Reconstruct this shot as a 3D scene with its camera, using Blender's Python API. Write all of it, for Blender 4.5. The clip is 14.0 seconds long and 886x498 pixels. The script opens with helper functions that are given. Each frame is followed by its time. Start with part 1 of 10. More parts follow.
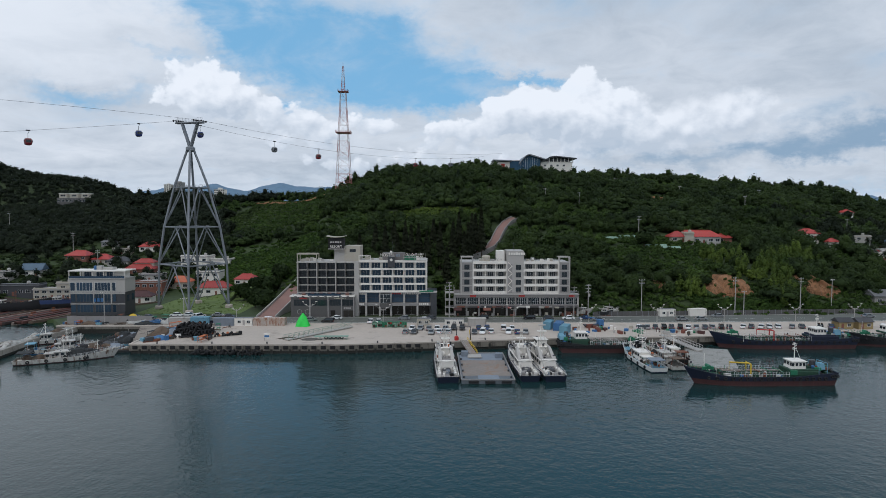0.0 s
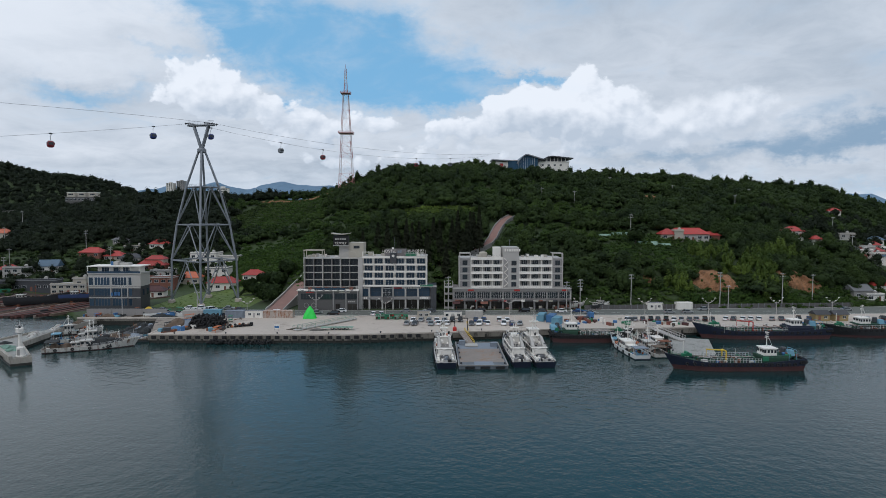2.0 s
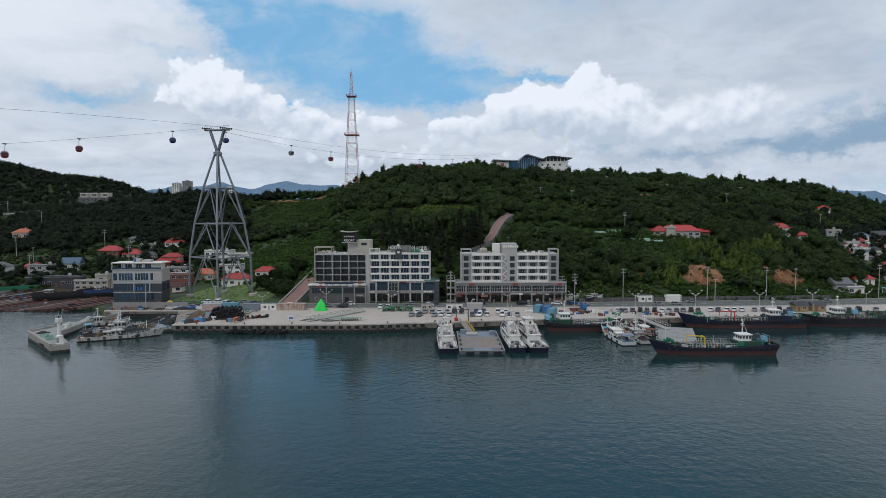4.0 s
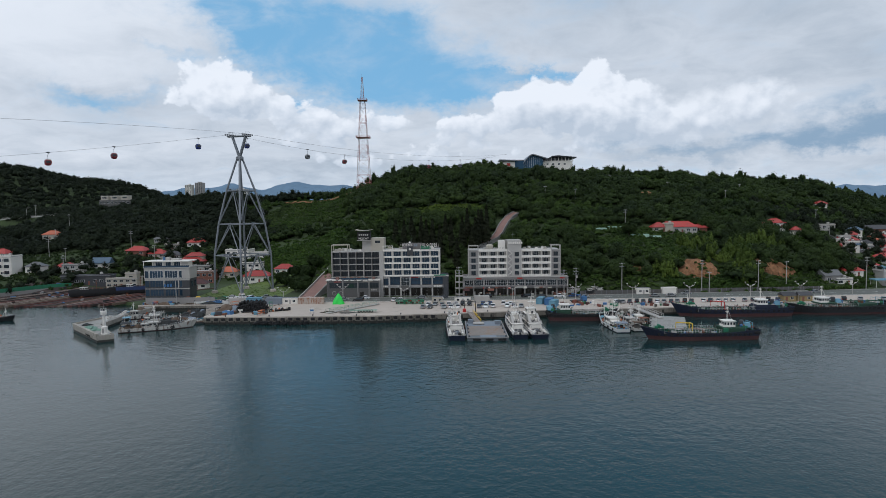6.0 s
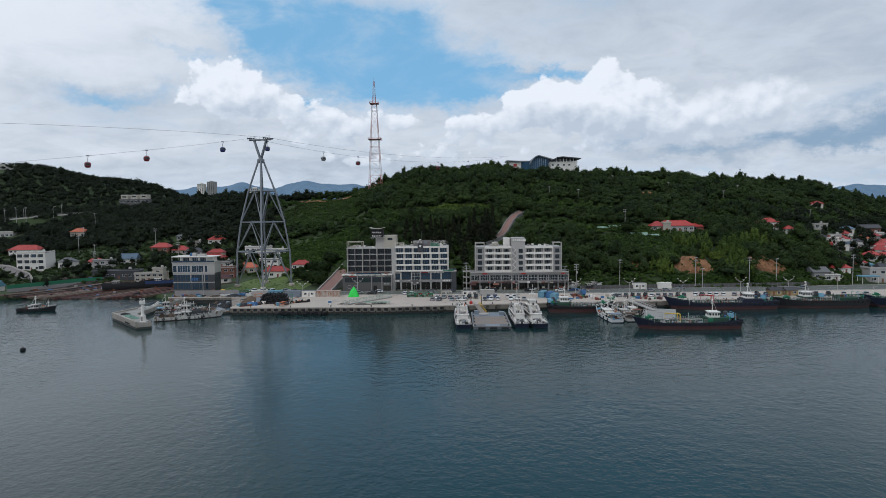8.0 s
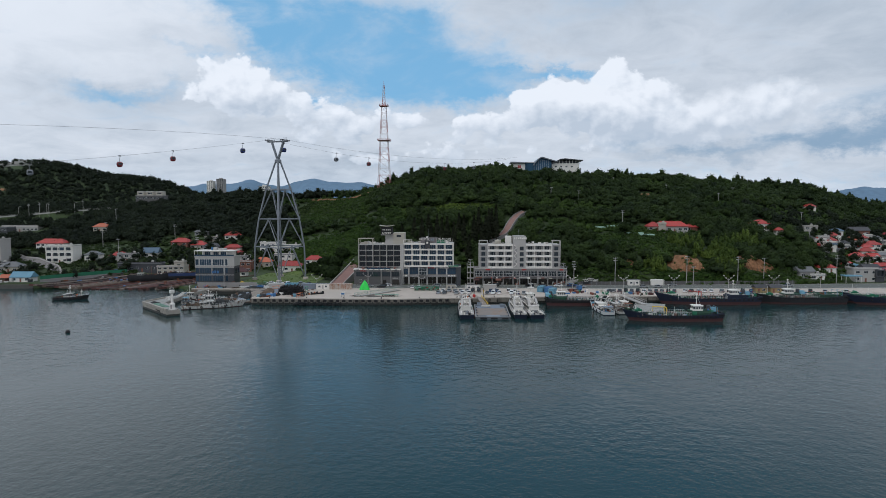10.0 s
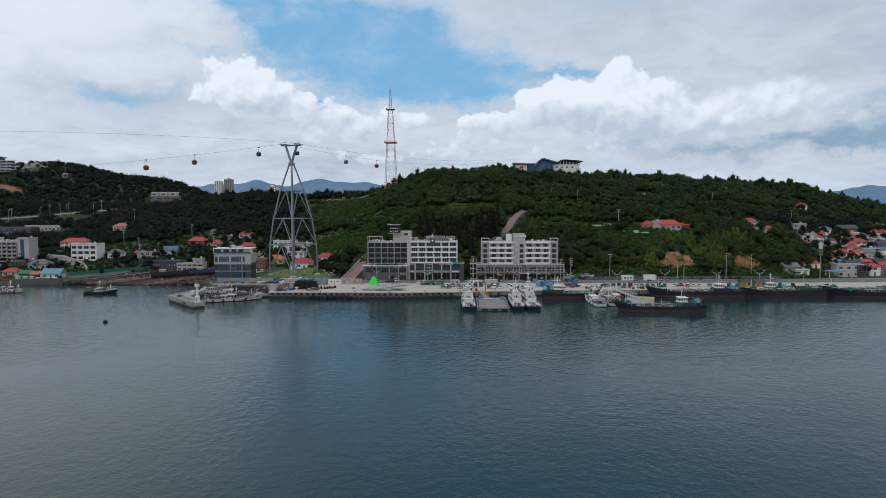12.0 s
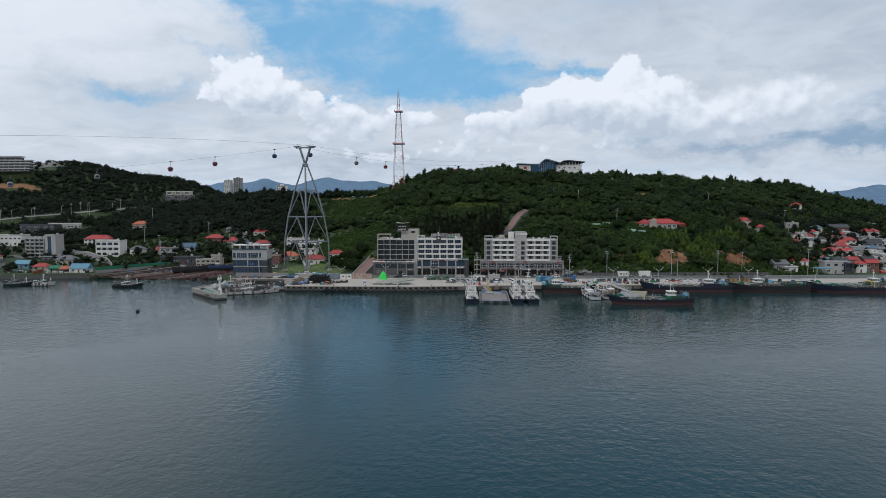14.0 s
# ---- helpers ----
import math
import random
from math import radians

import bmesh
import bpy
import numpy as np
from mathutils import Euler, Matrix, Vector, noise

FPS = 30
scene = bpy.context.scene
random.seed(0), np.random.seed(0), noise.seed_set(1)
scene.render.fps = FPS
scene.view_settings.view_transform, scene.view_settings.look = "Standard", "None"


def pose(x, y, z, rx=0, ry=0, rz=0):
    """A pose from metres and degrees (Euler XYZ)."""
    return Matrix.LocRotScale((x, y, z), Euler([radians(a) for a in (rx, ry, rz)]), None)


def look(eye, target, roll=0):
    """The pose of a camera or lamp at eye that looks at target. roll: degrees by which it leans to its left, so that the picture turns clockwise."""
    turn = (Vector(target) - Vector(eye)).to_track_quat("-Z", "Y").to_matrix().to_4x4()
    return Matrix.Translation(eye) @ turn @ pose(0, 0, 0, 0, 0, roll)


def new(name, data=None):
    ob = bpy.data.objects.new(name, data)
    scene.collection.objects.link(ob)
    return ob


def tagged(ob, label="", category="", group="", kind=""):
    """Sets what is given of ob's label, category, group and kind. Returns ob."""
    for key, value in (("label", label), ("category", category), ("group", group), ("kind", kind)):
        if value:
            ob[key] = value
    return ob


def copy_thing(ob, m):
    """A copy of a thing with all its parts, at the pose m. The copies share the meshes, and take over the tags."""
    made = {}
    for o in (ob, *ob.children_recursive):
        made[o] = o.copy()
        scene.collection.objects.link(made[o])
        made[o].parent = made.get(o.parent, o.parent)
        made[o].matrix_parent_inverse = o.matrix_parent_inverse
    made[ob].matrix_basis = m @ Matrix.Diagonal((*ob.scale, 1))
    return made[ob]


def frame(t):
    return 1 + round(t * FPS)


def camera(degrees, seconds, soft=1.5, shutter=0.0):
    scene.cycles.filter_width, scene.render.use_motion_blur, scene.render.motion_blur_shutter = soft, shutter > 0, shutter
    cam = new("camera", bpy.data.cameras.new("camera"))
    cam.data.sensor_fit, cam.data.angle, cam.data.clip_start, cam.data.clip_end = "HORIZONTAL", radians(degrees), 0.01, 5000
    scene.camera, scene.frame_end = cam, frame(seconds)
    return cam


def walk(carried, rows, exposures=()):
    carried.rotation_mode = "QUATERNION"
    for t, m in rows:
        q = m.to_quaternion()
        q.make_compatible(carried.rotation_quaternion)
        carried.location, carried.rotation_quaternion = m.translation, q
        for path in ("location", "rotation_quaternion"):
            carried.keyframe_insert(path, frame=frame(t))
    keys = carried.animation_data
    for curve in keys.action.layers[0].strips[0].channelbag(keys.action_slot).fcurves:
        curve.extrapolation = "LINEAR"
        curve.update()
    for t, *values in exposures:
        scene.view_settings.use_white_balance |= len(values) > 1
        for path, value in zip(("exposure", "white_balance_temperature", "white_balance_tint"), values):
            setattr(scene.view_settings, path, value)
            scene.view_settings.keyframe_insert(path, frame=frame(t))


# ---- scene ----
cam = camera(72.5, 14.0, soft=0.8)
PATH = [
    (0, (-9.669, -236.505, 43.457), (-9.647, -234.508, 43.338), 0.1),
    (0.5, (-9.57, -239.329, 43.51), (-9.549, -237.332, 43.389), 0.1),
    (1, (-9.465, -242.188, 43.499), (-9.445, -240.192, 43.378), 0.0),
    (1.5, (-9.31, -245.457, 43.412), (-9.29, -243.461, 43.29), 0.1),
    (2, (-9.267, -249.151, 43.433), (-9.247, -247.155, 43.309), 0.1),
    (2.5, (-9.028, -252.748, 43.409), (-9.009, -250.752, 43.285), 0.1),
    (3, (-8.935, -256.55, 43.376), (-8.918, -254.554, 43.251), 0.1),
    (5.5, (-8.825, -277.786, 43.442), (-8.838, -275.79, 43.311), -0.7),
    (6, (-8.629, -282.198, 43.625), (-8.652, -280.202, 43.493), -0.7),
    (6.5, (-8.606, -286.781, 43.851), (-8.635, -284.786, 43.717), -0.6),
    (7, (-8.502, -291.493, 43.861), (-8.54, -289.498, 43.726), -0.7),
    (7.5, (-8.45, -296.199, 43.876), (-8.495, -294.204, 43.74), -0.6),
    (8, (-8.342, -300.918, 43.814), (-8.393, -298.923, 43.679), -0.6),
    (10.5, (-7.431, -324.902, 44.139), (-7.504, -322.908, 44.0), 0.0),
    (11, (-7.132, -329.84, 44.197), (-7.209, -327.847, 44.058), -0.1),
    (11.5, (-6.907, -334.786, 44.197), (-6.989, -332.793, 44.057), -0.1),
    (12, (-6.451, -339.79, 44.196), (-6.539, -337.797, 44.056), -0.2),
    (12.5, (-6.045, -344.761, 44.239), (-6.141, -342.769, 44.098), -0.3),
    (13, (-5.694, -349.447, 44.238), (-5.795, -347.454, 44.096), -0.3),
    (13.5, (-5.344, -354.107, 44.345), (-5.45, -352.115, 44.201), -0.3),
    (14, (-4.92, -358.955, 44.5), (-5.03, -356.963, 44.356), -0.1),
]
walk(cam, [(t, look(eye, target, roll)) for t, eye, target, roll in PATH], [(0.0, -0.09, 5930, 10), (14.0, -0.09, 5930, 10)])

# ---- sky, sun ----
SUN_EL, SUN_AZ = radians(52), radians(215)


def build_world():
    w = bpy.data.worlds.new("sky")
    w.use_nodes = True
    nt = w.node_tree
    nt.nodes.clear()
    N, L = nt.nodes.new, nt.links.new

    def put(sock, v):
        if isinstance(v, (int, float)):
            sock.default_value = v
        elif isinstance(v, tuple):
            sock.default_value = v if len(sock.default_value) == len(v) else (*v, 1)
        else:
            L(v, sock)

    def m(op, a, b=0.0, c=0.0, clamp=False):
        n = N("ShaderNodeMath")
        n.operation, n.use_clamp = op, clamp
        for s, v in zip(n.inputs, (a, b, c)):
            put(s, v)
        return n.outputs[0]

    def vec(x, y, z):
        n = N("ShaderNodeCombineXYZ")
        for s, v in zip(n.inputs, (x, y, z)):
            put(s, v)
        return n.outputs[0]

    def fbm(v, scale, detail=6, rough=0.55, warp=0.0):
        n = N("ShaderNodeTexNoise")
        put(n.inputs["Vector"], v)
        n.inputs["Scale"].default_value = scale
        n.inputs["Detail"].default_value = detail
        n.inputs["Roughness"].default_value = rough
        n.inputs["Distortion"].default_value = warp
        return n.outputs["Fac"]

    def smooth(x, a, b):
        n = N("ShaderNodeMapRange")
        n.interpolation_type = "SMOOTHSTEP"
        for s, v in zip(n.inputs, (x, a, b, 0.0, 1.0)):
            put(s, v)
        return n.outputs[0]

    def mix(f, a, b):
        n = N("ShaderNodeMix")
        n.data_type = "RGBA"
        put(n.inputs[0], f)
        put(n.inputs[6], a)
        put(n.inputs[7], b)
        return n.outputs[2]

    def blob(u, v, u0, v0, su, sv, h=1.0):
        a = m("POWER", m("ABSOLUTE", m("DIVIDE", m("SUBTRACT", u, u0), su)), 2.0)
        b = m("POWER", m("ABSOLUTE", m("DIVIDE", m("SUBTRACT", v, v0), sv)), 2.0)
        return m("MULTIPLY", m("EXPONENT", m("MULTIPLY", m("ADD", a, b), -1.0)), h)

    def total(xs):
        t = xs[0]
        for x in xs[1:]:
            t = m("ADD", t, x)
        return t

    tc = N("ShaderNodeTexCoord").outputs["Generated"]
    sep = N("ShaderNodeSeparateXYZ")
    L(tc, sep.inputs[0])
    dx, dy, dz = sep.outputs
    safe = m("MAXIMUM", dy, 0.06)
    u, v = m("DIVIDE", dx, safe), m("DIVIDE", dz, safe)
    sky = N("ShaderNodeTexSky")
    sky.sky_type, sky.sun_disc = "NISHITA", False
    sky.sun_elevation, sky.sun_rotation = SUN_EL, SUN_AZ
    sky.dust_density, sky.ozone_density = 1.0, 1.4
    blue = mix(0.80, sky.outputs[0], (2.1, 5.0, 7.5))
    # high cloud sheet, seen in perspective
    h = m("ADD", m("ABSOLUTE", dz), 0.22)
    plane = vec(m("DIVIDE", dx, h), m("DIVIDE", dy, h), 3.1)
    sheet = fbm(plane, 1.25, 7, 0.56, 0.4)
    fine = fbm(plane, 4.5, 8, 0.6, 0.5)
    # wind-torn edges: the places of gaps and heaps are shifted by noise
    uv = vec(u, m("MULTIPLY", v, 1.5), 1.7)
    wu = m("MULTIPLY", m("SUBTRACT", fbm(uv, 6.0, 10, 0.66), 0.5), 0.30)
    wv = m("MULTIPLY", m("SUBTRACT", fbm(vec(u, m("MULTIPLY", v, 1.5), 8.2), 6.0, 10, 0.66), 0.5), 0.17)
    gu, gv = m("ADD", u, wu), m("ADD", v, wv)
    # gaps high above the view are added to colour the water's reflections
    gap = total([blob(gu, gv, *g) for g in ((-0.36, 0.335, 0.085, 0.030, 0.9), (-0.27, 0.295, 0.10, 0.050, 1.1), (-0.19, 0.235, 0.10, 0.055, 1.2), (-0.08, 0.215, 0.10, 0.050, 1.1), (-0.10, 0.30, 0.10, 0.035, 0.75),
                                            (0.02, 0.195, 0.08, 0.034, 0.9), (0.03, 0.255, 0.09, 0.028, 0.35), (0.14, 0.212, 0.12, 0.014, 0.9), (-0.20, 0.36, 0.12, 0.03, 0.4), (-0.57, 0.195, 0.09, 0.020, 0.6), (-0.44, 0.255, 0.06, 0.012, 0.4),
                                            (0.30, 0.055, 0.16, 0.014, 0.3), (0.66, 0.045, 0.20, 0.012, 0.35), (0.0, 0.46, 0.34, 0.07, 1.0), (0.25, 0.72, 0.60, 0.26, 1.2), (-0.1, 1.6, 1.0, 0.5, 0.6))])
    gap = m("ADD", gap, m("MULTIPLY", m("SUBTRACT", sheet, 0.5), 0.7))
    gap = m("ADD", gap, m("MULTIPLY", m("SUBTRACT", fine, 0.5), 1.0))
    veil = smooth(fbm(vec(u, m("MULTIPLY", v, 2.2), 5.3), 5.0, 8, 0.6, 0.6), 0.46, 0.74)
    clear = m("MULTIPLY", smooth(gap, 0.02, 1.05), m("SUBTRACT", 0.95, m("MULTIPLY", veil, 0.45)))
    # tone of the sheet
    tone = m("ADD", m("MULTIPLY", m("SUBTRACT", sheet, 0.5), -1.6), 0.62)
    tone = m("ADD", tone, m("MULTIPLY", m("SUBTRACT", fine, 0.5), 1.5))
    # the last two patches sit above the view, added for the water's reflections
    tone = total([tone] + [blob(gu, gv, *g) for g in ((0.40, 0.085, 0.14, 0.018, -0.4), (0.62, 0.25, 0.25, 0.05, -0.2), (-0.62, 0.27, 0.2, 0.06, 0.2),
                                                     (-0.50, 0.085, 0.3, 0.022, -0.25), (-0.22, 0.068, 0.10, 0.012, -0.3), (-0.62, 0.20, 0.12, 0.02, -0.3), (0.25, 0.32, 0.4, 0.05, -0.12), (0.35, 0.62, 0.65, 0.24, -0.85), (-0.85, 0.55, 0.45, 0.3, 0.5))])
    sheet_col = mix(m("ADD", tone, 0.0, clamp=True), (4.9, 5.4, 5.9), (7.7, 7.9, 8.1))
    low = smooth(v, 0.085, -0.01)
    sheet_col = mix(m("MULTIPLY", low, 0.45), sheet_col, (5.3, 6.4, 7.4))
    # extra bright cloud added up and left, beyond the view, to brighten the water
    sheet_col = mix(m("MULTIPLY", blob(gu, gv, -0.85, 0.50, 0.42, 0.22), 0.9), sheet_col, (9.3, 9.4, 9.5))
    base = mix(clear, sheet_col, blue)

    # heaped clouds, lit from above: bright where the cloud thins upwards
    def billow(uu, vv, scale):
        n = N("ShaderNodeTexVoronoi")
        n.feature = "SMOOTH_F1"
        put(n.inputs["Vector"], vec(uu, m("MULTIPLY", vv, 1.2), 0.4))
        n.inputs["Scale"].default_value, n.inputs["Smoothness"].default_value = scale, 0.5
        n.inputs["Detail"].default_value, n.inputs["Roughness"].default_value = 2.5, 0.55
        return m("SUBTRACT", 0.5, n.outputs["Distance"])

    def heap_at(uu, vv):
        big = fbm(vec(uu, m("MULTIPLY", vv, 1.25), 0.7), 9.0, 13, 0.62, 0.15)
        x = total([blob(uu, vv, *g) for g in ((-0.430, 0.215, 0.046, 0.032, 0.9), (-0.385, 0.228, 0.046, 0.034, 0.95), (-0.345, 0.200, 0.060, 0.034, 1.0), (-0.28, 0.168, 0.08, 0.030, 1.0), (-0.40, 0.175, 0.10, 0.036, 0.8), (-0.18, 0.150, 0.10, 0.022, 0.8),
                                              (0.10, 0.178, 0.035, 0.022, 0.9), (0.15, 0.178, 0.055, 0.026, 1.0), (0.235, 0.200, 0.034, 0.034, 1.1), (0.275, 0.175, 0.06, 0.042, 1.15), (0.21, 0.150, 0.13, 0.044, 1.2), (0.33, 0.140, 0.06, 0.04, 0.9), (0.04, 0.135, 0.07, 0.026, 0.8), (-0.06, 0.140, 0.12, 0.022, 0.8),
                                              (0.44, 0.165, 0.075, 0.040, 1.0), (0.52, 0.180, 0.08, 0.030, 1.0), (0.42, 0.120, 0.075, 0.032, 1.0), (0.55, 0.140, 0.08, 0.034, 0.9), (0.05, 0.090, 0.26, 0.026, 0.8), (-0.30, 0.115, 0.14, 0.022, 0.6), (-0.12, 0.075, 0.10, 0.016, 0.6))])
        return total([x, m("MULTIPLY", m("SUBTRACT", big, 0.5), 2.5), m("MULTIPLY", billow(uu, vv, 20.0), 0.8)])

    heap = heap_at(u, v)
    above = heap_at(m("ADD", u, -0.009), m("ADD", v, 0.015))
    soften = smooth(u, 0.28, 0.42)
    heaped = m("MULTIPLY", smooth(heap, m("SUBTRACT", 0.42, m("MULTIPLY", soften, 0.25)), m("ADD", 0.64, m("MULTIPLY", soften, 0.65))), smooth(v, 0.02, 0.09))
    lit = m("ADD", m("MULTIPLY", m("SUBTRACT", heap, above), 0.85), 0.50)
    lit = m("ADD", lit, m("MULTIPLY", m("SUBTRACT", v, 0.15), 4.0))
    heap_col = mix(m("ADD", lit, 0.0, clamp=True), (5.6, 6.15, 6.75), (9.4, 9.45, 9.5))
    heaped = m("MULTIPLY", heaped, m("SUBTRACT", 0.95, m("MULTIPLY", soften, 0.10)))
    out = mix(heaped, base, heap_col)
    # blue-grey cloud base towards the east
    dim = total([blob(gu, gv, 0.74, 0.125, 0.20, 0.030, 1.6), blob(gu, gv, 0.56, 0.100, 0.14, 0.018, 0.9), blob(gu, gv, 0.36, 0.088, 0.10, 0.014, 0.75), blob(gu, gv, 0.72, 0.185, 0.10, 0.03, 0.5)])
    dim = m("MULTIPLY", smooth(m("ADD", dim, m("MULTIPLY", m("SUBTRACT", fine, 0.5), 2.2)), 0.10, 1.55), 0.90)
    out = mix(dim, out, (2.6, 3.8, 5.0))
    bg = N("ShaderNodeBackground")
    L(out, bg.inputs[0])
    bg.inputs[1].default_value = 0.1
    o = N("ShaderNodeOutputWorld")
    L(bg.outputs[0], o.inputs[0])
    scene.world = w


build_world()
sun_data = bpy.data.lights.new("sun", "SUN")
sun_data.energy, sun_data.angle, sun_data.color = 0.9, radians(12), (1.0, 0.95, 0.88)
sun = new("sun", sun_data)
sun.matrix_world = look((0, 0, 0), (-math.sin(SUN_AZ) * math.cos(SUN_EL), -math.cos(SUN_AZ) * math.cos(SUN_EL), -math.sin(SUN_EL)))
sun.location = (-60, -100, 260)


# ---- materials ----
def material(name, col, rough=0.75, metal=0.0, var=0.18, scale=0.5, grain=6.0, bump=0.15, rnd=0.0, stain=None, stain_at=0.6, spec=0.5, alpha_streak=False):
    """A painted or mineral surface: colour that varies at two scales, optional stains, fine relief."""
    mt = bpy.data.materials.new(name)
    mt.use_nodes = True
    nt = mt.node_tree
    N, L = nt.nodes.new, nt.links.new
    b = nt.nodes["Principled BSDF"]
    b.inputs["Roughness"].default_value = rough
    b.inputs["Metallic"].default_value = metal
    b.inputs["Specular IOR Level"].default_value = spec
    tc = N("ShaderNodeTexCoord")
    big, small = N("ShaderNodeTexNoise"), N("ShaderNodeTexNoise")
    mp = N("ShaderNodeMapping")
    mp.inputs["Scale"].default_value = (1, 1, 0.25) if alpha_streak else (1, 1, 1)
    L(tc.outputs["Object"], mp.inputs["Vector"])
    for n, s, d in ((big, scale, 4), (small, grain, 3)):
        L(mp.outputs[0], n.inputs["Vector"])
        n.inputs["Scale"].default_value, n.inputs["Detail"].default_value = s, d
        n.inputs["Roughness"].default_value = 0.6
    add = N("ShaderNodeMath")
    add.operation = "MULTIPLY_ADD"
    L(small.outputs["Fac"], add.inputs[0])
    add.inputs[1].default_value = 0.45
    mul = N("ShaderNodeMath")
    mul.operation = "MULTIPLY"
    L(big.outputs["Fac"], mul.inputs[0])
    mul.inputs[1].default_value = 0.55
    L(mul.outputs[0], add.inputs[2])
    last = add.outputs[0]
    if rnd:
        oi = N("ShaderNodeObjectInfo")
        r = N("ShaderNodeMath")
        r.operation = "MULTIPLY_ADD"
        L(oi.outputs["Random"], r.inputs[0])
        r.inputs[1].default_value = rnd
        L(last, r.inputs[2])
        r2 = N("ShaderNodeMath")
        r2.operation = "SUBTRACT"
        L(r.outputs[0], r2.inputs[0])
        r2.inputs[1].default_value = rnd / 2
        last = r2.outputs[0]
    ramp = N("ShaderNodeMix")
    ramp.data_type = "RGBA"
    mr = N("ShaderNodeMapRange")
    L(last, mr.inputs[0])
    mr.inputs[1].default_value, mr.inputs[2].default_value = 0.25, 0.75
    L(mr.outputs[0], ramp.inputs[0])
    ramp.inputs[6].default_value = (*[c * (1 - var) for c in col], 1)
    ramp.inputs[7].default_value = (*[min(1, c * (1 + var)) for c in col], 1)
    colour = ramp.outputs[2]
    if stain:
        sn = N("ShaderNodeTexNoise")
        L(mp.outputs[0], sn.inputs["Vector"])
        sn.inputs["Scale"].default_value, sn.inputs["Detail"].default_value = scale * 2.3, 7
        sn.inputs["Roughness"].default_value = 0.7
        sr = N("ShaderNodeMapRange")
        L(sn.outputs["Fac"], sr.inputs[0])
        sr.inputs[1].default_value, sr.inputs[2].default_value = stain_at, stain_at + 0.14
        sm = N("ShaderNodeMix")
        sm.data_type = "RGBA"
        L(sr.outputs[0], sm.inputs[0])
        L(colour, sm.inputs[6])
        sm.inputs[7].default_value = (*stain, 1)
        colour = sm.outputs[2]
    L(colour, b.inputs["Base Color"])
    if bump:
        bp = N("ShaderNodeBump")
        bp.inputs["Strength"].default_value, bp.inputs["Distance"].default_value = bump, 0.05
        L(small.outputs["Fac"], bp.inputs["Height"])
        L(bp.outputs[0], b.inputs["Normal"])
    return mt


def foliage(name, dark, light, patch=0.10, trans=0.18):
    """Leafy crowns: colour by leaf, by tree and by stretch of slope, with leaf-gap shade mixed in."""
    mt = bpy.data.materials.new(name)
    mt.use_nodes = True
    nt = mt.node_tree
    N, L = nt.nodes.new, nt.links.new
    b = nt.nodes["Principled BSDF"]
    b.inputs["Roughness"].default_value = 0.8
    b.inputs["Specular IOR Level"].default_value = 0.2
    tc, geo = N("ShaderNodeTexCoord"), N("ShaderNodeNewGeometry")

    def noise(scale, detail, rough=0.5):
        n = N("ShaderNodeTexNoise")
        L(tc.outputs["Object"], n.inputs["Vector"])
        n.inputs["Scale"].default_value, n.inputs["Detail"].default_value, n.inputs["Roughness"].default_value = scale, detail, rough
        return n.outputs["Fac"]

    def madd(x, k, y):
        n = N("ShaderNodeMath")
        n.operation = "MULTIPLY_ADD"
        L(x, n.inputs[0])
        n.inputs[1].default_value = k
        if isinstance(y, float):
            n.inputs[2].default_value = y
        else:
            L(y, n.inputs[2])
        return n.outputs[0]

    # fine dark specks in the colour stand in for shade between leaves
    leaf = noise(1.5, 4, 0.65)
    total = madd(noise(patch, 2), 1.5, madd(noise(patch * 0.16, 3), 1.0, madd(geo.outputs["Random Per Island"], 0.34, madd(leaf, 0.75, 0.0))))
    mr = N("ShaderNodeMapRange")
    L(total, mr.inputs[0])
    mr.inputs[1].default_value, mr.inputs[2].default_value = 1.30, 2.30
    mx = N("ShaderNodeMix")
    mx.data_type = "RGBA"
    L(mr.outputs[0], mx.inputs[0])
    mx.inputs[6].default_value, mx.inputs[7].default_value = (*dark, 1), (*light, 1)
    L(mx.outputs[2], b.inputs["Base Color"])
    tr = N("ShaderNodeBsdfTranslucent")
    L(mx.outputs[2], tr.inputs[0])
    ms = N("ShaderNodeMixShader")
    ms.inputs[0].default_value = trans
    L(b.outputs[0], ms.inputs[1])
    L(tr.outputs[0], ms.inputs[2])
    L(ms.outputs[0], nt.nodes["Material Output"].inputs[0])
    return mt


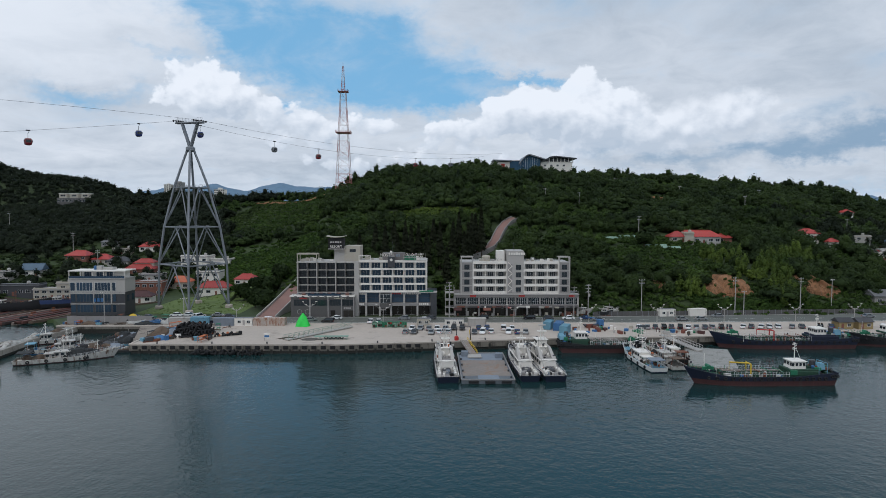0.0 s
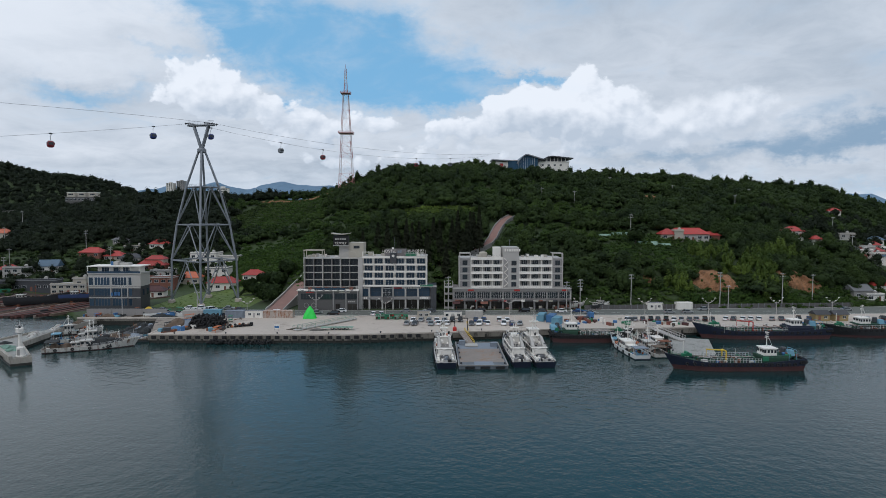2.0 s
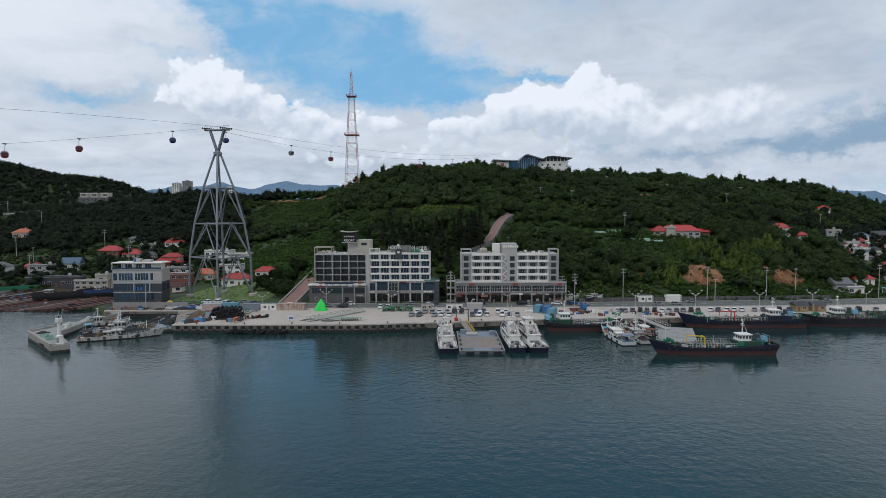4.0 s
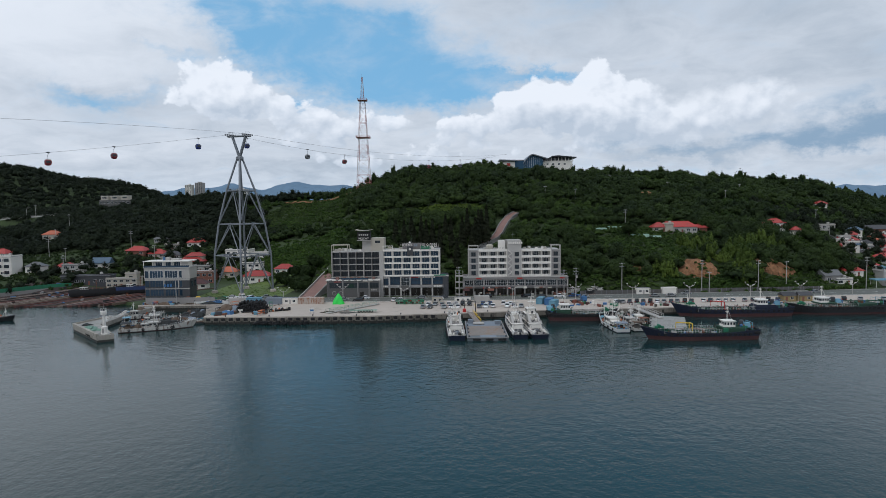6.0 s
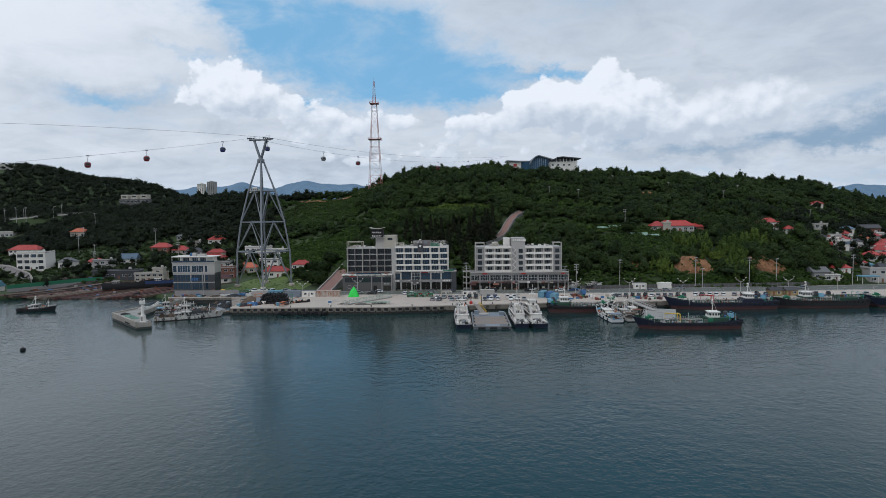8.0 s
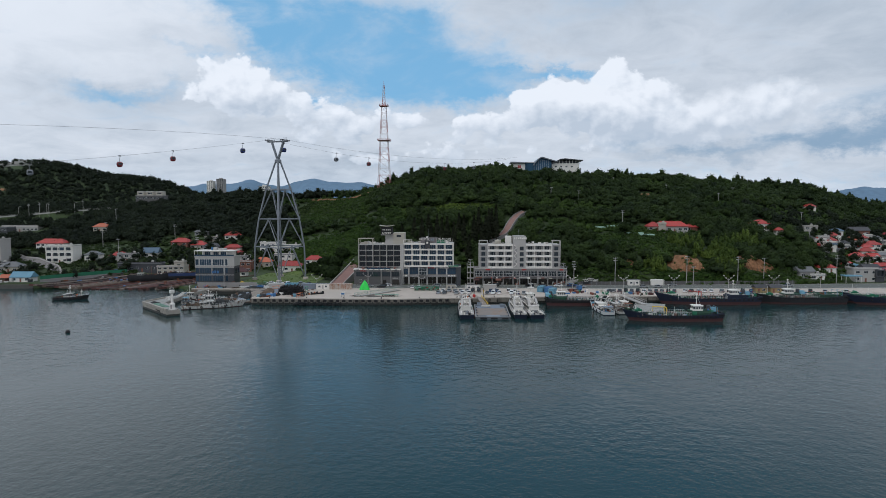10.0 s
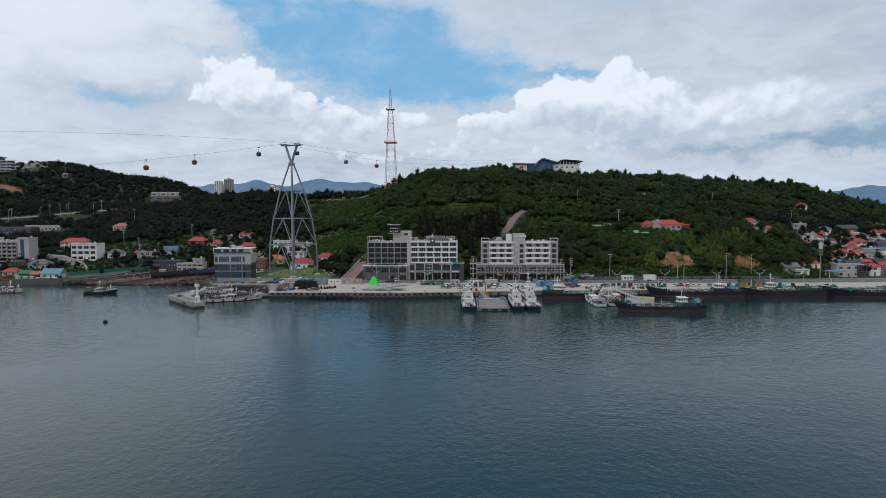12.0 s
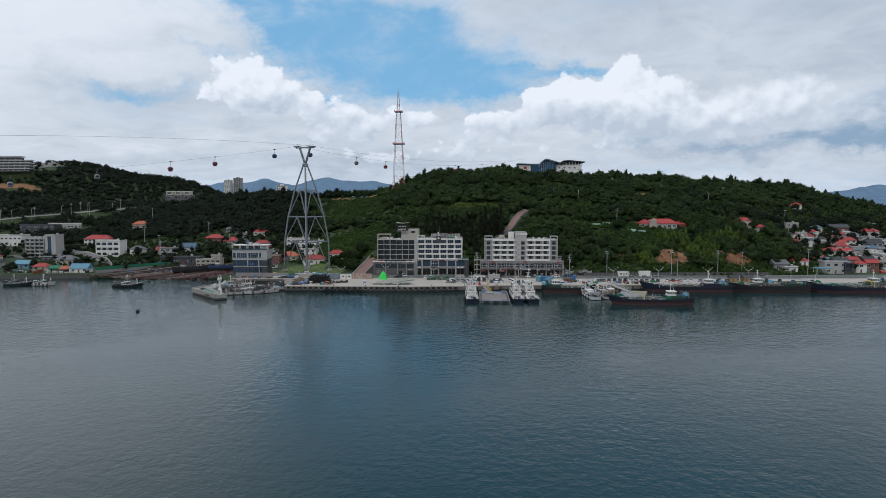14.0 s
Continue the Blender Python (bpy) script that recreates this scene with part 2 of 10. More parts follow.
def water_material():
    mt = bpy.data.materials.new("harbour_water")
    mt.use_nodes = True
    nt = mt.node_tree
    N, L = nt.nodes.new, nt.links.new
    b = nt.nodes["Principled BSDF"]
    b.inputs["Base Color"].default_value = (0.011, 0.033, 0.034, 1)
    b.inputs["IOR"].default_value = 1.33
    tc = N("ShaderNodeTexCoord")

    def noise_at(sx, sy, detail, rough, dist=0.0):
        mp = N("ShaderNodeMapping")
        mp.inputs["Scale"].default_value = (sx, sy, 1)
        mp.inputs["Rotation"].default_value = (0, 0, 0.12)
        L(tc.outputs["Object"], mp.inputs[0])
        n = N("ShaderNodeTexNoise")
        L(mp.outputs[0], n.inputs["Vector"])
        n.inputs["Scale"].default_value, n.inputs["Detail"].default_value = 1.0, detail
        n.inputs["Roughness"].default_value, n.inputs["Distortion"].default_value = rough, dist
        return n.outputs["Fac"]

    swell = noise_at(0.16, 0.17, 2, 0.5, 0.0)
    chop = noise_at(0.52, 0.50, 3, 0.5, 0.0)
    ripple = noise_at(1.5, 1.4, 2, 0.5, 0.0)
    calm = noise_at(0.010, 0.016, 4, 0.55, 0.8)

    def span(x, *v):
        n = N("ShaderNodeMapRange")
        L(x, n.inputs[0])
        for i, w in enumerate(v):
            n.inputs[i + 1].default_value = w
        return n.outputs[0]

    def madd(x, k, y):
        n = N("ShaderNodeMath")
        n.operation = "MULTIPLY_ADD"
        L(x, n.inputs[0])
        if isinstance(k, float):
            n.inputs[1].default_value = k
        else:
            L(k, n.inputs[1])
        if isinstance(y, float):
            n.inputs[2].default_value = y
        else:
            L(y, n.inputs[2])
        return n.outputs[0]

    wave = madd(swell, 0.55, madd(chop, span(calm, 0.38, 0.62, 0.50, 1.15), madd(ripple, 0.36, 0.0)))
    bp = N("ShaderNodeBump")
    bp.inputs["Strength"].default_value, bp.inputs["Distance"].default_value = 1.0, 0.13
    L(wave, bp.inputs["Height"])
    L(bp.outputs[0], b.inputs["Normal"])
    L(span(calm, 0.35, 0.65, 0.04, 0.09), b.inputs["Roughness"])
    return mt


def glass_material(name, col, rough=0.08):
    """Dark window glass seen by day: a smooth, mirror-like face over a dim room."""
    return material(name, col, rough, 0.0, 0.25, 0.25, 1.5, 0.02, rnd=0.5, spec=0.5)


M = {
    "water": water_material(),
    "soil": material("hill_grass", (0.034, 0.054, 0.016), 0.95, var=0.55, scale=0.06, grain=0.5, bump=0.8, stain=(0.05, 0.045, 0.025), stain_at=0.58),
    "concrete": material("quay_concrete", (0.46, 0.40, 0.345), 0.9, var=0.14, scale=0.07, grain=1.2, bump=0.2, stain=(0.30, 0.255, 0.215), stain_at=0.55),
    "quaywall": material("quay_wall_concrete", (0.20, 0.18, 0.15), 0.9, var=0.3, scale=0.35, grain=2.5, bump=0.4, stain=(0.07, 0.062, 0.05), stain_at=0.5, alpha_streak=True),
    "wetwall": material("wet_dark_concrete", (0.028, 0.027, 0.022), 0.55, var=0.4, scale=0.5, grain=3, bump=0.5),
    "asphalt": material("road_asphalt", (0.118, 0.126, 0.112), 0.9, var=0.15, scale=0.08, grain=3, bump=0.2, stain=(0.085, 0.09, 0.08), stain_at=0.55),
    "brickroad": material("red_brick_paving", (0.25, 0.145, 0.12), 0.9, var=0.2, scale=0.2, grain=4, bump=0.2),
    "whiteline": material("road_paint", (0.7, 0.7, 0.68), 0.7),
    "white": material("white_wall_paint", (0.74, 0.705, 0.65), 0.7, var=0.07, scale=0.15, grain=2, bump=0.1, stain=(0.52, 0.50, 0.46), stain_at=0.62, alpha_streak=True),
    "cream": material("cream_wall_paint", (0.42, 0.385, 0.32), 0.75, var=0.1, scale=0.15, grain=2, bump=0.1),
    "grey": material("grey_wall_panel", (0.265, 0.252, 0.242), 0.65, var=0.09, scale=0.15, grain=2, bump=0.1, stain=(0.25, 0.25, 0.25), stain_at=0.62, alpha_streak=True),
    "lightgrey": material("light_grey_wall_panel", (0.41, 0.39, 0.365), 0.65, var=0.08, scale=0.15, grain=2, bump=0.1),
    "darkgrey": material("dark_grey_cladding", (0.05, 0.052, 0.058), 0.55, var=0.15, scale=0.3, grain=2, bump=0.1),
    "taupe": material("taupe_stone_cladding", (0.10, 0.095, 0.092), 0.7, var=0.15, scale=0.3, grain=2, bump=0.15),
    "glass": glass_material("window_glass", (0.020, 0.028, 0.034)),
    "blueglass": glass_material("blue_window_glass", (0.02, 0.045, 0.075)),
    "shop": glass_material("shop_window_glass", (0.035, 0.032, 0.028), 0.12),
    "curtain": material("window_curtain", (0.40, 0.39, 0.37), 0.9, var=0.15, scale=1.0, grain=8),
    "frame": material("white_window_frame", (0.62, 0.62, 0.61), 0.5, var=0.05),
    "darkframe": material("dark_metal_frame", (0.05, 0.05, 0.055), 0.45, 0.4, var=0.1),
    "steel": material("galvanised_steel", (0.22, 0.235, 0.255), 0.5, 0.35, var=0.15, scale=0.15, grain=2),
    "mastred": material("red_mast_paint", (0.40, 0.16, 0.14), 0.6, var=0.2),
    "mastwhite": material("white_mast_paint", (0.55, 0.47, 0.46), 0.6, var=0.12),
    "black": material("black_rubber", (0.014, 0.014, 0.015), 0.85, var=0.3, scale=1, grain=4, bump=0.5),
    "navy": material("navy_hull_paint", (0.007, 0.012, 0.030), 0.6, var=0.3, scale=0.4, grain=2, bump=0.1, stain=(0.05, 0.035, 0.03), stain_at=0.66, alpha_streak=True),
    "blackhull": material("black_hull_paint", (0.014, 0.015, 0.017), 0.5, var=0.3, scale=0.4, grain=2, stain=(0.06, 0.035, 0.025), stain_at=0.62, alpha_streak=True),
    "redhull": material("red_antifouling_paint", (0.070, 0.026, 0.025), 0.7, var=0.3, scale=0.4, grain=2, bump=0.1, stain=(0.06, 0.045, 0.04), stain_at=0.58, alpha_streak=True),
    "whitehull": material("white_hull_paint", (0.66, 0.66, 0.64), 0.4, var=0.08, scale=0.4, grain=2, stain=(0.36, 0.27, 0.2), stain_at=0.68, alpha_streak=True),
    "greendeck": material("green_deck_paint", (0.016, 0.055, 0.032), 0.6, var=0.35, scale=0.6, grain=3, stain=(0.08, 0.06, 0.04), stain_at=0.6),
    "reddeck": material("red_brown_deck_paint", (0.19, 0.065, 0.045), 0.7, var=0.3, scale=0.6, grain=3),
    "greydeck": material("worn_steel_deck", (0.25, 0.215, 0.19), 0.85, var=0.2, scale=0.18, grain=1.5, bump=0.2, stain=(0.26, 0.17, 0.12), stain_at=0.52),
    "bluedeck": material("blue_grey_deck_paint", (0.20, 0.23, 0.27), 0.7, var=0.15, scale=0.3, grain=2),
    "rust": material("rusty_steel", (0.16, 0.058, 0.03), 0.85, var=0.45, scale=0.8, grain=4, bump=0.3),
    "yellow": material("yellow_paint", (0.62, 0.42, 0.03), 0.5, var=0.15),
    "orange": material("orange_paint", (0.45, 0.12, 0.03), 0.55, var=0.15),
    "redpaint": material("red_paint", (0.42, 0.025, 0.02), 0.5, var=0.15),
    "bluepaint": material("blue_paint", (0.045, 0.14, 0.31), 0.5, var=0.2),
    "skyblue": material("sky_blue_paint", (0.13, 0.28, 0.37), 0.6, var=0.15, rnd=0.3),
    "greenpaint": material("green_paint", (0.02, 0.16, 0.08), 0.6, var=0.2),
    "tarp": material("bright_green_tarpaulin", (0.04, 0.62, 0.07), 0.55, var=0.2, scale=0.7, grain=2, bump=0.4),
    "redroof": material("red_metal_roof", (0.37, 0.040, 0.032), 0.55, var=0.2, scale=0.3, grain=2, rnd=0.5, stain=(0.24, 0.06, 0.045), stain_at=0.55),
    "orangeroof": material("orange_metal_roof", (0.42, 0.11, 0.05), 0.55, var=0.2, scale=0.3, grain=2, rnd=0.4),
    "blueroof": material("blue_metal_roof", (0.085, 0.14, 0.20), 0.55, var=0.15, scale=0.3, grain=2, rnd=0.4),
    "darkroof": material("dark_tile_roof", (0.055, 0.055, 0.06), 0.7, var=0.2, scale=0.4, grain=3, rnd=0.5),
    "greyroof": material("grey_sheet_roof", (0.16, 0.163, 0.168), 0.7, var=0.15, scale=0.3, grain=2, rnd=0.5),
    "brick": material("red_brick_wall", (0.20, 0.085, 0.06), 0.9, var=0.25, scale=0.5, grain=5),
    "cliff": material("orange_earth_cliff", (0.27, 0.135, 0.066), 0.95, var=0.6, scale=0.6, grain=2.5, bump=1.0, stain=(0.10, 0.07, 0.035), stain_at=0.52, alpha_streak=True),
    "lawn": material("rough_lawn", (0.105, 0.150, 0.036), 0.95, var=0.35, scale=0.25, grain=3, bump=0.5),
    # the blue of distant haze is put straight into the base colour
    "mountain": material("haze_tinted_mountain", (0.13, 0.21, 0.30), 1.0, var=0.25, scale=0.004, grain=0.03, bump=0.0),
    "bark": material("tree_bark", (0.07, 0.055, 0.04), 0.9, var=0.3),
    "pole": material("concrete_pole", (0.36, 0.35, 0.33), 0.85, var=0.15),
    "ironmud": material("rusty_slipway_mud", (0.044, 0.029, 0.025), 0.9, var=0.45, scale=0.2, grain=1.5, bump=0.6),
    "rock": material("shore_rock", (0.10, 0.095, 0.085), 0.9, var=0.4, scale=0.5, grain=2, bump=0.6),
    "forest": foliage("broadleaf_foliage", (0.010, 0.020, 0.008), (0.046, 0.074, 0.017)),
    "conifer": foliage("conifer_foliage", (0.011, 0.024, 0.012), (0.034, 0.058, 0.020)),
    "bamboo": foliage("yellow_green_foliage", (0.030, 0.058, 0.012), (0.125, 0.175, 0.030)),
    "bargeside": material("barge_side_paint", (0.12, 0.135, 0.15), 0.7, var=0.25, scale=0.4, grain=3, bump=0.2, stain=(0.10, 0.06, 0.04), stain_at=0.56, alpha_streak=True),
    "podium": material("taupe_podium_tile", (0.17, 0.155, 0.148), 0.7, var=0.15, scale=0.3, grain=3, bump=0.15),
    "oldwall": material("weathered_house_wall", (0.42, 0.41, 0.385), 0.85, var=0.2, scale=0.4, grain=3, bump=0.15, rnd=0.5, stain=(0.25, 0.23, 0.20), stain_at=0.55, alpha_streak=True),
    "bluehull": material("faded_blue_hull_paint", (0.022, 0.045, 0.13), 0.6, var=0.3, scale=0.5, grain=3, stain=(0.07, 0.05, 0.04), stain_at=0.58, alpha_streak=True),
    "slipstrip": material("worn_slip_concrete", (0.22, 0.175, 0.145), 0.9, var=0.3, scale=0.4, grain=3, bump=0.4, stain=(0.07, 0.04, 0.03), stain_at=0.5),
    "slipred": material("red_lead_timber", (0.105, 0.040, 0.032), 0.85, var=0.4, scale=0.6, grain=3, bump=0.5),
    "pontoondeck": material("weathered_pontoon_concrete", (0.29, 0.285, 0.265), 0.9, var=0.25, scale=0.2, grain=2, bump=0.25, stain=(0.16, 0.155, 0.14), stain_at=0.53),
    "tan": material("tan_wall_paint", (0.30, 0.225, 0.105), 0.75, var=0.15, scale=0.4, grain=3),
    "tealglass": material("tinted_glass_front", (0.030, 0.085, 0.15), 0.35, var=0.2, scale=0.3, grain=2, bump=0.0, spec=0.25),
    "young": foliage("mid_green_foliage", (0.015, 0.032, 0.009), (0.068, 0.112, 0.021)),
    "oldwhite": material("grimy_white_paint", (0.50, 0.485, 0.45), 0.6, var=0.15, scale=0.5, grain=3, bump=0.2, stain=(0.15, 0.09, 0.06), stain_at=0.51, alpha_streak=True),
    "net": material("tangled_net", (0.030, 0.034, 0.036), 0.95, var=0.6, scale=1.2, grain=7, bump=1.0, stain=(0.07, 0.05, 0.035), stain_at=0.55),
    "browngear": material("weathered_gear", (0.12, 0.085, 0.06), 0.9, var=0.5, scale=0.8, grain=5, bump=0.8),
    "yard": material("oily_yard_concrete", (0.25, 0.215, 0.18), 0.9, var=0.3, scale=0.12, grain=1.5, bump=0.3, stain=(0.10, 0.08, 0.065), stain_at=0.5),
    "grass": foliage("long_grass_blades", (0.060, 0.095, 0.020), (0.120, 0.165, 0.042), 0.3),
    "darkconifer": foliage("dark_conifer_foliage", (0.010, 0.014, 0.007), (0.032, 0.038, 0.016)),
    "pierwall": material("pale_pier_concrete", (0.33, 0.305, 0.265), 0.9, var=0.25, scale=0.35, grain=2.5, bump=0.4, stain=(0.14, 0.125, 0.10), stain_at=0.55, alpha_streak=True),
    "tealnet": material("pale_green_net", (0.16, 0.26, 0.21), 0.95, var=0.5, scale=1.2, grain=6, bump=0.8),
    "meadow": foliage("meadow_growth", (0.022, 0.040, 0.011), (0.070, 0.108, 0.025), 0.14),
    "rustpanel": material("rusty_white_container", (0.44, 0.38, 0.33), 0.7, var=0.2, scale=0.5, grain=3, bump=0.2, stain=(0.26, 0.10, 0.045), stain_at=0.47, alpha_streak=True),
    # foliage greyed and darkened to carry cloud shadow and haze in its colour
    "shadedwoods": foliage("shaded_woods_foliage", (0.009, 0.0145, 0.009), (0.022, 0.032, 0.014)),
    "cabinblue": material("blue_cabin_paint", (0.022, 0.038, 0.16), 0.3, var=0.15),
    "cabinred": material("red_cabin_paint", (0.20, 0.022, 0.028), 0.3, var=0.15),
    "cabingrey": material("silver_cabin_paint", (0.20, 0.21, 0.23), 0.3, var=0.15),
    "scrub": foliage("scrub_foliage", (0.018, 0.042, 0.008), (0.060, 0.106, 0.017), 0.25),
}


# ---- mesh helpers ----
class Shape:
    """Gathers faces for one mesh."""

    def __init__(self):
        self.v, self.f = [], []

    def add(self, vs, fs):
        n = len(self.v)
        self.v += [tuple(p) for p in vs]
        self.f += [tuple(n + i for i in f) for f in fs]
        return self

    def box(self, x0, x1, y0, y1, z0, z1):
        return self.add([(x, y, z) for z in (z0, z1) for y in (y0, y1) for x in (x0, x1)],
                        [(0, 2, 3, 1), (4, 5, 7, 6), (0, 1, 5, 4), (2, 6, 7, 3), (0, 4, 6, 2), (1, 3, 7, 5)])

    def rbox(self, x0, x1, y0, y1, z0, z1, b=0.05):
        """A box whose four upright edges and top edge are chamfered."""
        def ring(z, d):
            a, e, c, g = x0 + d, x1 - d, y0 + d, y1 - d
            return [(a + b, c, z), (e - b, c, z), (e, c + b, z), (e, g - b, z), (e - b, g, z), (a + b, g, z), (a, g - b, z), (a, c + b, z)]
        vs = ring(z0, 0) + ring(z1 - b, 0) + ring(z1, b)
        fs = [tuple(range(7, -1, -1)), tuple(range(16, 24))]
        for k in (0, 8):
            fs += [(k + i, k + (i + 1) % 8, k + 8 + (i + 1) % 8, k + 8 + i) for i in range(8)]
        return self.add(vs, fs)

    def beam(self, p, q, r, n=6, r2=None, caps=True):
        p, q = Vector(p), Vector(q)
        r2 = r if r2 is None else r2
        m = (q - p).to_track_quat("Z", "X").to_matrix() if (q - p).length > 1e-6 else Matrix.Identity(3)
        ring = [Vector((math.cos(2 * math.pi * (i + 0.5) / n), math.sin(2 * math.pi * (i + 0.5) / n), 0)) for i in range(n)]
        vs = [p + m @ (c * r) for c in ring] + [q + m @ (c * r2) for c in ring]
        fs = [(i, (i + 1) % n, n + (i + 1) % n, n + i) for i in range(n)]
        if caps:
            fs += [tuple(range(n - 1, -1, -1)), tuple(range(n, 2 * n))]
        return self.add(vs, fs)

    def path(self, pts, r, n=5):
        """One bent tube through the points."""
        pts = [Vector(q) for q in pts]
        vs, fs = [], []
        for i, q in enumerate(pts):
            d = (pts[min(i + 1, len(pts) - 1)] - pts[max(i - 1, 0)])
            m = d.to_track_quat("Z", "X").to_matrix() if d.length > 1e-6 else Matrix.Identity(3)
            for k in range(n):
                a = 2 * math.pi * (k + 0.5) / n
                vs.append(q + m @ Vector((r * math.cos(a), r * math.sin(a), 0)))
        for i in range(len(pts) - 1):
            fs += [(i * n + k, i * n + (k + 1) % n, (i + 1) * n + (k + 1) % n, (i + 1) * n + k) for k in range(n)]
        e = (len(pts) - 1) * n
        return self.add(vs, fs + [tuple(range(n - 1, -1, -1)), tuple(range(e, e + n))])

    def prism(self, poly, z0, z1):
        n = len(poly)
        self.add([(x, y, z0) for x, y in poly] + [(x, y, z1) for x, y in poly],
                 [tuple(range(n - 1, -1, -1)), tuple(range(n, 2 * n))] + [(i, (i + 1) % n, n + (i + 1) % n, n + i) for i in range(n)])
        return self

    def side(self, poly, x0, x1):
        """A prism along x from a polygon of (y, z)."""
        n = len(poly)
        return self.add([(x0, y, z) for y, z in poly] + [(x1, y, z) for y, z in poly],
                        [tuple(range(n)), tuple(range(2 * n - 1, n - 1, -1))] + [(i, n + i, n + (i + 1) % n, (i + 1) % n) for i in range(n)])

    def front(self, poly, y0, y1):
        """A prism along y from a polygon of (x, z)."""
        n = len(poly)
        return self.add([(x, y0, z) for x, z in poly] + [(x, y1, z) for x, z in poly],
                        [tuple(range(n - 1, -1, -1)), tuple(range(n, 2 * n))] + [(i, (i + 1) % n, n + (i + 1) % n, n + i) for i in range(n)])

    def lathe(self, c, prof, n=12):
        """Turned round an upright axis through c; prof: (radius, height)."""
        x, y, z = c
        vs = [(x + r * math.cos(2 * math.pi * i / n), y + r * math.sin(2 * math.pi * i / n), z + h) for r, h in prof for i in range(n)]
        fs = [(k * n + i, k * n + (i + 1) % n, (k + 1) * n + (i + 1) % n, (k + 1) * n + i) for k in range(len(prof) - 1) for i in range(n)]
        return self.add(vs, fs + [tuple(range(n - 1, -1, -1)), tuple(range((len(prof) - 1) * n, len(prof) * n))])

    def torus(self, c, R, r, axis="y", n=12, k=6):
        vs, fs = [], []
        for i in range(n):
            a = 2 * math.pi * i / n
            for j in range(k):
                b = 2 * math.pi * j / k
                d, h = R + r * math.cos(b), r * math.sin(b)
                p = {"y": (d * math.cos(a), h, d * math.sin(a)), "z": (d * math.cos(a), d * math.sin(a), h), "x": (h, d * math.cos(a), d * math.sin(a))}[axis]
                vs.append((c[0] + p[0], c[1] + p[1], c[2] + p[2]))
                fs.append((i * k + j, ((i + 1) % n) * k + j, ((i + 1) % n) * k + (j + 1) % k, i * k + (j + 1) % k))
        return self.add(vs, fs)

    def ribbon(self, left, right):
        n = len(left)
        return self.add(list(left) + list(right), [(i, n + i, n + i + 1, i + 1) for i in range(n - 1)])

    def mesh(self, name, mt, smooth=False):
        me = bpy.data.meshes.new(name)
        me.from_pydata(self.v, [], self.f)
        me.materials.append(mt if not isinstance(mt, str) else M[mt])
        if smooth:
            me.polygons.foreach_set("use_smooth", [True] * len(me.polygons))
        me.update()
        return me


def part(name, shape, mt, parent, label="", loc=None, rz=0.0, smooth=False):
    """One mesh as a part of a thing. shape: a Shape, or mesh data to share."""
    me = shape if isinstance(shape, bpy.types.Mesh) else shape.mesh(name, mt, smooth)
    ob = new(name, me)
    ob.parent = parent
    if loc is not None:
        ob.location = loc
    ob.rotation_euler = (0, 0, rz)
    if label:
        tagged(ob, label)
    return ob


def thing(name, label, category, loc=(0, 0, 0), rz=0.0, group=""):
    ob = new(name)
    ob.empty_display_size = 0.5
    ob.location, ob.rotation_euler = loc, (0, 0, radians(rz))
    return tagged(ob, label, category, group)


def setting(name, shape, mt, label, category, smooth=False, kind="structure"):
    ob = new(name, shape if isinstance(shape, bpy.types.Mesh) else shape.mesh(name, mt, smooth))
    return tagged(ob, label, category, kind=kind)


def mesh_from_arrays(name, verts, quads, mt, tris=None, smooth=False):
    me = bpy.data.meshes.new(name)
    nt = 0 if tris is None else len(tris)
    me.vertices.add(len(verts))
    me.vertices.foreach_set("co", np.ascontiguousarray(verts, dtype=np.float32).ravel())
    loops = np.concatenate([quads.ravel()] + ([tris.ravel()] if nt else [])).astype(np.int32)
    me.loops.add(len(loops))
    me.loops.foreach_set("vertex_index", loops)
    me.polygons.add(len(quads) + nt)
    starts = np.concatenate([np.arange(len(quads)) * 4, len(quads) * 4 + np.arange(nt) * 3]).astype(np.int32)
    me.polygons.foreach_set("loop_start", starts)
    if smooth:
        me.polygons.foreach_set("use_smooth", np.ones(len(quads) + nt, dtype=bool))
    me.materials.append(M[mt])
    me.update(calc_edges=True)
    me.validate()
    return me


# ---- land ----
def lerp_table(x, xs, ys):
    return np.interp(x, xs, ys)


def shore(x):
    return lerp_table(x, [-900, -300, -242, -225, -180, -160, -145, -113, -108, -104.5, -104, -40, -12, 32, 80, 165, 210, 300, 700],
                      [-20, -8, 0, 0, 0, 0, -20, -20, -24, -30, -51, -51.5, -48, -42, -39, -35, -32, -28, -20])


def foot(x):
    return lerp_table(x, [-600, -300, -220, -190, -130, -95, -75, -60, 46, 50, 60, 150, 190, 230, 300, 450],
                      [40, 22, 28, 55, 58, 40, 18, 15, 15, 6, 5, 7, 14, 28, 60, 95])


def crest(x):
    return lerp_table(x, [-900, -450, -350, -310, -270, -222, -160, -105, -88, -65, -47, -15, 30, 70, 102, 152, 184, 212, 276, 300, 320, 336, 360, 400, 450, 600, 900],
                      [48, 42, 42.5, 45, 50, 55, 52, 55, 59, 68, 72, 73, 76, 76, 72, 68, 67, 64, 59.5, 56, 51, 46, 41, 37, 33, 30, 28])


def crest_y(x):
    return lerp_table(x, [-600, -300, -160, -100, -50, 20, 60, 100, 200, 400], [290, 260, 240, 232, 215, 205, 235, 235, 222, 225])


def steep(x):
    return lerp_table(x, [-300, -200, -120, -60, 190, 280], [1.3, 1.1, 1.05, 0.7, 0.7, 1.0])


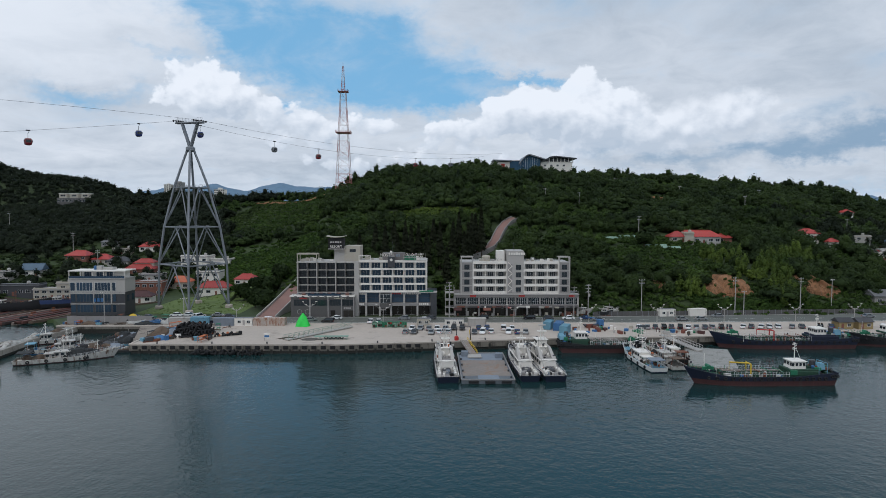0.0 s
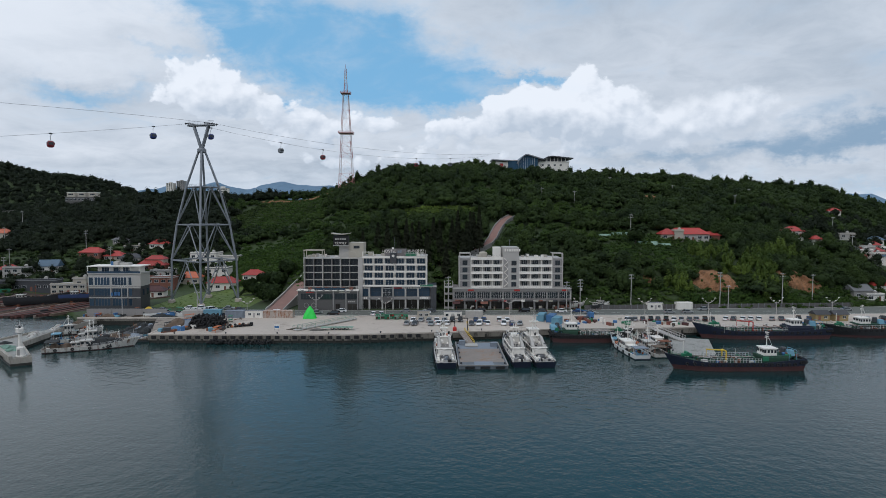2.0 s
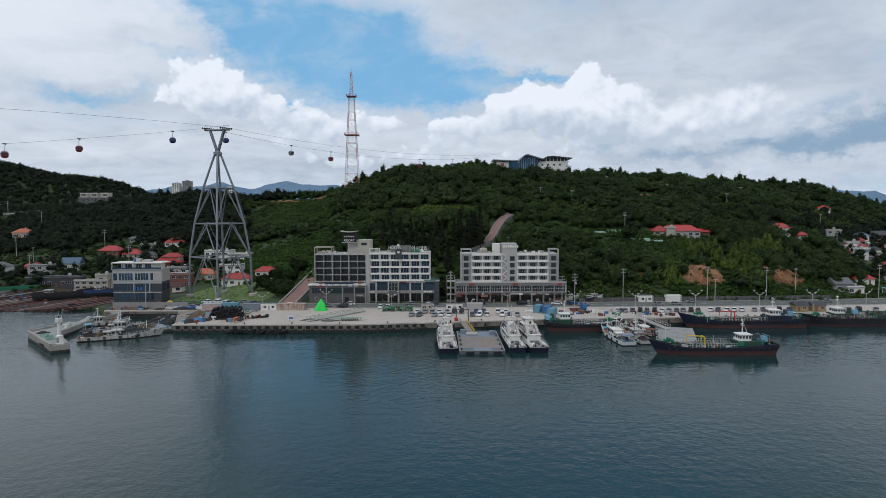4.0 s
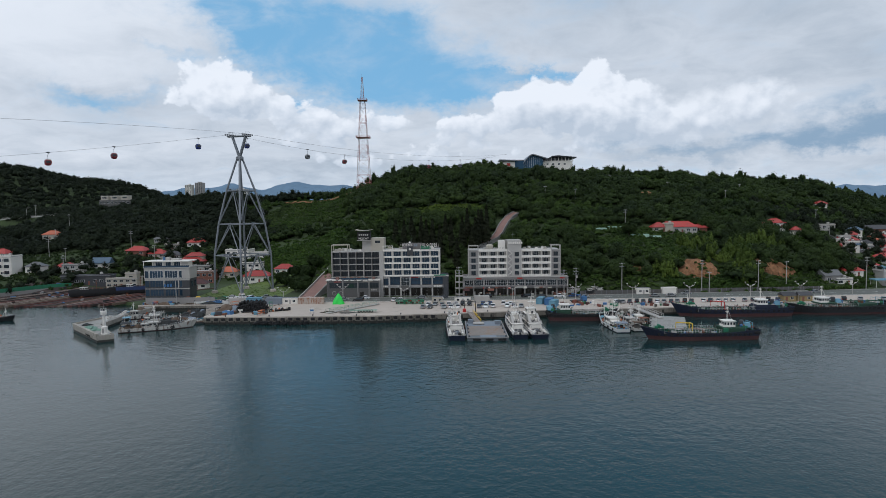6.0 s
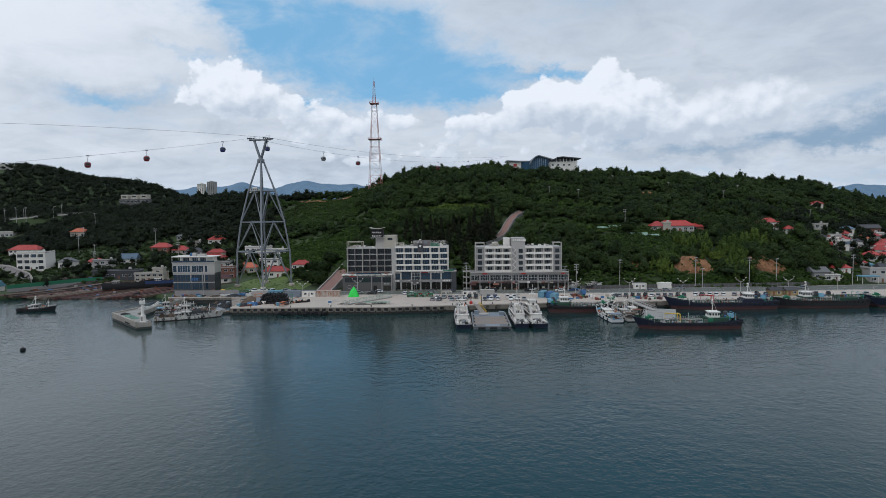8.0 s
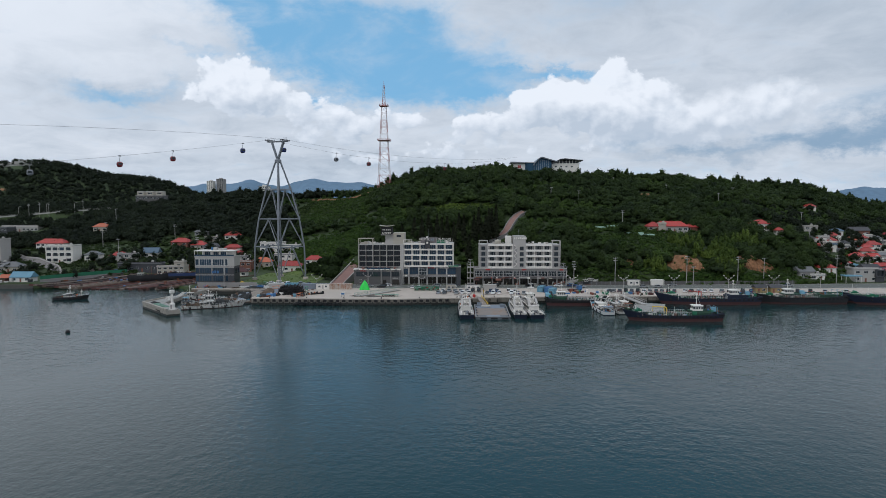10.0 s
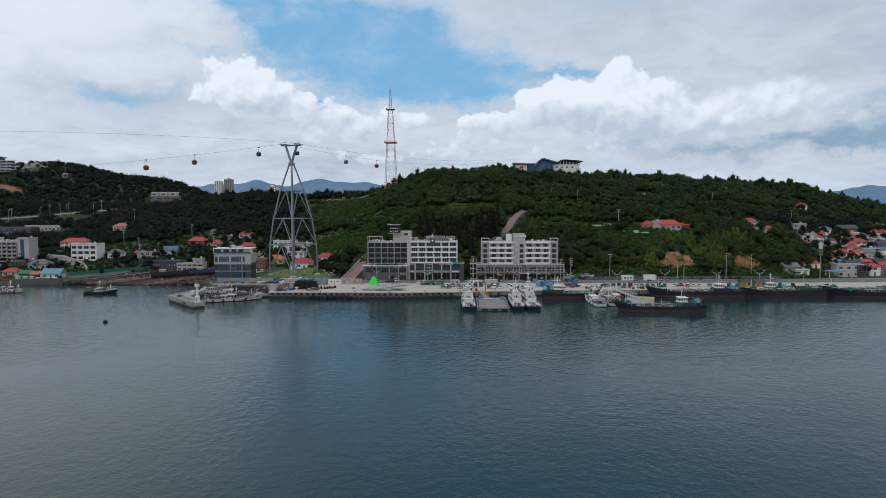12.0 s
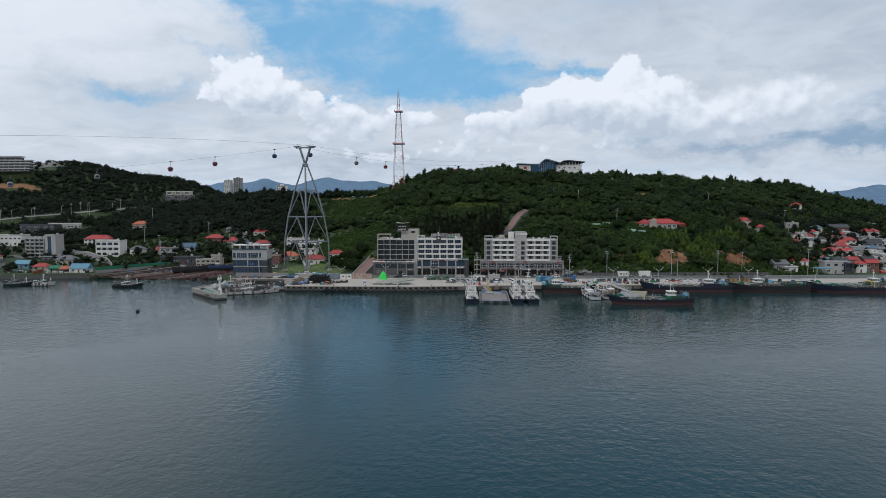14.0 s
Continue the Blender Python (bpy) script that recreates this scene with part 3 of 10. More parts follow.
def land(x, y):
    """Height of the ground."""
    x, y = np.asarray(x, float), np.asarray(y, float)
    f, c, h = foot(x), crest_y(x), crest(x)
    s = np.clip((y - f) / (c - f), 0, 1)
    up = 2.75 + (h - 2.75) * s ** steep(x)
    up = up - np.clip(y - c, 0, None) * 0.11
    up = np.where(y > c, np.maximum(up, 24), up)
    up = up + 88 * np.exp(-((x + 700) / 185) ** 2 - ((y - 640) / 190) ** 2) + 34 * np.exp(-((x + 480) / 90) ** 2 - ((y - 600) / 120) ** 2)
    rough = np.clip((y - f) / 25, 0, 1)
    up = up + rough * (1.3 * np.sin(x * 0.071 + y * 0.043) * np.sin(y * 0.083 - x * 0.029 + 1.0) + 0.6 * np.sin(x * 0.19 + 2.0) * np.sin(y * 0.17))
    # boat slips run down into the water
    slip = np.clip(1 - np.abs(x + 197) / 46, 0, 1) ** 0.5
    d = np.clip((y - shore(x)) / 38, 0, 1)
    return np.where((np.abs(x + 197) < 46) & (y < 70), up - slip * (1 - d) * 2.85, up)


def land_at(x, y):
    return float(land(x, y))


def build_ground():
    xs = np.unique(np.concatenate([np.arange(-1300, -300, 20), np.arange(-300, 330, 4), np.arange(330, 1300, 20), [-104.5, -104, -108, -113, -145]]))
    vs = np.concatenate([[0], np.arange(1, 60, 4), np.arange(60, 330, 5), np.arange(330, 800, 20), [900, 1100, 1400, 1800, 2400]])
    X = np.repeat(xs[:, None], len(vs), 1)
    Y = shore(xs)[:, None] + vs[None, :]
    Z = land(X, Y)
    base = np.stack([X[:, 0], Y[:, 0], np.full(len(xs), -4.0)], -1)[:, None, :]
    P = np.concatenate([base, np.stack([X, Y, Z], -1)], 1)
    nx, ny = P.shape[:2]
    i = np.arange(nx * ny).reshape(nx, ny)
    q = np.stack([i[:-1, :-1], i[1:, :-1], i[1:, 1:], i[:-1, 1:]], -1).reshape(-1, 4)
    setting("ground", mesh_from_arrays("ground", P.reshape(-1, 3), q, "soil", smooth=True), None, "wooded hillside earth with rough grass and scrub", "ground")


def build_water():
    setting("water", Shape().add([(-4800, -4500, 0), (4800, -4500, 0), (4800, 4500, 0), (-4800, 4500, 0)], [(0, 1, 2, 3)]), "water",
            "dark slate-blue harbour water with small ripples", "water")


def strip(xs, ya, yb, dz, name, mt, label, category):
    """A paved strip laid on the ground between two lines along x."""
    s = Shape()
    ks = np.linspace(0, 1, 6)
    for k0, k1 in zip(ks, ks[1:]):
        a = [(x, ya(x) + (yb(x) - ya(x)) * k0) for x in xs]
        b = [(x, ya(x) + (yb(x) - ya(x)) * k1) for x in xs]
        s.ribbon([(x, y, land_at(x, y) + dz) for x, y in a], [(x, y, land_at(x, y) + dz) for x, y in b])
    return setting(name, s, mt, label, category)


def rear(x):
    """The far kerb of the harbour road."""
    return float(lerp_table(x, [-130, -70, 46, 60, 150, 200, 300], [-3.5, -3.0, -3.0, -1.5, 4.0, 8.0, 16.0]))


def kerb(x):
    """The near kerb of the harbour road."""
    return float(lerp_table(x, [-130, -60, 46, 60, 150, 200, 300], [-16, -15.5, -14.0, -14.5, -12.0, -8.0, -2.0]))


def build_quay():
    xs = [x for x in np.arange(-104, 300, 4.0)]
    sh = lambda x: float(shore(x))
    strip(xs, lambda x: sh(x) + 0.3, lambda x: kerb(x), 0.06, "quay_apron", "concrete", "pale worn concrete quay apron with stains", "quay")
    strip([-146, -130, -116, -104], lambda x: sh(x) + 0.3, lambda x: -3.5, 0.05, "quay_yard", "yard", "oily worn concrete boat yard at the quay", "quay")
    strip(xs, kerb, rear, 0.10, "road", "asphalt", "grey-green asphalt harbour road", "road")
    for k, name in ((0.5, "road_line"), (0.07, "road_edge_line")):
        s = Shape()
        for x in np.arange(-100, 290, 7.0 if k == 0.5 else 4.0):
            e = x + (4.0 if k == 0.5 else 4.0)
            y0, y1 = kerb(x) + (rear(x) - kerb(x)) * k, kerb(e) + (rear(e) - kerb(e)) * k
            s.ribbon([(x, y0, 2.868), (e, y1, 2.868)], [(x, y0 + 0.18, 2.868), (e, y1 + 0.18, 2.868)])
        setting(name, s, "whiteline", "white painted road line", "road marking")
    s = Shape()
    for a, b in zip(xs, xs[1:]):
        for f, d in ((rear, 0.0), (kerb, -0.25)):
            s.prism([(a, f(a) + d), (b, f(b) + d), (b, f(b) + d + 0.25), (a, f(a) + d + 0.25)], 2.6, 2.98)
    setting("kerb", s, "lightgrey", "raised concrete road kerb", "kerb")
    # the wall: a pale nosing, a stained beam, wet wall below, fender blocks
    nose, cap, low = Shape(), Shape(), Shape()
    line = [x for x in np.arange(-104, 300, 4.0)]
    for a, b in zip(line, line[1:]):
        ya, yb = sh(a), sh(b)
        nose.prism([(a, ya - 0.55), (b, yb - 0.55), (b, yb + 0.6), (a, ya + 0.6)], 2.55, 2.98)
        cap.prism([(a, ya - 0.42), (b, yb - 0.42), (b, yb + 0.5), (a, ya + 0.5)], 0.85, 2.56)
        low.prism([(a, ya - 0.12), (b, yb - 0.12), (b, yb + 0.3), (a, ya + 0.3)], -3, 0.86)
    nose.prism([(-104.7, -51), (-104, -51.5), (-104, -22), (-104.7, -22)], 2.55, 2.98)
    cap.prism([(-104.6, -51), (-104, -51.4), (-104, -22), (-104.6, -22)], 0.85, 2.56)
    nose.prism([(-146, -20.5), (-105, -20.5), (-105, -19.6), (-146, -19.6)], 2.5, 2.95)
    cap.prism([(-146, -20.35), (-105, -20.35), (-105, -19.6), (-146, -19.6)], 1.6, 2.51)
    low.prism([(-146, -20.15), (-105, -20.15), (-105, -19.7), (-146, -19.7)], -3, 1.61)
    wall = setting("quay_wall", low, "wetwall", "dark wet quay wall below the capping", "quay")
    part("capping", cap, "quaywall", wall, "stained concrete capping beam")
    part("nosing", nose, "concrete", wall, "pale concrete quay edge")
    block = Shape().rbox(-0.75, 0.75, -0.3, 0.1, 1.45, 2.5, 0.08).mesh("fender", "black")
    gap = Shape().rbox(-0.35, 0.35, -0.2, 0.1, -0.5, 1.4, 0.06).mesh("fender_pile", "wetwall")
    for x in np.arange(-102.5, -14, 2.9):
        part("fender", block, None, wall, "", (x, sh(x) - 0.45, 0.0))
        part("fender_pile", gap, None, wall, "", (x + 1.4, sh(x) - 0.3, 0.0))
    for x in np.arange(-10, 200, 5.8):
        part("fender_pile", gap, None, wall, "", (x, sh(x) - 0.45, 0.6))
    bol = Shape().lathe((0, 0, 0), [(0.28, 0), (0.2, 0.1), (0.18, 0.4), (0.32, 0.5), (0.28, 0.62)], 10).mesh("bollard", "darkgrey", True)
    for x in np.arange(-96, 190, 17.0):
        ob = new("bollard", bol)
        ob.location = (x, sh(x) + 0.25, 2.97)
        tagged(ob, "dark cast-iron mooring bollard on the quay edge", "bollard", "bollards on the quay")


def build_ramp():
    """The brick-paved lane that climbs beside the dark resort, and its upper bend on the hill."""
    mid = [(-75.5, -4, 2.9), (-74.8, 4, 4.2), (-73.5, 14, 6.4), (-72, 26, 9.2), (-70, 40, 12.5)]
    s, w = Shape(), Shape()
    s.ribbon([(x - 3.6, y, z) for x, y, z in mid], [(x + 3.4, y, z) for x, y, z in mid])
    for d in (-3.8, 3.4):
        for (x, y, z), (a, b, c) in zip(mid, mid[1:]):
            w.add([(x + d, y, 1), (x + d + 0.35, y, 1), (x + d + 0.35, y, z + 0.9), (x + d, y, z + 0.9),
                   (a + d, b, 1), (a + d + 0.35, b, 1), (a + d + 0.35, b, c + 0.9), (a + d, b, c + 0.9)],
                  [(0, 1, 2, 3), (5, 4, 7, 6), (3, 2, 6, 7), (1, 5, 6, 2), (4, 0, 3, 7)])
    road = setting("lane", s, "brickroad", "red brick paved lane climbing from the quay", "lane")
    part("parapet", w, "lightgrey", road, "grey concrete parapet")


HILL_ROAD = [(4.0, 46.0), (10.5, 49.5), (16.2, 53.0), (18.8, 57.0), (20.9, 64.0), (23.5, 74.0), (26.9, 82.0), (30.4, 87.0), (32.5, 89.5)]


def build_hill_road():
    s, w = Shape(), Shape()
    pts = []
    for (ax, ay), (bx, by) in zip(HILL_ROAD, HILL_ROAD[1:]):
        for k in range(4):
            pts.append((ax + (bx - ax) * k / 4, ay + (by - ay) * k / 4))
    pts.append(HILL_ROAD[-1])
    L, R = [], []
    for i, (x, y) in enumerate(pts):
        a, b = pts[max(i - 1, 0)], pts[min(i + 1, len(pts) - 1)]
        d = Vector((b[0] - a[0], b[1] - a[1])).normalized()
        z = land_at(x, y) + 1.4
        L.append((x - d.y * 2.0, y + d.x * 2.0, z + 0.3))
        R.append((x + d.y * 2.0, y - d.x * 2.0, z - 0.3))
    s.ribbon(L, R)
    for line in (L, R):
        for a, b in zip(line, line[1:]):
            w.add([(a[0], a[1], a[2] - 3), (a[0] + .3, a[1], a[2] - 3), (a[0] + .3, a[1], a[2] + 0.6), (a[0], a[1], a[2] + 0.6),
                   (b[0], b[1], b[2] - 3), (b[0] + .3, b[1], b[2] - 3), (b[0] + .3, b[1], b[2] + 0.6), (b[0], b[1], b[2] + 0.6)],
                  [(0, 1, 2, 3), (5, 4, 7, 6), (3, 2, 6, 7), (1, 5, 6, 2), (4, 0, 3, 7)])
    road = setting("hill_lane", s, "brickroad", "red-brown paved lane winding up the wooded hill", "lane")
    part("parapet", w, "grey", road, "grey concrete kerb wall")


def build_far_road():
    """The raised road across the western slope."""
    s, w = Shape(), Shape()
    pts = [(-560, 176), (-500, 188), (-464, 201), (-443, 212), (-423, 228), (-378, 236), (-340, 240)]
    zs = [land_at(x, y + 4) + 4.0 for x, y in pts]
    s.ribbon([(x, y + 8, z) for (x, y), z in zip(pts, zs)], [(x, y, z) for (x, y), z in zip(pts, zs)])
    bank = Shape()
    for ((a, b), c), ((d, e), f) in zip(zip(pts, zs), list(zip(pts, zs))[1:]):
        w.add([(a, b, c - 0.9), (d, e, f - 0.9), (d, e, f + 0.35), (a, b, c + 0.35), (a, b + 0.4, c - 0.9), (d, e + 0.4, f - 0.9), (d, e + 0.4, f + 0.35), (a, b + 0.4, c + 0.35)],
              [(0, 1, 2, 3), (5, 4, 7, 6), (3, 2, 6, 7), (1, 5, 6, 2), (4, 0, 3, 7)])
        bank.add([(a, b - 9, c - 9), (d, e - 9, f - 9), (d, e + 0.1, f - 0.8), (a, b + 0.1, c - 0.8)], [(0, 1, 2, 3)])
    road = setting("far_road", s, "asphalt", "raised road crossing the western slope", "road")
    part("parapet", w, "lightgrey", road, "pale concrete road parapet")
    part("road_bank", bank, "soil", road, "grassy road bank")
    for x, y in ((-530, 180), (-500, 186), (-468, 198), (-440, 212), (-420, 227), (-396, 231), (-372, 235)):
        z = land_at(x, y) + 3
        part("road_lamp", Shape().path([(x, y - 1, z - 1), (x, y - 1, z + 9), (x + 0.8, y - 1, z + 10), (x + 3, y - 1, z + 10.3)], 0.13, 5), "lightgrey", road)
    rail = Shape()
    for (ax, ay), az, (bx, by), bz in zip(pts, zs, pts[1:], zs[1:]):
        for k in range(6):
            x, y, z = ax + (bx - ax) * k / 6, ay + (by - ay) * k / 6, az + (bz - az) * k / 6
            rail.beam((x, y + 0.2, z), (x, y + 0.2, z + 1.1), 0.07, 4)
        rail.beam((ax, ay + 0.2, az + 1.0), (bx, by + 0.2, bz + 1.0), 0.09, 4)
    part("guard_rail", rail, "lightgrey", road, "pale steel guard rail")


def build_mountains():
    """Ranges beyond the hills, tinted blue for the haze of distance."""
    rng = np.random.RandomState(5)
    west = ([-3000, -2500, -2000, -1770, -1690, -1610, -1560, -1480, -1390, -1289, -1210, -1110, -1010, -922, -830, -730, -610, -500, -340, -150], [190, 210, 150, 158, 168, 186, 198, 184, 186, 220, 190, 170, 198, 222, 206, 192, 192, 172, 120, 40])
    east = ([900, 1300, 1900, 2300, 2700, 3000], [20, 95, 150, 120, 180, 170])
    for y, (px, pz) in ((3300, west), (3900, east)):
        xs = np.arange(px[0], px[-1], 14.0)
        h = np.interp(xs, px, pz)
        h = np.convolve(np.pad(h, 3, "edge"), np.ones(7) / 7, "valid")
        h = h + 3 * np.sin(xs * 0.017) + 2 * np.sin(xs * 0.047) + rng.rand(len(xs)) * 2.5
        rows = [np.stack([xs, np.full(len(xs), y + (1 - k) * -500.0 + 60 * np.sin(xs * 0.01) * (1 - k)), h * k - 4], -1) for k in (0.0, 0.35, 0.7, 1.0)]
        P = np.stack(rows, 1)
        i = np.arange(len(xs) * 4).reshape(len(xs), 4)
        q = np.stack([i[:-1, :-1], i[1:, :-1], i[1:, 1:], i[:-1, 1:]], -1).reshape(-1, 4)
        setting("backdrop", mesh_from_arrays("backdrop", P.reshape(-1, 3), q, "mountain", smooth=True), None, "mountain range on the horizon, distance haze tinted into its blue", "mountain")


# ---- woods ----
def ico(level):
    """Unit sphere of triangles: 12, 42 or 162 corners."""
    g = (1 + 5 ** 0.5) / 2
    v = [Vector(p).normalized() for p in ((-1, g, 0), (1, g, 0), (-1, -g, 0), (1, -g, 0), (0, -1, g), (0, 1, g), (0, -1, -g), (0, 1, -g), (g, 0, -1), (g, 0, 1), (-g, 0, -1), (-g, 0, 1))]
    f = [(0, 11, 5), (0, 5, 1), (0, 1, 7), (0, 7, 10), (0, 10, 11), (1, 5, 9), (5, 11, 4), (11, 10, 2), (10, 7, 6), (7, 1, 8),
         (3, 9, 4), (3, 4, 2), (3, 2, 6), (3, 6, 8), (3, 8, 9), (4, 9, 5), (2, 4, 11), (6, 2, 10), (8, 6, 7), (9, 8, 1)]
    for _ in range(level):
        mid, out = {}, []

        def half(i, j):
            k = (min(i, j), max(i, j))
            if k not in mid:
                mid[k] = len(v)
                v.append((v[i] + v[j]).normalized())
            return mid[k]
        for i, j, k in f:
            p, q, r = half(i, j), half(j, k), half(k, i)
            out += [(i, p, r), (p, j, q), (r, q, k), (p, q, r)]
        f = out
    return np.array([tuple(p) for p in v]), np.array(f)


def crowns(name, pts, radius, height, per, size, mt, label, seed=1, low=0.25, lobes=1, level=0):
    """Many crowns as one mesh: leafy boughs heaped to a crown, with loose sprays of leaves. pts: the feet (n, 3)."""
    rng = np.random.RandomState(seed)
    n = len(pts)
    iv, it = ico(level)
    rad = np.stack([radius, radius, height * 0.5], -1)[:, None, :]
    ctr = pts[:, None, :] + np.stack([np.zeros(n), np.zeros(n), height * (0.5 + low * 0.3)], -1)[:, None, :]
    # boughs round the middle, the first one on top
    d = rng.normal(size=(n, lobes, 3))
    d[..., 2] = np.abs(d[..., 2]) * 0.7 + 0.05
    d /= np.linalg.norm(d, axis=-1, keepdims=True)
    if lobes > 1:
        a = (np.arange(lobes)[None, :] / (lobes - 1) + rng.rand(n, 1)) * 6.28 + rng.uniform(-0.4, 0.4, (n, lobes))
        d = np.stack([np.cos(a), np.sin(a), rng.uniform(-0.75, 0.5, (n, lobes))], -1)
        d[:, 0] = np.stack([rng.uniform(-0.25, 0.25, n), rng.uniform(-0.25, 0.25, n), np.full(n, 0.85)], -1)
    far = (0.52 if lobes > 1 else 0.0) * (0.8 + 0.4 * rng.rand(n, lobes, 1))
    bc = ctr + d * far * rad
    br = rad * ((0.60 if lobes > 1 else 0.9) * (0.72 + 0.5 * rng.rand(n, lobes, 1)))
    lump = 0.60 + 0.22 * rng.rand(n, lobes, len(iv), 1)
    core = bc[:, :, None, :] + iv[None, None] * br[:, :, None, :] * lump
    C = core.reshape(-1, 3)
    T = (it[None] + (np.arange(n * lobes) * len(iv))[:, None, None]).reshape(-1, 3)
    # sprays of leaves standing off the boughs
    k = rng.randint(0, lobes, (n, per))
    row = np.arange(n)[:, None]
    e = rng.normal(size=(n, per, 3))
    e[..., 2] = e[..., 2] * 0.8 + 0.35
    e /= np.linalg.norm(e, axis=-1, keepdims=True)
    c = bc[row, k] + e * br[row, k] * (0.72 + 0.46 * rng.rand(n, per, 1) ** 1.5)
    nrm = e + rng.normal(size=e.shape) * 0.5
    nrm[..., 2] += 0.45
    nrm /= np.linalg.norm(nrm, axis=-1, keepdims=True)
    t = np.cross(nrm, rng.normal(size=e.shape))
    t /= np.linalg.norm(t, axis=-1, keepdims=True)
    b = np.cross(nrm, t)
    sz = (size * (0.5 + 0.8 * rng.rand(n, per)))[..., None] * (radius / radius.mean())[:, None, None] ** 0.5
    q = np.stack([c - t * sz - b * sz * 0.7, c + t * sz - b * sz * 0.5, c + b * sz * 1.1 + nrm * sz * 0.2], 2).reshape(-1, 3)
    T2 = np.arange(len(q)).reshape(-1, 3) + len(C)
    return mesh_from_arrays(name, np.concatenate([C, q]), np.zeros((0, 4), int), mt, np.concatenate([T, T2]))


def ellipse(x, y, x0, y0, a, b):
    return ((x - x0) / a) ** 2 + ((y - y0) / b) ** 2 < 1


def near_road(x, y, w=4.5):
    hit = np.zeros(x.shape, bool)
    for (ax, ay), (bx, by) in zip(HILL_ROAD, HILL_ROAD[1:]):
        L2 = (bx - ax) ** 2 + (by - ay) ** 2
        k = np.clip(((x - ax) * (bx - ax) + (y - ay) * (by - ay)) / L2, 0, 1)
        hit |= (x - ax - k * (bx - ax)) ** 2 + (y - ay - k * (by - ay)) ** 2 < w * w
    return hit


CLEAR = [(116, 60, 24, 11), (88, 66, 14, 8), (84, 42, 15, 14), (99, 42, 15, 14), (115.5, 14, 14.5, 8.5), (154.5, 15, 12, 7.5), (-404, 150, 30, 22), (-374, 160, 30, 20), (-490, 180, 30, 14), (-455, 192, 24, 18), (-425, 212, 22, 18), (-382, 220, 34, 15), (-301, 149, 9, 9), (133, 148, 11, 13), (259, 147, 13, 14), (181, 54, 10, 12), (-115, 224, 45, 9), (-122, 186, 36, 34), (-92, 204, 22, 9), (-22, 101, 32, 7), (72, 226, 40, 15), (50, 222, 15, 30), (-60, 20, 14, 26),
         (-88, 46, 17, 34), (-92, 72, 24, 34), (-76, 30, 12, 20), (190, 84, 8, 7), (262, 176, 12, 9), (262, 120, 18, 10), (70, 250, 46, 26)]


def open_ground(x, y):
    o = near_road(x, y, 3.8) | near_road(x, y + 6.0, 4.0) | near_road(x + 1.0, y + 11.0, 3.2)
    for e in CLEAR:
        o |= ellipse(x, y, *e)
    o |= (x < -95) & (x > -232) & (y < 128)
    o |= (x <= -232) & (y < 110)
    o |= (x > 200) & (y < 95 + (x - 200) * 0.25)
    return o


def scatter(x0, x1, y0, y1, step, seed):
    rng = np.random.RandomState(seed)
    gx, gy = np.meshgrid(np.arange(x0, x1, step), np.arange(y0, y1, step))
    x = gx.ravel() + rng.uniform(-0.5, 0.5, gx.size) * step
    y = gy.ravel() + rng.uniform(-0.5, 0.5, gy.size) * step
    return x, y, rng


def is_bamboo(x, y):
    return (ellipse(x, y, 134, 26, 13, 9) | ellipse(x, y, 100, 14, 9, 7) | ellipse(x, y, 120, 41, 14, 6) | ellipse(x, y, 156, 41, 14, 6) | ellipse(x, y, 143, 36, 8, 4))


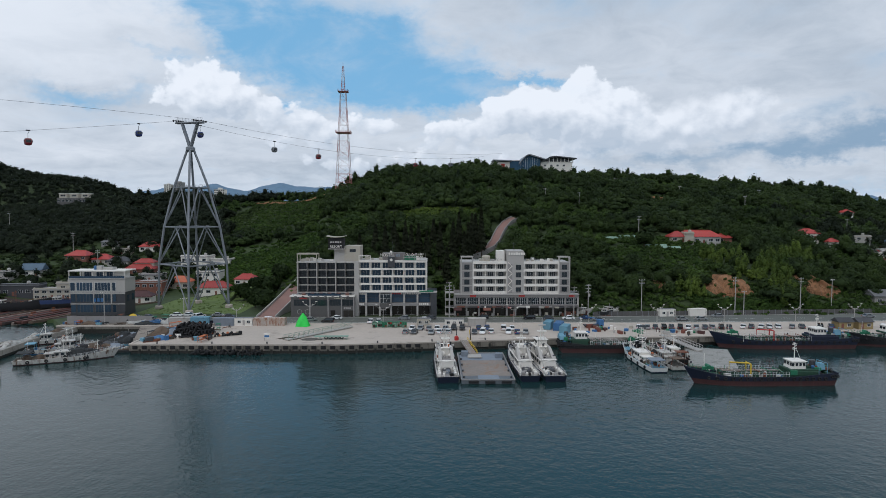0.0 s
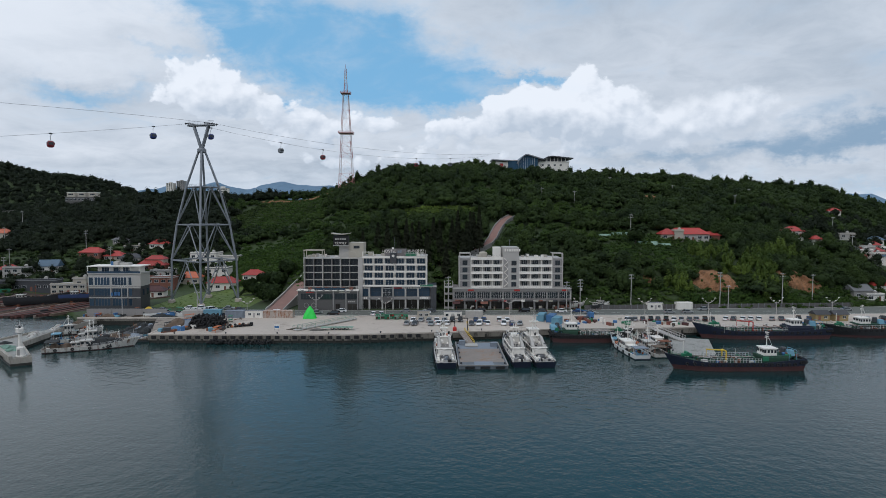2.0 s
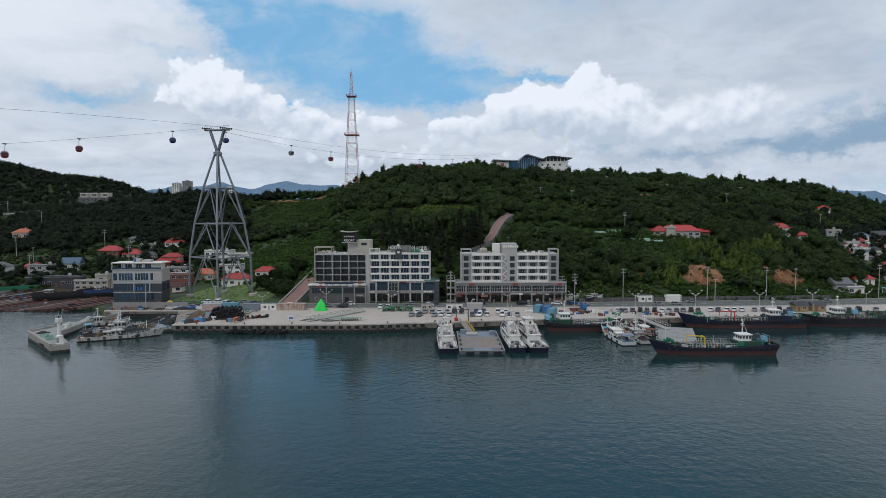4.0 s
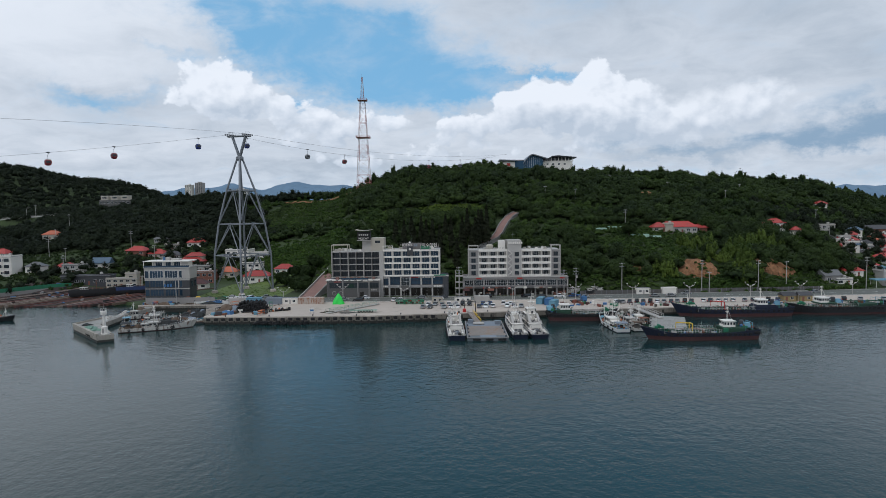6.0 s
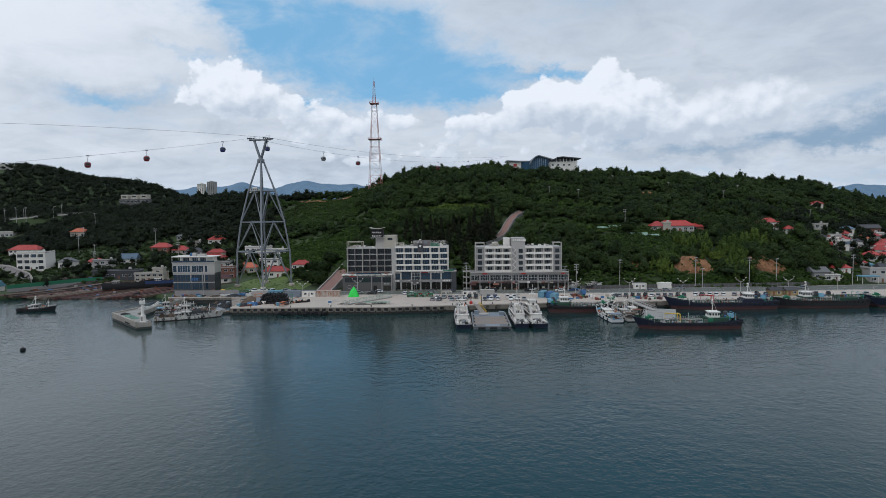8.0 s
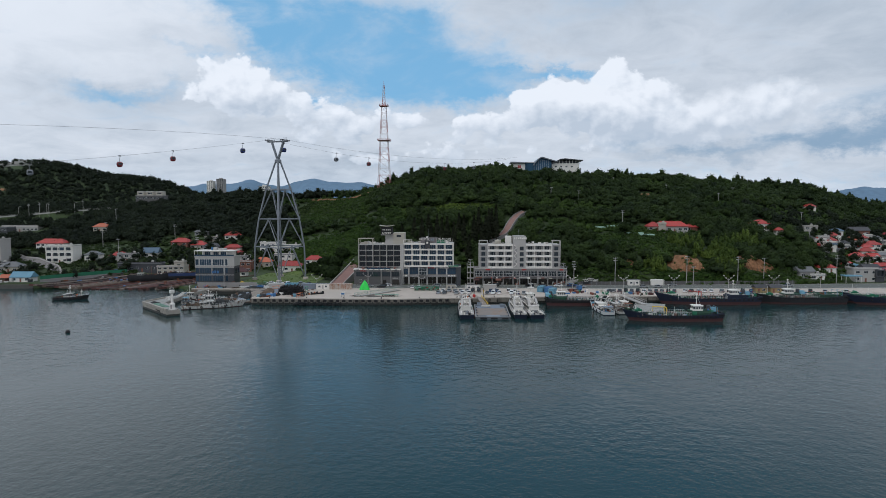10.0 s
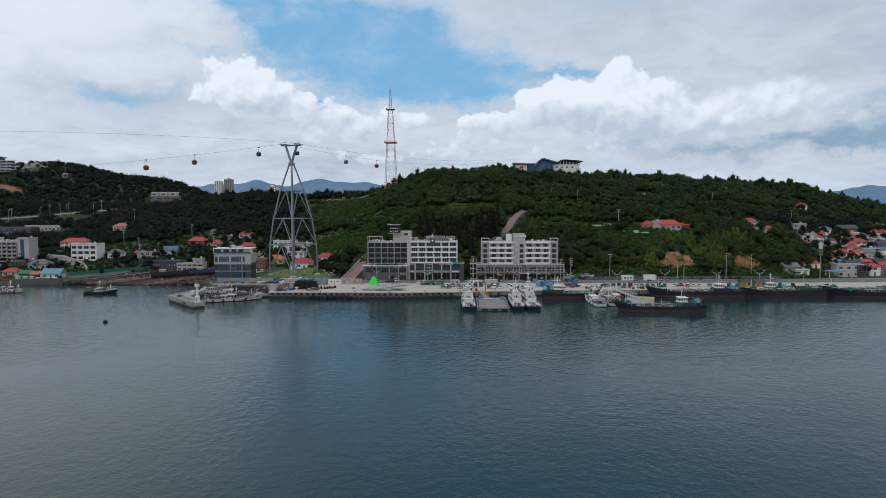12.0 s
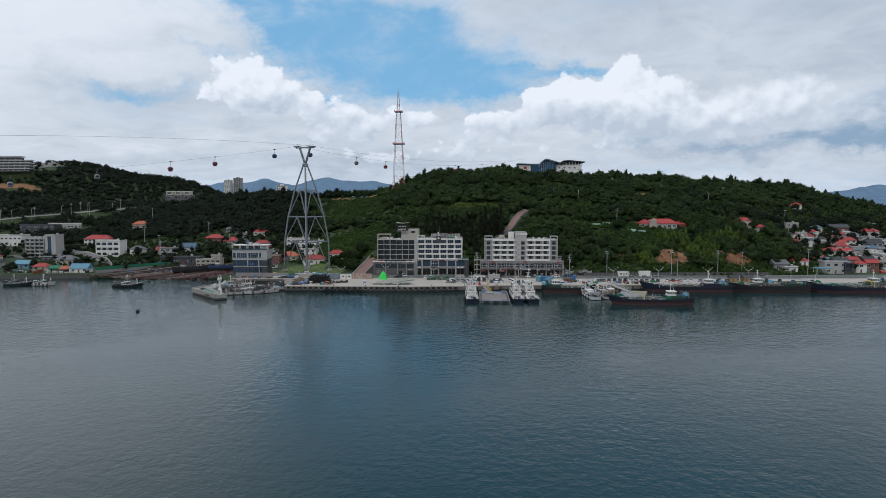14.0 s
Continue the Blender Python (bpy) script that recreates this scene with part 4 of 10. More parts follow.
def build_woods():
    x, y, rng = scatter(-470, 480, 8, 290, 5.4, 11)
    ok = (y > foot(x) + 4.5) & (y < crest_y(x) + 22) & ~open_ground(x, y)
    x, y = x[ok], y[ok]
    bam = is_bamboo(x, y)
    patch = np.sin(x * 0.045 + 1.3) * np.sin(y * 0.06 + x * 0.02) + 0.6 * np.sin(x * 0.11 + y * 0.07 + 2.0)
    fresh = ~bam & (((patch > 0.75) & (x > -150)) | ellipse(x, y, -122, 216, 62, 20) | ellipse(x, y, -20, 100, 40, 9) | ellipse(x, y, 104, 48, 22, 24) | ellipse(x, y, 200, 120, 40, 14) | ellipse(x, y, 70, 104, 32, 16) | ellipse(x, y, 66, 150, 26, 10) | ellipse(x, y, -100, 150, 26, 22) | ellipse(x, y, 44, 68, 14, 12) | ellipse(x, y, 235, 130, 30, 14) | ellipse(x, y, -25, 152, 24, 8))
    r = (2.1 + 2.9 * rng.rand(len(x)) ** 1.6) * np.where(rng.rand(len(x)) < 0.22, 1.4, 1.0)
    h = rng.uniform(4.5, 8.0, len(x)) * np.where(rng.rand(len(x)) < 0.15, 1.35, 1.0)
    z = land(x, y) - 0.6
    r = r * np.where(fresh, 0.72, 1.06 + 0.16 * np.sin(x * 0.06) * np.sin(y * 0.08))
    h = h * np.where(fresh, 0.6, 1.0)
    P = np.stack([x, y, z], -1)
    near = y < 105
    # west of this line the woods take the shade-darkened colour
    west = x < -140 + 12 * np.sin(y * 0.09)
    for name, sel, mt, label, per, size, lobes in (("forest", ~bam & ~fresh & near & ~west, "forest", "dense dark green broadleaf woods on the lower slope", 560, 0.40, 7),
                                                   ("young_woods", fresh, "young", "fresh green young woods in patches on the slope", 300, 0.37, 5),
                                                   ("pine_woods", ~bam & ~fresh & west, "shadedwoods", "dense woods on the western slope, coloured dark for cloud shade", 245, 0.47, 6),
                                                   ("upper_forest", ~bam & ~fresh & ~near & ~west, "forest", "dense dark green broadleaf woods on the upper slope", 245, 0.47, 6)):
        setting(name, crowns(name, P[sel], r[sel], h[sel], per, size, mt, label, 3, 0.25, lobes, 0), None, label, "woods", kind="stuff")
    # upright bamboo plumes above the earth faces
    x, y, rng = scatter(88, 182, 6, 60, 2.9, 13)
    ok = ((y > foot(x) + 4.5) & is_bamboo(x, y) & ~open_ground(x, y)) | ellipse(x, y, 135.5, 12, 8.5, 5)
    x, y = x[ok], y[ok]
    me = crowns("bamboo_grove", np.stack([x, y, land(x, y) - 0.5], -1), rng.uniform(0.9, 1.9, len(x)), rng.uniform(4.5, 9.0, len(x)), 170, 0.34, "bamboo", "", 3, 0.25, 5, 0)
    setting("bamboo_grove", me, None, "yellow-green bamboo and young trees on the slope", "bamboo", kind="stuff")
    # bright terrace behind the conifers
    x, y, rng = scatter(-56, 14, 88, 112, 1.9, 14)
    ok = ellipse(x, y, -20, 101, 34, 9)
    x, y = x[ok], y[ok]
    me = crowns("terrace_growth", np.stack([x, y, land(x, y) - 0.4], -1), rng.uniform(0.9, 1.7, len(x)), rng.uniform(1.0, 2.4, len(x)), 46, 0.36, "bamboo", "", 4)
    setting("terrace_growth", me, None, "bright yellow-green growth on an old terrace", "shrubs", kind="stuff")
    # rough meadow on the saddle below the mast
    x, y, rng = scatter(-162, -80, 150, 232, 2.0, 15)
    ok = (ellipse(x, y, -122, 186, 36, 34) | ellipse(x, y, -115, 224, 45, 9) | ellipse(x, y, -92, 204, 22, 9)) & (y < crest_y(x) + 2)
    x, y = x[ok], y[ok]
    me = crowns("meadow", np.stack([x, y, land(x, y) - 0.35], -1), rng.uniform(1.0, 1.9, len(x)), rng.uniform(0.5, 1.5, len(x)), 30, 0.36, "meadow", "", 21)
    setting("meadow", me, None, "rough green meadow grass and bushes on the saddle", "grass", kind="stuff")
    # scrub over the open ground
    x, y, rng = scatter(-330, 420, 0, 262, 3.0, 23)
    ok = (y > np.where((x > 50) & (x < 200), foot(x) - 3.5, foot(x) + 3.0)) & ~near_road(x, y, 4.0) & (open_ground(x, y) | (y < foot(x) + 9)) & (rng.rand(len(x)) < 0.72)
    ok &= ~ellipse(x, y, 114.5, 17, 10.5, 6) & ~ellipse(x, y, 154, 18, 9.5, 6) & ~ellipse(x, y, 133, 152, 7, 5)
    x, y = x[ok], y[ok]
    rr, hh = rng.uniform(0.9, 2.1, len(x)), rng.uniform(0.8, 2.2, len(x))
    P = np.stack([x, y, land(x, y) - 0.4], -1)
    for name, sel, mt, label in (("scrub", x > -140, "scrub", "low bright green scrub and weeds on open slopes"), ("hedge", x <= -140, "forest", "dark hedges and weeds between the western houses")):
        setting(name, crowns(name, P[sel], rr[sel], hh[sel], 22, 0.55, mt, "", 7), None, label, "shrubs", kind="stuff")
    # close undergrowth on the steep bank above the road
    x, y, rng = scatter(44, 200, 4, 72, 2.0, 29)
    ok = (y > foot(x) - 3.0) & ~near_road(x, y, 4.0) & (open_ground(x, y) | (y < foot(x) + 14))
    ok &= ~ellipse(x, y, 114.5, 17, 9.5, 5) & ~ellipse(x, y, 154, 18, 8.8, 5)
    x, y = x[ok], y[ok]
    me = crowns("undergrowth", np.stack([x, y, land(x, y) - 0.5], -1), rng.uniform(0.8, 1.9, len(x)), rng.uniform(1.0, 2.6, len(x)), 34, 0.34, "young", "", 37)
    setting("undergrowth", me, None, "tangled green undergrowth on the steep bank", "shrubs", kind="stuff")
    # rank grass and bushes on the slope below the woods
    x, y, rng = scatter(-128, -60, 14, 112, 1.9, 33)
    ok = (y > foot(x) + 1.0) & (open_ground(x, y) | (y < foot(x) + 9)) & ~((x < -88) & (y < 58)) & ~((x > -82) & (x < -66) & (y < 44))
    x, y = x[ok], y[ok]
    me = crowns("bank_growth", np.stack([x, y, land(x, y) - 0.5], -1), rng.uniform(0.9, 1.9, len(x)), rng.uniform(0.8, 2.0, len(x)), 24, 0.42, "scrub", "", 43)
    setting("bank_growth", me, None, "rank bright green grass and bushes on the bank", "shrubs", kind="stuff")
    # young growth before the scars
    rng = np.random.RandomState(77)
    x = np.concatenate([rng.uniform(96, 133, 60), rng.uniform(135, 175, 60)])
    y = np.concatenate([rng.uniform(5.5, 10, 60), rng.uniform(7, 11, 60)])
    me = crowns("thicket", np.stack([x, y, land(x, y) - 0.3], -1), rng.uniform(1.2, 2.4, len(x)), rng.uniform(1.4, 3.0, len(x)), 90, 0.34, "scrub", "", 17)
    setting("thicket", me, None, "bright green young growth before the earth face", "shrubs", kind="stuff")
    # scattered village trees
    x, y, rng = scatter(-430, -95, 6, 150, 8.0, 31)
    x2, y2, _ = scatter(196, 420, 25, 150, 6.8, 32)
    x, y = np.concatenate([x, x2]), np.concatenate([y, y2])
    ok = (y > foot(x) + np.where(x < -232, -20, np.where(x > 0, -6, 6))) & (rng.rand(len(x)) < np.where((x < -232) & (y > 112), 0.9, np.where((x < -240) & (x > -345), 0.22, 0.75))) & ~((x > -150) & (x < -92) & (y < 62)) & ~((x > -128) & (x < 0))
    x, y = x[ok], y[ok]
    # these trees share the foliage colour darkened for cloud shadow
    me = crowns("village_trees", np.stack([x, y, land(x, y) - 0.3], -1), rng.uniform(1.8, 3.4, len(x)), rng.uniform(4, 7, len(x)), 170, 0.42, "shadedwoods", "", 8, 0.25, 5, 0)
    setting("village_trees", me, None, "scattered dark green trees between the houses", "trees", kind="stuff")
    # long grass and weeds on the lawn
    x, y, rng = scatter(-131, -90, 6, 54, 1.25, 51)
    ok = rng.rand(len(x)) < 0.35 + 0.35 * np.sin(x * 0.3) * np.sin(y * 0.21)
    x, y = x[ok], y[ok]
    me = crowns("long_grass", np.stack([x, y, land(x, y) - 0.15], -1), rng.uniform(0.4, 0.9, len(x)), rng.uniform(0.15, 0.45, len(x)), 18, 0.15, "grass", "", 19)
    setting("long_grass", me, None, "long grass and weeds on the lawn", "grass", kind="stuff")
    # the far western hill
    x, y, rng = scatter(-860, -300, 110, 720, 9.3, 41)
    ok = ~ellipse(x, y, -690, 486, 60, 20) & ~ellipse(x, y, -704, 580, 42, 20) & ~ellipse(x, y, -384, 386, 26, 18) & ((y > 300) | (x < -475))
    x, y = x[ok], y[ok]
    # far hill: cloud shade and haze are in the foliage colour
    me = crowns("far_woods", np.stack([x, y, land(x, y) - 2], -1), rng.uniform(5, 8.5, len(x)), rng.uniform(8, 13, len(x)), 60, 0.9, "shadedwoods", "", 9, 0.25, 2, 0)
    setting("far_woods", me, None, "dark woods on the distant western hill", "woods", kind="stuff")


def lone_tree(name, x, y, h, r, mt, label, seed, cone=False, group=""):
    """A tree with trunk, limbs and a crown of leaf clumps."""
    rng = np.random.RandomState(seed)
    z = land_at(x, y)
    t = thing(name, label, "tree", (x, y, z), 0, group)
    part("trunk", Shape().beam((0, 0, -0.5), (0.15, 0.1, h * (0.9 if cone else 0.55)), 0.12 + h * 0.02, 7, 0.06), "bark", t)
    for k in range(4):
        a, zz = rng.uniform(0, 6.28), h * (0.25 + 0.13 * k)
        rr = r * ((1 - zz / h) if cone else 0.7)
        part("limb", Shape().beam((0.05, 0.05, zz), (rr * math.cos(a), rr * math.sin(a), zz + (0.1 if cone else 0.25) * h * 0.6), 0.09, 5, 0.03), "bark", t)
    n = 900
    k = rng.rand(n) ** 0.8
    a = rng.uniform(0, 6.28, n)
    if cone:
        zz = h * (0.12 + 0.9 * k)
        rad = r * (1.02 - k) * (0.55 + 0.5 * rng.rand(n)) * (0.8 + 0.25 * np.sin(zz * 3.2 + a * 2))
        c = np.stack([rad * np.cos(a), rad * np.sin(a), zz - rad * 0.15], -1)
        d = np.stack([np.cos(a), np.sin(a), np.full(n, 0.5)], -1)
    else:
        d = rng.normal(size=(n, 3))
        d[:, 2] = d[:, 2] * 0.8 + 0.3
        d /= np.linalg.norm(d, axis=1, keepdims=True)
        lump = 0.75 + 0.25 * np.sin(4 * d[:, 0] + seed) * np.sin(4 * d[:, 1] + 1) + 0.15 * rng.rand(n)
        c = d * lump[:, None] * np.array([r, r, h * 0.36]) + np.array([0, 0, h * 0.62])
    nr = d + rng.normal(size=(n, 3)) * 0.5
    nr /= np.linalg.norm(nr, axis=1, keepdims=True)
    tt = np.cross(nr, rng.normal(size=(n, 3)))
    tt /= np.linalg.norm(tt, axis=1, keepdims=True)
    b = np.cross(nr, tt)
    sz = (0.34 + 0.3 * rng.rand(n))[:, None] * (0.8 + r * 0.06)
    q = np.stack([c - tt * sz - b * sz * 0.6, c + tt * sz * 0.7 - b * sz, c + tt * sz + b * sz * 0.7, c - tt * sz * 0.6 + b * sz], 1)
    part("crown", mesh_from_arrays("crown", q.reshape(-1, 3), np.arange(n * 4).reshape(-1, 4), mt), None, t)


def build_lone_trees():
    for i, (x, y, h) in enumerate(((-27, 32, 18), (-21, 36, 20), (-14, 33, 19), (-8, 38, 21), (-2, 42, 19), (-33, 40, 17), (-38, 46, 15), (3, 37, 17), (-18, 46, 17), (-5, 28, 15),
                                   (-45, 42, 13), (-11, 52, 16), (7, 46, 21), (11.5, 48, 22), (1, 49, 20), (5, 41, 19), (9, 53, 17), (-24, 43, 19), (-30, 54, 14))):
        lone_tree("conifer", x, y, h, 3.2, "darkconifer", "dark tall conifer on the slope behind the hotels", 100 + i, True, "conifers behind the hotels")
    for i, (x, y, h) in enumerate(((272, 212, 8.5), (278, 216, 9.5), (284, 214, 8), (318, 222, 8), (330, 224, 9), (344, 224, 8), (352, 222, 8.5))):
        lone_tree("conifer", x, y, h, 3.4, "conifer", "dark conifer standing up on the ridge", 140 + i, True, "conifers on the ridge")
    for i, (x, y, h, r) in enumerate(((-84, 27, 8, 4.2), (-90, 33, 7.5, 4.4), (-97, 40, 6.5, 4.0), (-85, 36, 9, 4.5), (-92, 44, 8, 4.5), (-101, 47, 6, 3.8), (-82.5, 16, 6.5, 3.6), (-87, 21, 5.5, 3.2), (-82, 44, 9, 4.5))):
        lone_tree("tree", x, y, h, r, "forest", "broad dark green tree beside the brick lane", 190 + i, False, "trees beside the lane")
    lone_tree("tree", 91, 55, 8, 4.6, "forest", "round dark green tree beside the terraces", 160)
    for i, (x, y, h) in enumerate(((49, 6, 6), (52, 9, 7), (-4.5, 12, 7), (-7, 8, 6))):
        lone_tree("tree", x, y, h, 2.8, "forest", "small green tree at the foot of the hill", 170 + i, False, "small trees at the foot")


def build_patches():
    """The lawn under the tower and the bare earth scars."""
    s = Shape()
    xs = np.arange(-131, -89, 3.0)
    for a in xs:
        ys = np.arange(6, 54, 4.0)
        for b in ys:
            q = [(a, b), (a + 3, b), (a + 3, b + 4), (a, b + 4)]
            s.add([(u, v, land_at(u, v) + 0.08) for u, v in q], [(0, 1, 2, 3)])
    setting("lawn", s, "lawn", "rough green lawn under the ropeway tower", "lawn")
    s = Shape()
    for a in np.arange(-240, -150, 5.0):
        for b in np.arange(0.3, 44, 4.0):
            q = [(a, b), (a + 5, b), (a + 5, b + 4), (a, b + 4)]
            s.add([(u, v, land_at(u, v) + 0.1) for u, v in q], [(0, 1, 2, 3)])
    setting("slip_ground", s, "ironmud", "rust-stained mud and timber ground of the slips", "ground")
    for x0, y0, w, d, seed in ((133, 152, 9, 5, 3), (-690, 496, 58, 12, 4), (-115, 226, 42, 3, 5), (86, 20, 3, 3, 6)):
        rng = np.random.RandomState(seed)
        s = Shape()
        n, m = 22, 14
        g = [[None] * (m + 1) for _ in range(n + 1)]
        vs, fs = [], []
        for i in range(n + 1):
            for j in range(m + 1):
                u, v = 2 * i / n - 1, 2 * j / m - 1
                edge = max(0, 1 - (u * u + v * v) ** 1.5)
                x, y = x0 + u * w, y0 + v * d
                ridge = abs(math.sin(x * 1.3 + seed) * math.sin(y * 0.9 + x * 0.4))
                vs.append((x + rng.uniform(-0.2, 0.2), y - edge * (0.4 + ridge * 1.1), land_at(x, y) - 0.6 + min(1, edge * 3) * (1.0 + 0.5 * ridge + rng.uniform(0, 0.3))))
        for i in range(n):
            for j in range(m):
                k = i * (m + 1) + j
                u, v = 2 * (i + 0.5) / n - 1, 2 * (j + 0.5) / m - 1
                if u * u + v * v > 0.75 + 0.3 * math.sin(5 * u + seed) * math.cos(4 * v + 2 * seed) + rng.uniform(-0.12, 0.12):
                    continue
                fs.append((k, k + m + 1, k + m + 2, k + 1))
        setting("earth_scar", s.add(vs, fs), "cliff", "bare orange earth face on the slope", "cliff")
    # the two steep cut faces at the foot of the hill
    for x0, y0, w, top, seed in ((115.5, 12.4, 13.0, 10.2, 1), (154.0, 13.0, 9.5, 10.4, 2)):
        rng = np.random.RandomState(seed + 20)
        n, m = 44, 20
        vs, fs = [], []
        zb = land_at(x0, y0) - 0.8
        for i in range(n + 1):
            u = 2 * i / n - 1
            rim = max(0.05, (1 - abs(u) ** 7.0)) * (0.74 + 0.16 * math.sin(4.3 * u + seed * 1.7) + 0.10 * math.sin(11 * u + seed * 2) + 0.05 * math.sin(23 * u))
            for j in range(m + 1):
                r = j / m
                x = x0 + u * w + 0.25 * math.sin(r * 7 + i)
                gully = 0.9 * abs(math.sin(x * 0.9 + seed)) + 0.45 * math.sin(x * 2.3 + r * 2) + 0.35 * math.sin(r * 9 + x * 0.5)
                if j < m - 1:
                    y = y0 + 5.0 * r ** 1.5 + 3 * u * u + gully * (1 - 0.4 * r) + rng.uniform(-0.2, 0.2)
                    z = zb + top * rim * r + rng.uniform(-0.15, 0.15)
                elif j == m - 1:
                    y, z = y0 + 7.5 + 3 * u * u, zb + top * rim + 0.3
                else:
                    y = y0 + 17
                    z = land_at(x, y) - 0.5
                vs.append((x, y, z))
        for i in range(n):
            for j in range(m):
                k = i * (m + 1) + j
                fs.append((k, k + m + 1, k + m + 2, k + 1))
        setting("earth_scar", Shape().add(vs, fs), "cliff", "steep bare orange earth face at the hill foot", "cliff")
        pick = [vs[i] for i in rng.choice(len(vs), 150, False) if rng.rand() < 0.10 or abs(vs[i][0] - x0) > w * 0.85 or vs[i][2] > zb + top * 0.72]
        P = np.array([(x, y - 0.1, z - 0.5) for x, y, z in pick])
        me = crowns("face_growth", P, rng.uniform(0.5, 1.3, len(P)), rng.uniform(0.6, 1.8, len(P)), 60, 0.3, "young", "", 60 + seed)
        setting("face_growth", me, None, "tufts of green hanging over the earth face", "shrubs", kind="stuff")


build_water()
build_patches()
build_ground()
build_mountains()
build_far_road()
build_quay()
build_ramp()
build_hill_road()
build_woods()
build_lone_trees()


# ---- hotels on the waterfront ----
GROUND = 2.8


def text_shape(words, height, mt, name="lettering", depth=0.08, squeeze=1.0):
    """Solid letters as mesh data; they stand up along x and face -y."""
    cu = bpy.data.curves.new(name, "FONT")
    cu.body, cu.size, cu.extrude, cu.resolution_u = words, height * 1.35, depth / 2, 2
    cu.align_x = "CENTER"
    ob = bpy.data.objects.new(name, cu)
    scene.collection.objects.link(ob)
    me = bpy.data.meshes.new_from_object(ob.evaluated_get(bpy.context.evaluated_depsgraph_get()))
    bpy.data.objects.remove(ob)
    me.transform(Matrix.Diagonal((squeeze, 1, 1, 1)))
    me.transform(Matrix.Rotation(radians(90), 4, "X"))
    me.materials.clear()
    me.materials.append(M[mt])
    me.name = name
    return me


def bars(n, w, h, gap, mt, name="lettering"):
    s = Shape()
    rng = random.Random(n * 7 + int(w * 10))
    x = -n * (w + gap) / 2
    for i in range(n):
        ww = w * rng.uniform(0.75, 1.0)
        s.box(x, x + ww, -0.06, 0.04, 0, h * rng.uniform(0.8, 1.0))
        x += w + gap
    return s.mesh(name, mt)


def window_meshes(w, h, cols, glass="glass", frame="frame", rows=1, bar=0.07, curtain=0.0):
    """Glass and frame, centred on x, sill at z = 0, facing -y."""
    g = Shape().box(-w / 2, w / 2, 0.0, 0.05, 0, h)
    f = Shape()
    for i in range(cols + 1):
        x = -w / 2 + w * i / cols
        f.box(x - bar / 2, x + bar / 2, -0.05, 0.06, -bar / 2, h + bar / 2)
    for i in range(rows + 1):
        z = h * i / rows
        f.box(-w / 2 - bar / 2, w / 2 + bar / 2, -0.045, 0.055, z - bar / 2, z + bar / 2)
    return g.mesh("pane", glass), f.mesh("window_frame", frame)


def window(parent, meshes, x, y, z, rz=0.0):
    w = part("window", meshes[0], None, parent, "", (x, y, z), rz)
    part("window_frame", meshes[1], None, w)
    return w


def railing(parent, pts, h=1.1, gap=1.5, mt="steel", r=0.035, name="railing", label=""):
    s = Shape()
    for a, b in zip(pts, pts[1:]):
        a, b = Vector(a), Vector(b)
        n = max(1, round((b - a).length / gap))
        for i in range(n + 1):
            p = a + (b - a) * i / n
            s.beam(p, p + Vector((0, 0, h)), r, 4)
        for k in (0.5, 1.0):
            s.beam(a + Vector((0, 0, h * k)), b + Vector((0, 0, h * k)), r, 4)
    return part(name, s, mt, parent, label)


def roof_clutter(parent, x0, x1, y0, y1, z, n, seed):
    rng = random.Random(seed)
    for i in range(n):
        x, y = rng.uniform(x0, x1), rng.uniform(y0, y1)
        w, d, h = rng.uniform(0.7, 1.5), rng.uniform(0.6, 1.0), rng.uniform(0.7, 1.4)
        s = Shape().rbox(x, x + w, y, y + d, z, z + h, 0.05)
        s.torus((x + w / 2, y - 0.01, z + h / 2), min(w, h) * 0.32, 0.04, "y", 10, 4)
        part("air_conditioner", s, rng.choice(["lightgrey", "white", "white", "cream"]), parent)


def balcony_block(h, bays, z0, floors, pitch, front, depth, wall, band, glass, inset=1.5, band_h=0.55, col=0.3, win_h=2.4, top=0.55, share=0.82):
    """Rooms behind recessed balconies: bays is a list of x borders."""
    ztop = z0 + floors * pitch
    for f in range(floors + 1):
        z = z0 + f * pitch
        s = Shape().box(bays[0] - col / 2, bays[-1] + col / 2, front - 0.1, front + inset + 0.05, z - 0.22, z)
        part("floor_slab", s, band, h)
    cols = Shape().box(-col / 2, col / 2, 0, inset, 0, floors * pitch + top).mesh("pier", band)
    for x in bays:
        part("pier", cols, None, h, "", (x, front - 0.04, z0 - 0.2))
    for a, b in zip(bays, bays[1:]):
        w = b - a - col
        par = Shape().box(-w / 2, w / 2, 0, 0.16, 0, band_h).mesh("balcony_parapet", band)
        win = window_meshes(w * share, win_h, 3, glass, "frame")
        for f in range(floors):
            z = z0 + f * pitch
            part("balcony_parapet", par, None, h, "", ((a + b) / 2, front, z))
            window(h, win, (a + b) / 2 + w * 0.03 * (-1) ** f, front + inset - 0.06, z + 0.2)
    part("roof_parapet", Shape().box(bays[0], bays[-1], front, front + 0.25, ztop, ztop + top), band, h)
    return ztop


